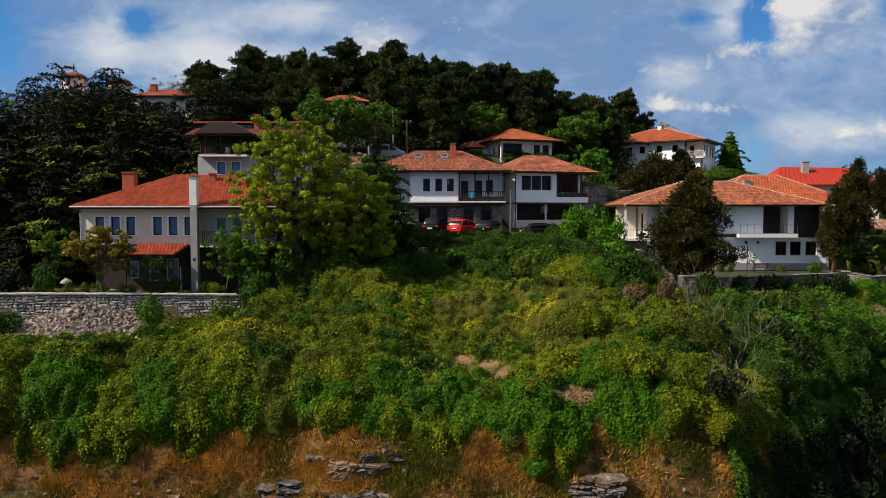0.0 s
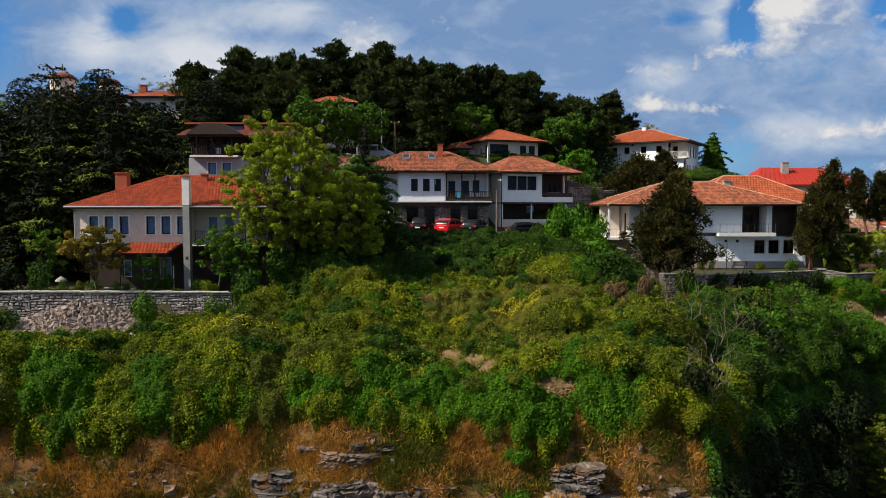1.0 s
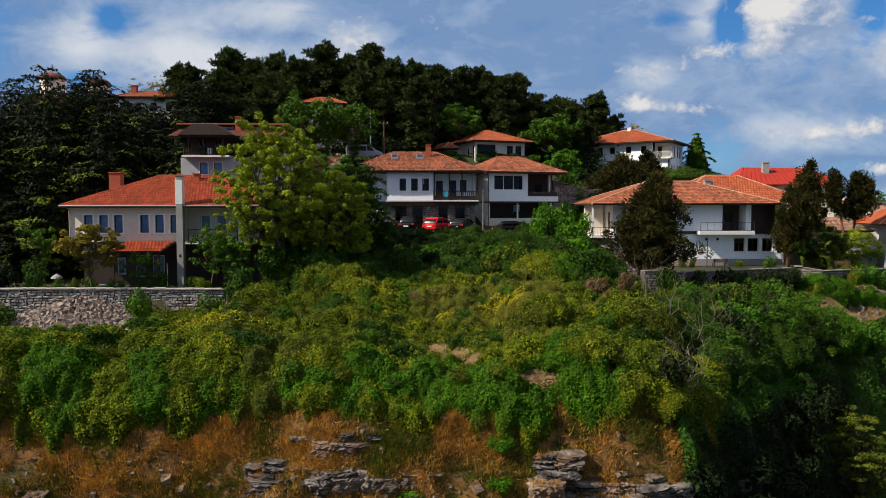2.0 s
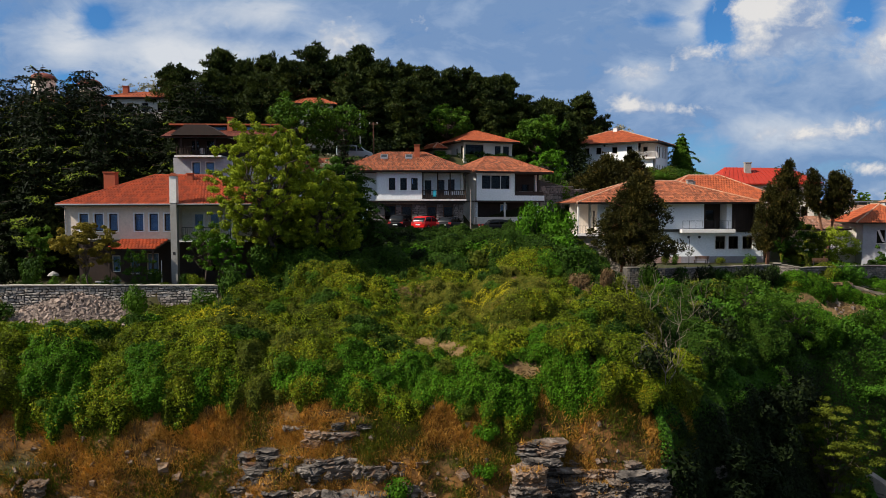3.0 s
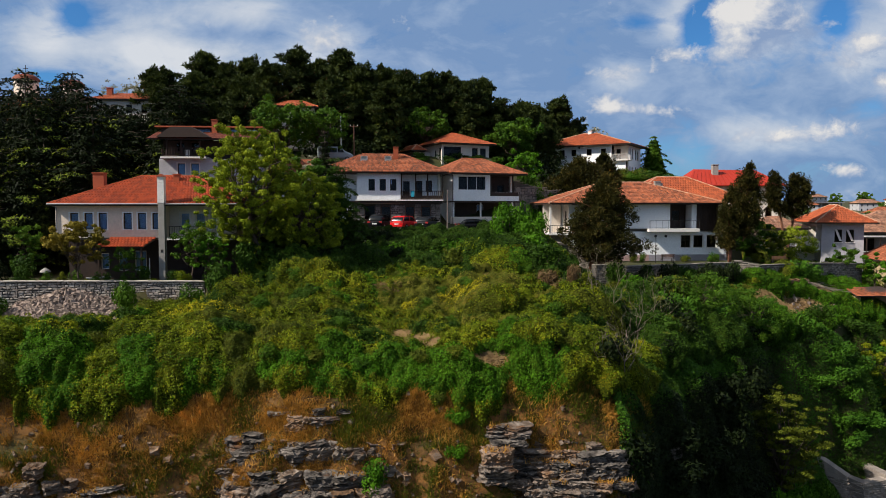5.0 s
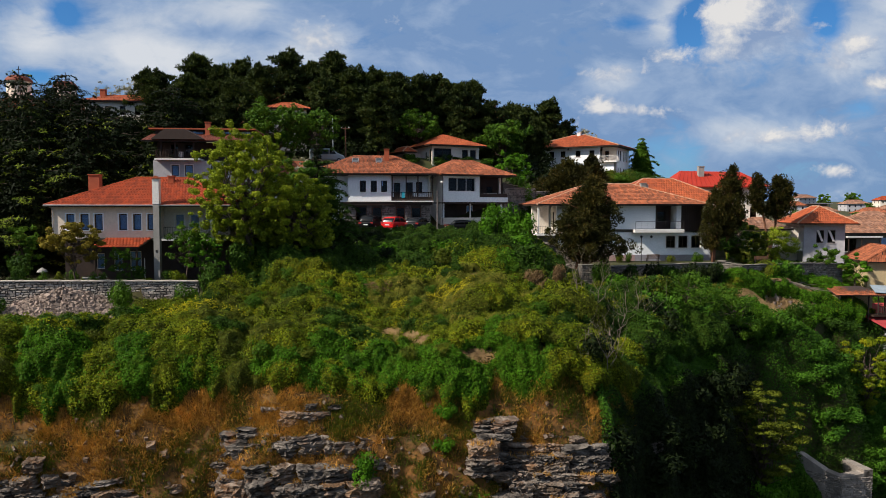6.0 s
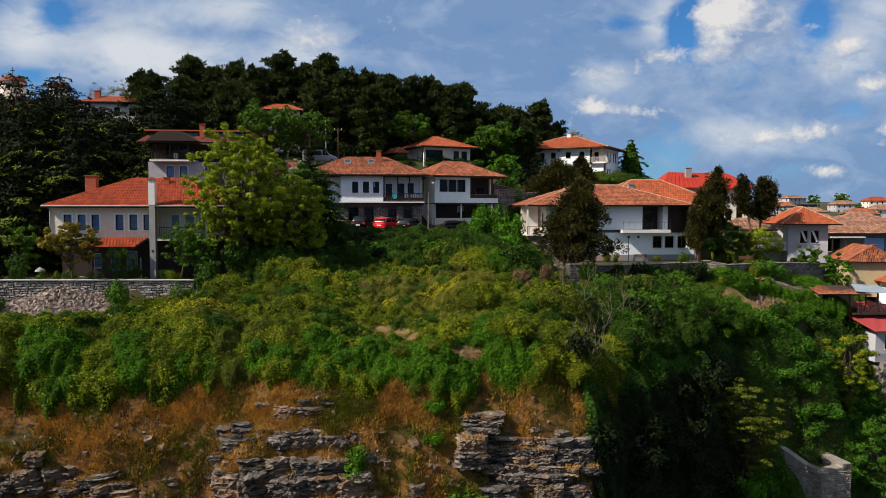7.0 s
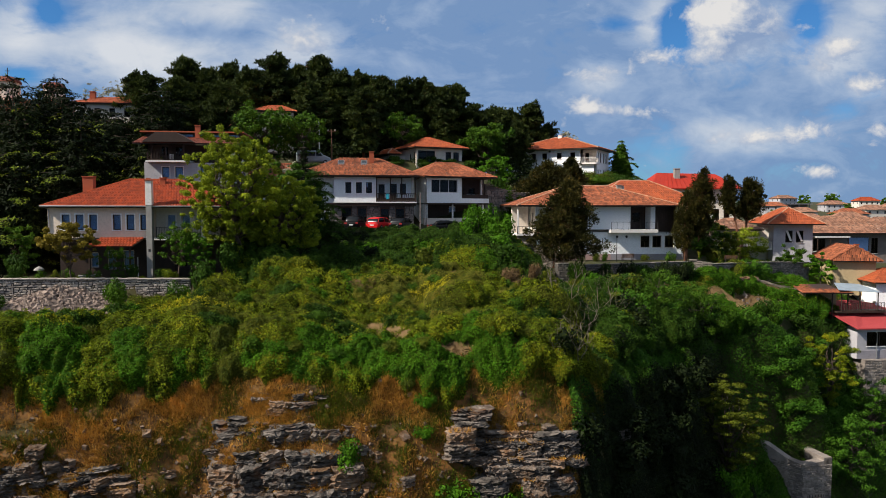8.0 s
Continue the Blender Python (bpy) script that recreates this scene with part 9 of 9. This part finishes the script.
    for x, yy in ((0, 0.1), (2.4, 0.1), (4.7, 0.1), (4.6, 3.2), (1.3, 3.2)):
        part("post", Geo().tube([(x, yy, 0.8), (x, yy, 3.05)], 0.07, 6), M_WOOD, c)
    railing(c, (0, 0.1), (5.6, 0.1), 0.8, 1.0, M_WOOD, 0.2, 0.04, 0.08)
    # red roofed kiosk on its stone base
    k = thing("house", pose(58.2, 65.4, 1.0), "small house with a dusty red sheet roof, shade in its grey walls", "house")
    box_part(k, "stone_base", (0.6, 9, -0.6, 5.5, -4, 1.2), M_STONE)
    stone_face(k, (0.6, -0.6), (9, -0.6), -3.5, 1.15, rng, M_STONE, 0.5, 0.28)
    hw = [(1.2, 4.6, 2.7, 4.4)]
    # walls are grey because their shade is put into the render
    fr = shell(k, 0, 8, 0, 5, 1.21, 4.8, M_PALEGREY, (1.4,), front=hw)
    window(k, fr[0], hw[0], mullions=2)
    box_part(k, "plinth", (-0.02, 8.02, -0.05, -0.003, 1.21, 2.2), M_GREYP)
    part("pipe", Geo().tube([(2.4, -0.15, 0.5), (2.4, -0.15, 4.3), (1.9, -0.6, 4.5)], 0.05, 6), M_METAL, k)
    red = mat("dusty_red_sheet", (0.34, 0.045, 0.045), (0.29, 0.035, 0.036), 0.4, 5, 0.7, 0.05)
    part("roof", Geo().add([(-0.5, -0.7, 4.95), (9, -0.7, 4.95), (9, 5.6, 6.6), (3.2, 5.6, 7.5), (-2.6, 5.6, 7.4), (-0.5, -0.7, 4.83), (9, -0.7, 4.83), (9, 5.6, 6.48), (3.2, 5.6, 7.38), (-2.6, 5.6, 7.28)],
                           [(0, 1, 2, 3), (0, 3, 4), (8, 7, 6, 5), (9, 8, 5), (0, 5, 6, 1), (1, 6, 7, 2), (2, 7, 8, 3), (3, 8, 9, 4), (4, 9, 5, 0)]), red, k, "dusty red sheet roof")
    return p


valley_houses()


def far_town():
    rng = random.Random(8)
    flat = thing("apartment_block", pose(268, 428, 12), "unfinished grey apartment block with open floors", "building")
    for i in range(3):
        box_part(flat, "floor_slab", (0, 20, 0, 12, 3.6 * i, 3.6 * i + 0.5), M_CONC)
        box_part(flat, "parapet", (0, 20, 0, 0.3, 3.6 * i + .5, 3.6 * i + 1.3), M_GREYP)
        box_part(flat, "room_wall", (0.3, 19.7, 3, 11.5, 3.6 * i + 0.5, 3.6 * i + 3.6), M_GREYWOOD)
        for x in (0.1, 6, 12, 19.2):
            box_part(flat, "column", (x, x + 0.7, 0.4, 1.1, 3.6 * i + .5, 3.6 * i + 3.6), M_CONC)
    box_part(flat, "roof", (-0.8, 20.8, -0.8, 12.8, 10.8, 11.3), M_GREYP)
    spots = ((297, 425, 14, 12, 5.5, M_PALEGREY, M_TILE_BROWN, 4), (316, 420, 13, 11, 8.0, M_CREAM, M_TILE_NEW, 4), (345, 430, 14, 10, 6.5, M_PALEGREY, M_TILE_BROWN, 4),
             (322, 520, 16, 12, 6, M_PALEGREY, M_TILE_BROWN, 4), (228, 350, 13, 10, 4.6, M_CREAM, M_TILE_BROWN, 3), (152, 226, 12, 10, 4.6, M_CREAM, M_TILE_BROWN, 3),
             (108, 140, 11, 9, 4.0, M_PALEGREY, M_TILE_BROWN, 3), (125, 150, 12, 9, 4.6, M_CREAM, M_TILE_BROWN, 3), (176, 240, 12, 10, 5, M_PALEGREY, M_TILE_BROWN, 3), (215, 290, 13, 10, 5.6, M_PALEGREY, M_TILE_OLD, 3),
             (262, 340, 13, 10, 6, M_CREAM, M_TILE_BROWN, 3), (93, 112, 10, 8, 4.2, M_PALEGREY, M_TILE_OLD, 3), (300, 372, 13, 10, 6, M_PALEGREY, M_TILE_BROWN, 3), (240, 400, 13, 11, 6, M_PALEGREY, M_TILE_OLD, 3))
    for i, (x, y, w, d, h, pl, ti, c) in enumerate(spots):
        plain_house(x, y, gz(x, y) - 0.8, rng.uniform(-15, 15), w, d, h, 2.6, ti, pl, rng.choice(("distant house with a tiled roof", "pale distant house on the far slope")), c, 1 if h < 5 else 2, 2, 4.0, tw=0.8 if y > 200 else 0.5, seed=i)
    src = broad_tree(pose(312, 440, gz(312, 440)), "distant round leafy tree", 11, 5, 0.3, L_GREEN, 900, 1.2, 300, 14, group="far trees", low=0.15)
    for x, y, k in ((291, 440, 1.0), (262, 470, 0.7), (336, 410, 1.1), (339, 425, 0.9), (205, 330, 0.6), (246, 330, 0.6), (140, 190, 0.55), (118, 165, 0.5), (280, 380, 0.7), (160, 200, 0.5), (190, 262, 0.6), (250, 460, 0.7),
                    (83, 104, 0.45), (98, 128, 0.5), (360, 440, 1.0), (330, 470, 1.0)):
        copy_thing(src, pose(x, y, gz(x, y) - 0.3, 0, 0, rng.uniform(0, 360)) @ Matrix.Diagonal((k, k, k, 1)))


far_town()


# ---- ruin in the gully ----
def ruin():
    rng = np.random.default_rng(20)
    t = thing("ruined_tower", pose(43.3, 52.2, -14, 0, 0, 4), "roofless square tower of pale rubble masonry with broken top", "ruin")
    def leg(name, p0, p1, tops, th):
        d = Vector((p1[0] - p0[0], p1[1] - p0[1], 0))
        L = d.length
        d.normalize()
        n = Vector((-d.y, d.x, 0)) * th
        k = len(tops) - 1
        g = Geo()
        for i in range(k):
            a, b = Vector((*p0, 0)) + d * L * i / k, Vector((*p0, 0)) + d * L * (i + 1) / k
            v = [a, b, b + n, a + n] + [q + Vector((0, 0, tops[j])) for q, j in ((a, i), (b, i + 1), (b + n, i + 1), (a + n, i))]
            g.add(v, [(3, 2, 1, 0), (4, 5, 6, 7), (0, 1, 5, 4), (1, 2, 6, 5), (2, 3, 7, 6), (3, 0, 4, 7)])
        part(name, g, M_STONE, t)
    leg("wall", (0, 0), (3.2, 0), [8.75, 8.85, 9.0, 9.35], 0.9)
    leg("wall", (-4.2, 5.6), (0, 0), [11.9, 11.2, 10.4, 9.7, 9.0, 8.75], 0.9)
    leg("wall", (3.2, 0), (3.2, 5.6), [9.35, 9.3, 9.6], 0.9)
    leg("wall", (3.2, 5.6), (-4.2, 5.6), [9.8, 10.9, 12.2, 12.0], 0.9)
    stone_face(t, (0, 0), (3.2, 0), 3.5, 8.7, rng, M_STONE, 0.38, 0.2, 0.05, "stone_facing")
    stone_face(t, (-4.2, 5.6), (0, 0), 3.5, 8.7, rng, M_STONE, 0.38, 0.2, 0.05, "stone_facing")
    # scrawled marks on the shaded side, as plain strokes
    g = Geo()
    for i in range(11):
        x = 0.55 + i * 0.17
        g.box(x, x + 0.06, -0.075, -0.06, 5.35 + 0.05 * (i % 3), 5.65 + 0.04 * (i % 2))
    for i in range(4):
        g.box(0.75 + i * 0.26, 0.82 + i * 0.26, -0.075, -0.06, 4.8, 5.1)
    part("painted_marks", g, M_IRON, t, "dark scrawled marks on the stone")
    return t


ruin()


# ---- loose things ----
def pole(x, y, z0, z1, r, material, label, arms=0, name="utility_pole"):
    t = thing(name, pose(x, y, z0), label, "pole")
    part("shaft", Geo().tube([(0, 0, -0.3), (0, 0, z1 - z0)], [r, r * 0.75], 8), material, t)
    for i in range(arms):
        z = z1 - z0 - 0.3 - 0.45 * i
        a = part("crossarm", Geo().box(-0.6, 0.6, -0.05, 0.05, z, z + 0.1), material, t)
        for x2 in (-0.5, 0.5):
            part("insulator", Geo().tube([(x2, 0, z + .1), (x2, 0, z + 0.28)], 0.05, 6), M_TRIM, a)
    return t


pole(6.9, 72.6, 17.3, 21.8, 0.08, M_GREYWOOD, "short weathered timber pole at the corner of the gallery")
pole(-4.6, 91.0, 26.0, 31.2, 0.11, M_WOODMID, "brown timber pole on the road behind the houses", 1)
pole(-6.7, 96.0, 27.0, 33.0, 0.10, M_METAL, "grey street lamp pole among the pines", name="lamp_pole")
pole(31.4, 73.0, 13.4, 16.3, 0.05, M_IRON, "thin iron post in front of the villa", name="garden_post")
pole(-19.6, 52.8, 13.5, 15.6, 0.04, M_TRIM, "slim white post on the terrace", name="garden_post")


def bench(m, label):
    t = thing("garden_bench", m, label, "bench")
    for i in range(4):
        part("slat", Geo().box(-0.8, 0.8, -0.22 + 0.11 * i, -0.13 + 0.11 * i, 0.42, 0.46), M_WOODMID, t)
    for i in range(3):
        part("backrest_slat", Geo().box(-0.8, 0.8, 0.24, 0.28, 0.55 + 0.13 * i, 0.65 + 0.13 * i), M_WOODMID, t)
    for x in (-0.65, 0.65):
        part("leg", Geo().box(x - 0.04, x + 0.04, -0.2, -0.12, 0, 0.42), M_IRON, t)
        part("leg", Geo().box(x - 0.04, x + 0.04, 0.2, 0.28, 0, 0.9), M_IRON, t)
    return t


bench(pose(33.0, 73.6, 13.4, 0, 0, 180), "dark slatted bench against the villa")
bench(pose(45.5, 71.6, 13.25, 0, 0, 170), "weathered bench on the terrace")


def low_table(m):
    t = thing("garden_table", m, "pale stone garden table beside the wall", "table")
    part("tabletop", Geo().box(-0.9, 0.9, -0.45, 0.45, 0.66, 0.74), M_CONC, t)
    for x in (-0.6, 0.6):
        part("leg", Geo().box(x - 0.12, x + 0.12, -0.3, 0.3, 0, 0.66), M_CONC, t)
    return t


low_table(pose(-22.8, 50.4, 13.5, 0, 0, 20))


def parasol(m):
    t = thing("parasol", m, "closed pale parasol in the garden", "parasol")
    part("pole", Geo().tube([(0, 0, 0), (0, 0, 1.4)], 0.025, 6), M_METAL, t)
    part("canopy", Geo().tube([(0, 0, 1.15), (0, 0, 1.3), (0, 0, 1.5)], [0.42, 0.34, 0.05], 10), M_CONC, t)
    return t


parasol(pose(-27.0, 50.6, 13.5))


def dead_log(m):
    rng = np.random.default_rng(44)
    t = thing("dead_log", m, "bleached fallen tree trunk with bare branches", "log")
    g = Geo()
    main = limb(g, (-2.6, 0, 0.5), (2.6, 0.3, 0.1), 0.22, 0.07, rng, 0.06, 6, 7)
    part("trunk", g, M_DEAD, t)
    for i in range(18):
        b = Geo()
        q = main[rng.integers(1, 6)]
        limb(b, q, q + Vector((rng.uniform(0.4, 2.4), rng.normal(0, 0.6), rng.uniform(-0.5, 0.5))), 0.07, 0.018, rng, 0.15, 3, 4)
        part("branch", b, M_DEAD, t)
    return t


dead_log(pose(49.6, 69.2, gz(49.6, 69.2) + 0.15, 0, 9, -14))
rock(46.2, 69.4, gz(46.2, 69.4) + 0.2, 3.4, 1.6, 0.9, 12, 0, 3, "low weathered ledge on the grassy bank")
rock(43.4, 68.6, gz(43.4, 68.6) + 0.2, 0.7, 0.6, 0.9, 30, 0, 6, "upright stone on the grassy bank")
broad_tree(pose(50.2, 77.5, 11.2), "thin yellow green tree beside the junipers", 6.4, 3.1, 0.1, L_BIG, 6500, 0.2, 99, 22, low=0.25)
broad_tree(pose(44.6, 75.4, 12.9), "dark leafy tree behind the terrace wall", 6.6, 2.3, 0.14, L_BLUE, 6500, 0.2, 109, 18, low=0.05)
broad_tree(pose(47.2, 76.4, 12.6), "dark leafy tree behind the terrace wall", 5.4, 2.2, 0.12, L_OLIVE, 5000, 0.2, 110, 16, low=0.05)
broad_tree(pose(56.0, 75.5, 9.8), "bright green tree by the pale house", 5.6, 2.1, 0.1, L_GREEN, 5000, 0.2, 101, 14, low=0.25)
broad_tree(pose(59.2, 74.0, 9.3), "bright green tree by the pale house", 5.2, 1.8, 0.1, L_VINE, 4500, 0.2, 102, 14, low=0.25)
broad_tree(pose(34.6, 50.6, -8.6), "thin leaved tree standing in the gully", 13.6, 3.8, 0.16, L_OLIVE, 22000, 0.18, 103, 40, squash=0.5, low=0.3, clump=0.13)
broad_tree(pose(52.0, 61.4, gz(52, 61.4)), "bushy green tree below the sheds", 9.6, 3.0, 0.16, L_SCRUB, 11000, 0.18, 104, 26, low=0.05, clump=0.13)
broad_tree(pose(57.6, 61.4, gz(57.6, 61.4)), "ivy covered tree below the red roofed house", 9.4, 3.2, 0.16, L_IVY, 9000, 0.19, 111, 24, low=0.0)
broad_tree(pose(51.5, 56.5, gz(51.5, 56.5)), "ivy covered tree in the gully", 8.0, 3.4, 0.16, L_IVY, 8000, 0.2, 106, 24, low=0.0)
broad_tree(pose(36.0, 59.0, gz(36, 59)), "dense green tree at the rim of the gully", 5.4, 3.6, 0.16, L_GREEN, 6000, 0.2, 107, 20, low=0.05)
broad_tree(pose(30.0, 56.5, gz(30, 56.5)), "dense green tree at the rim of the gully", 5.2, 3.2, 0.16, L_GREEN, 5500, 0.2, 108, 20, low=0.05)
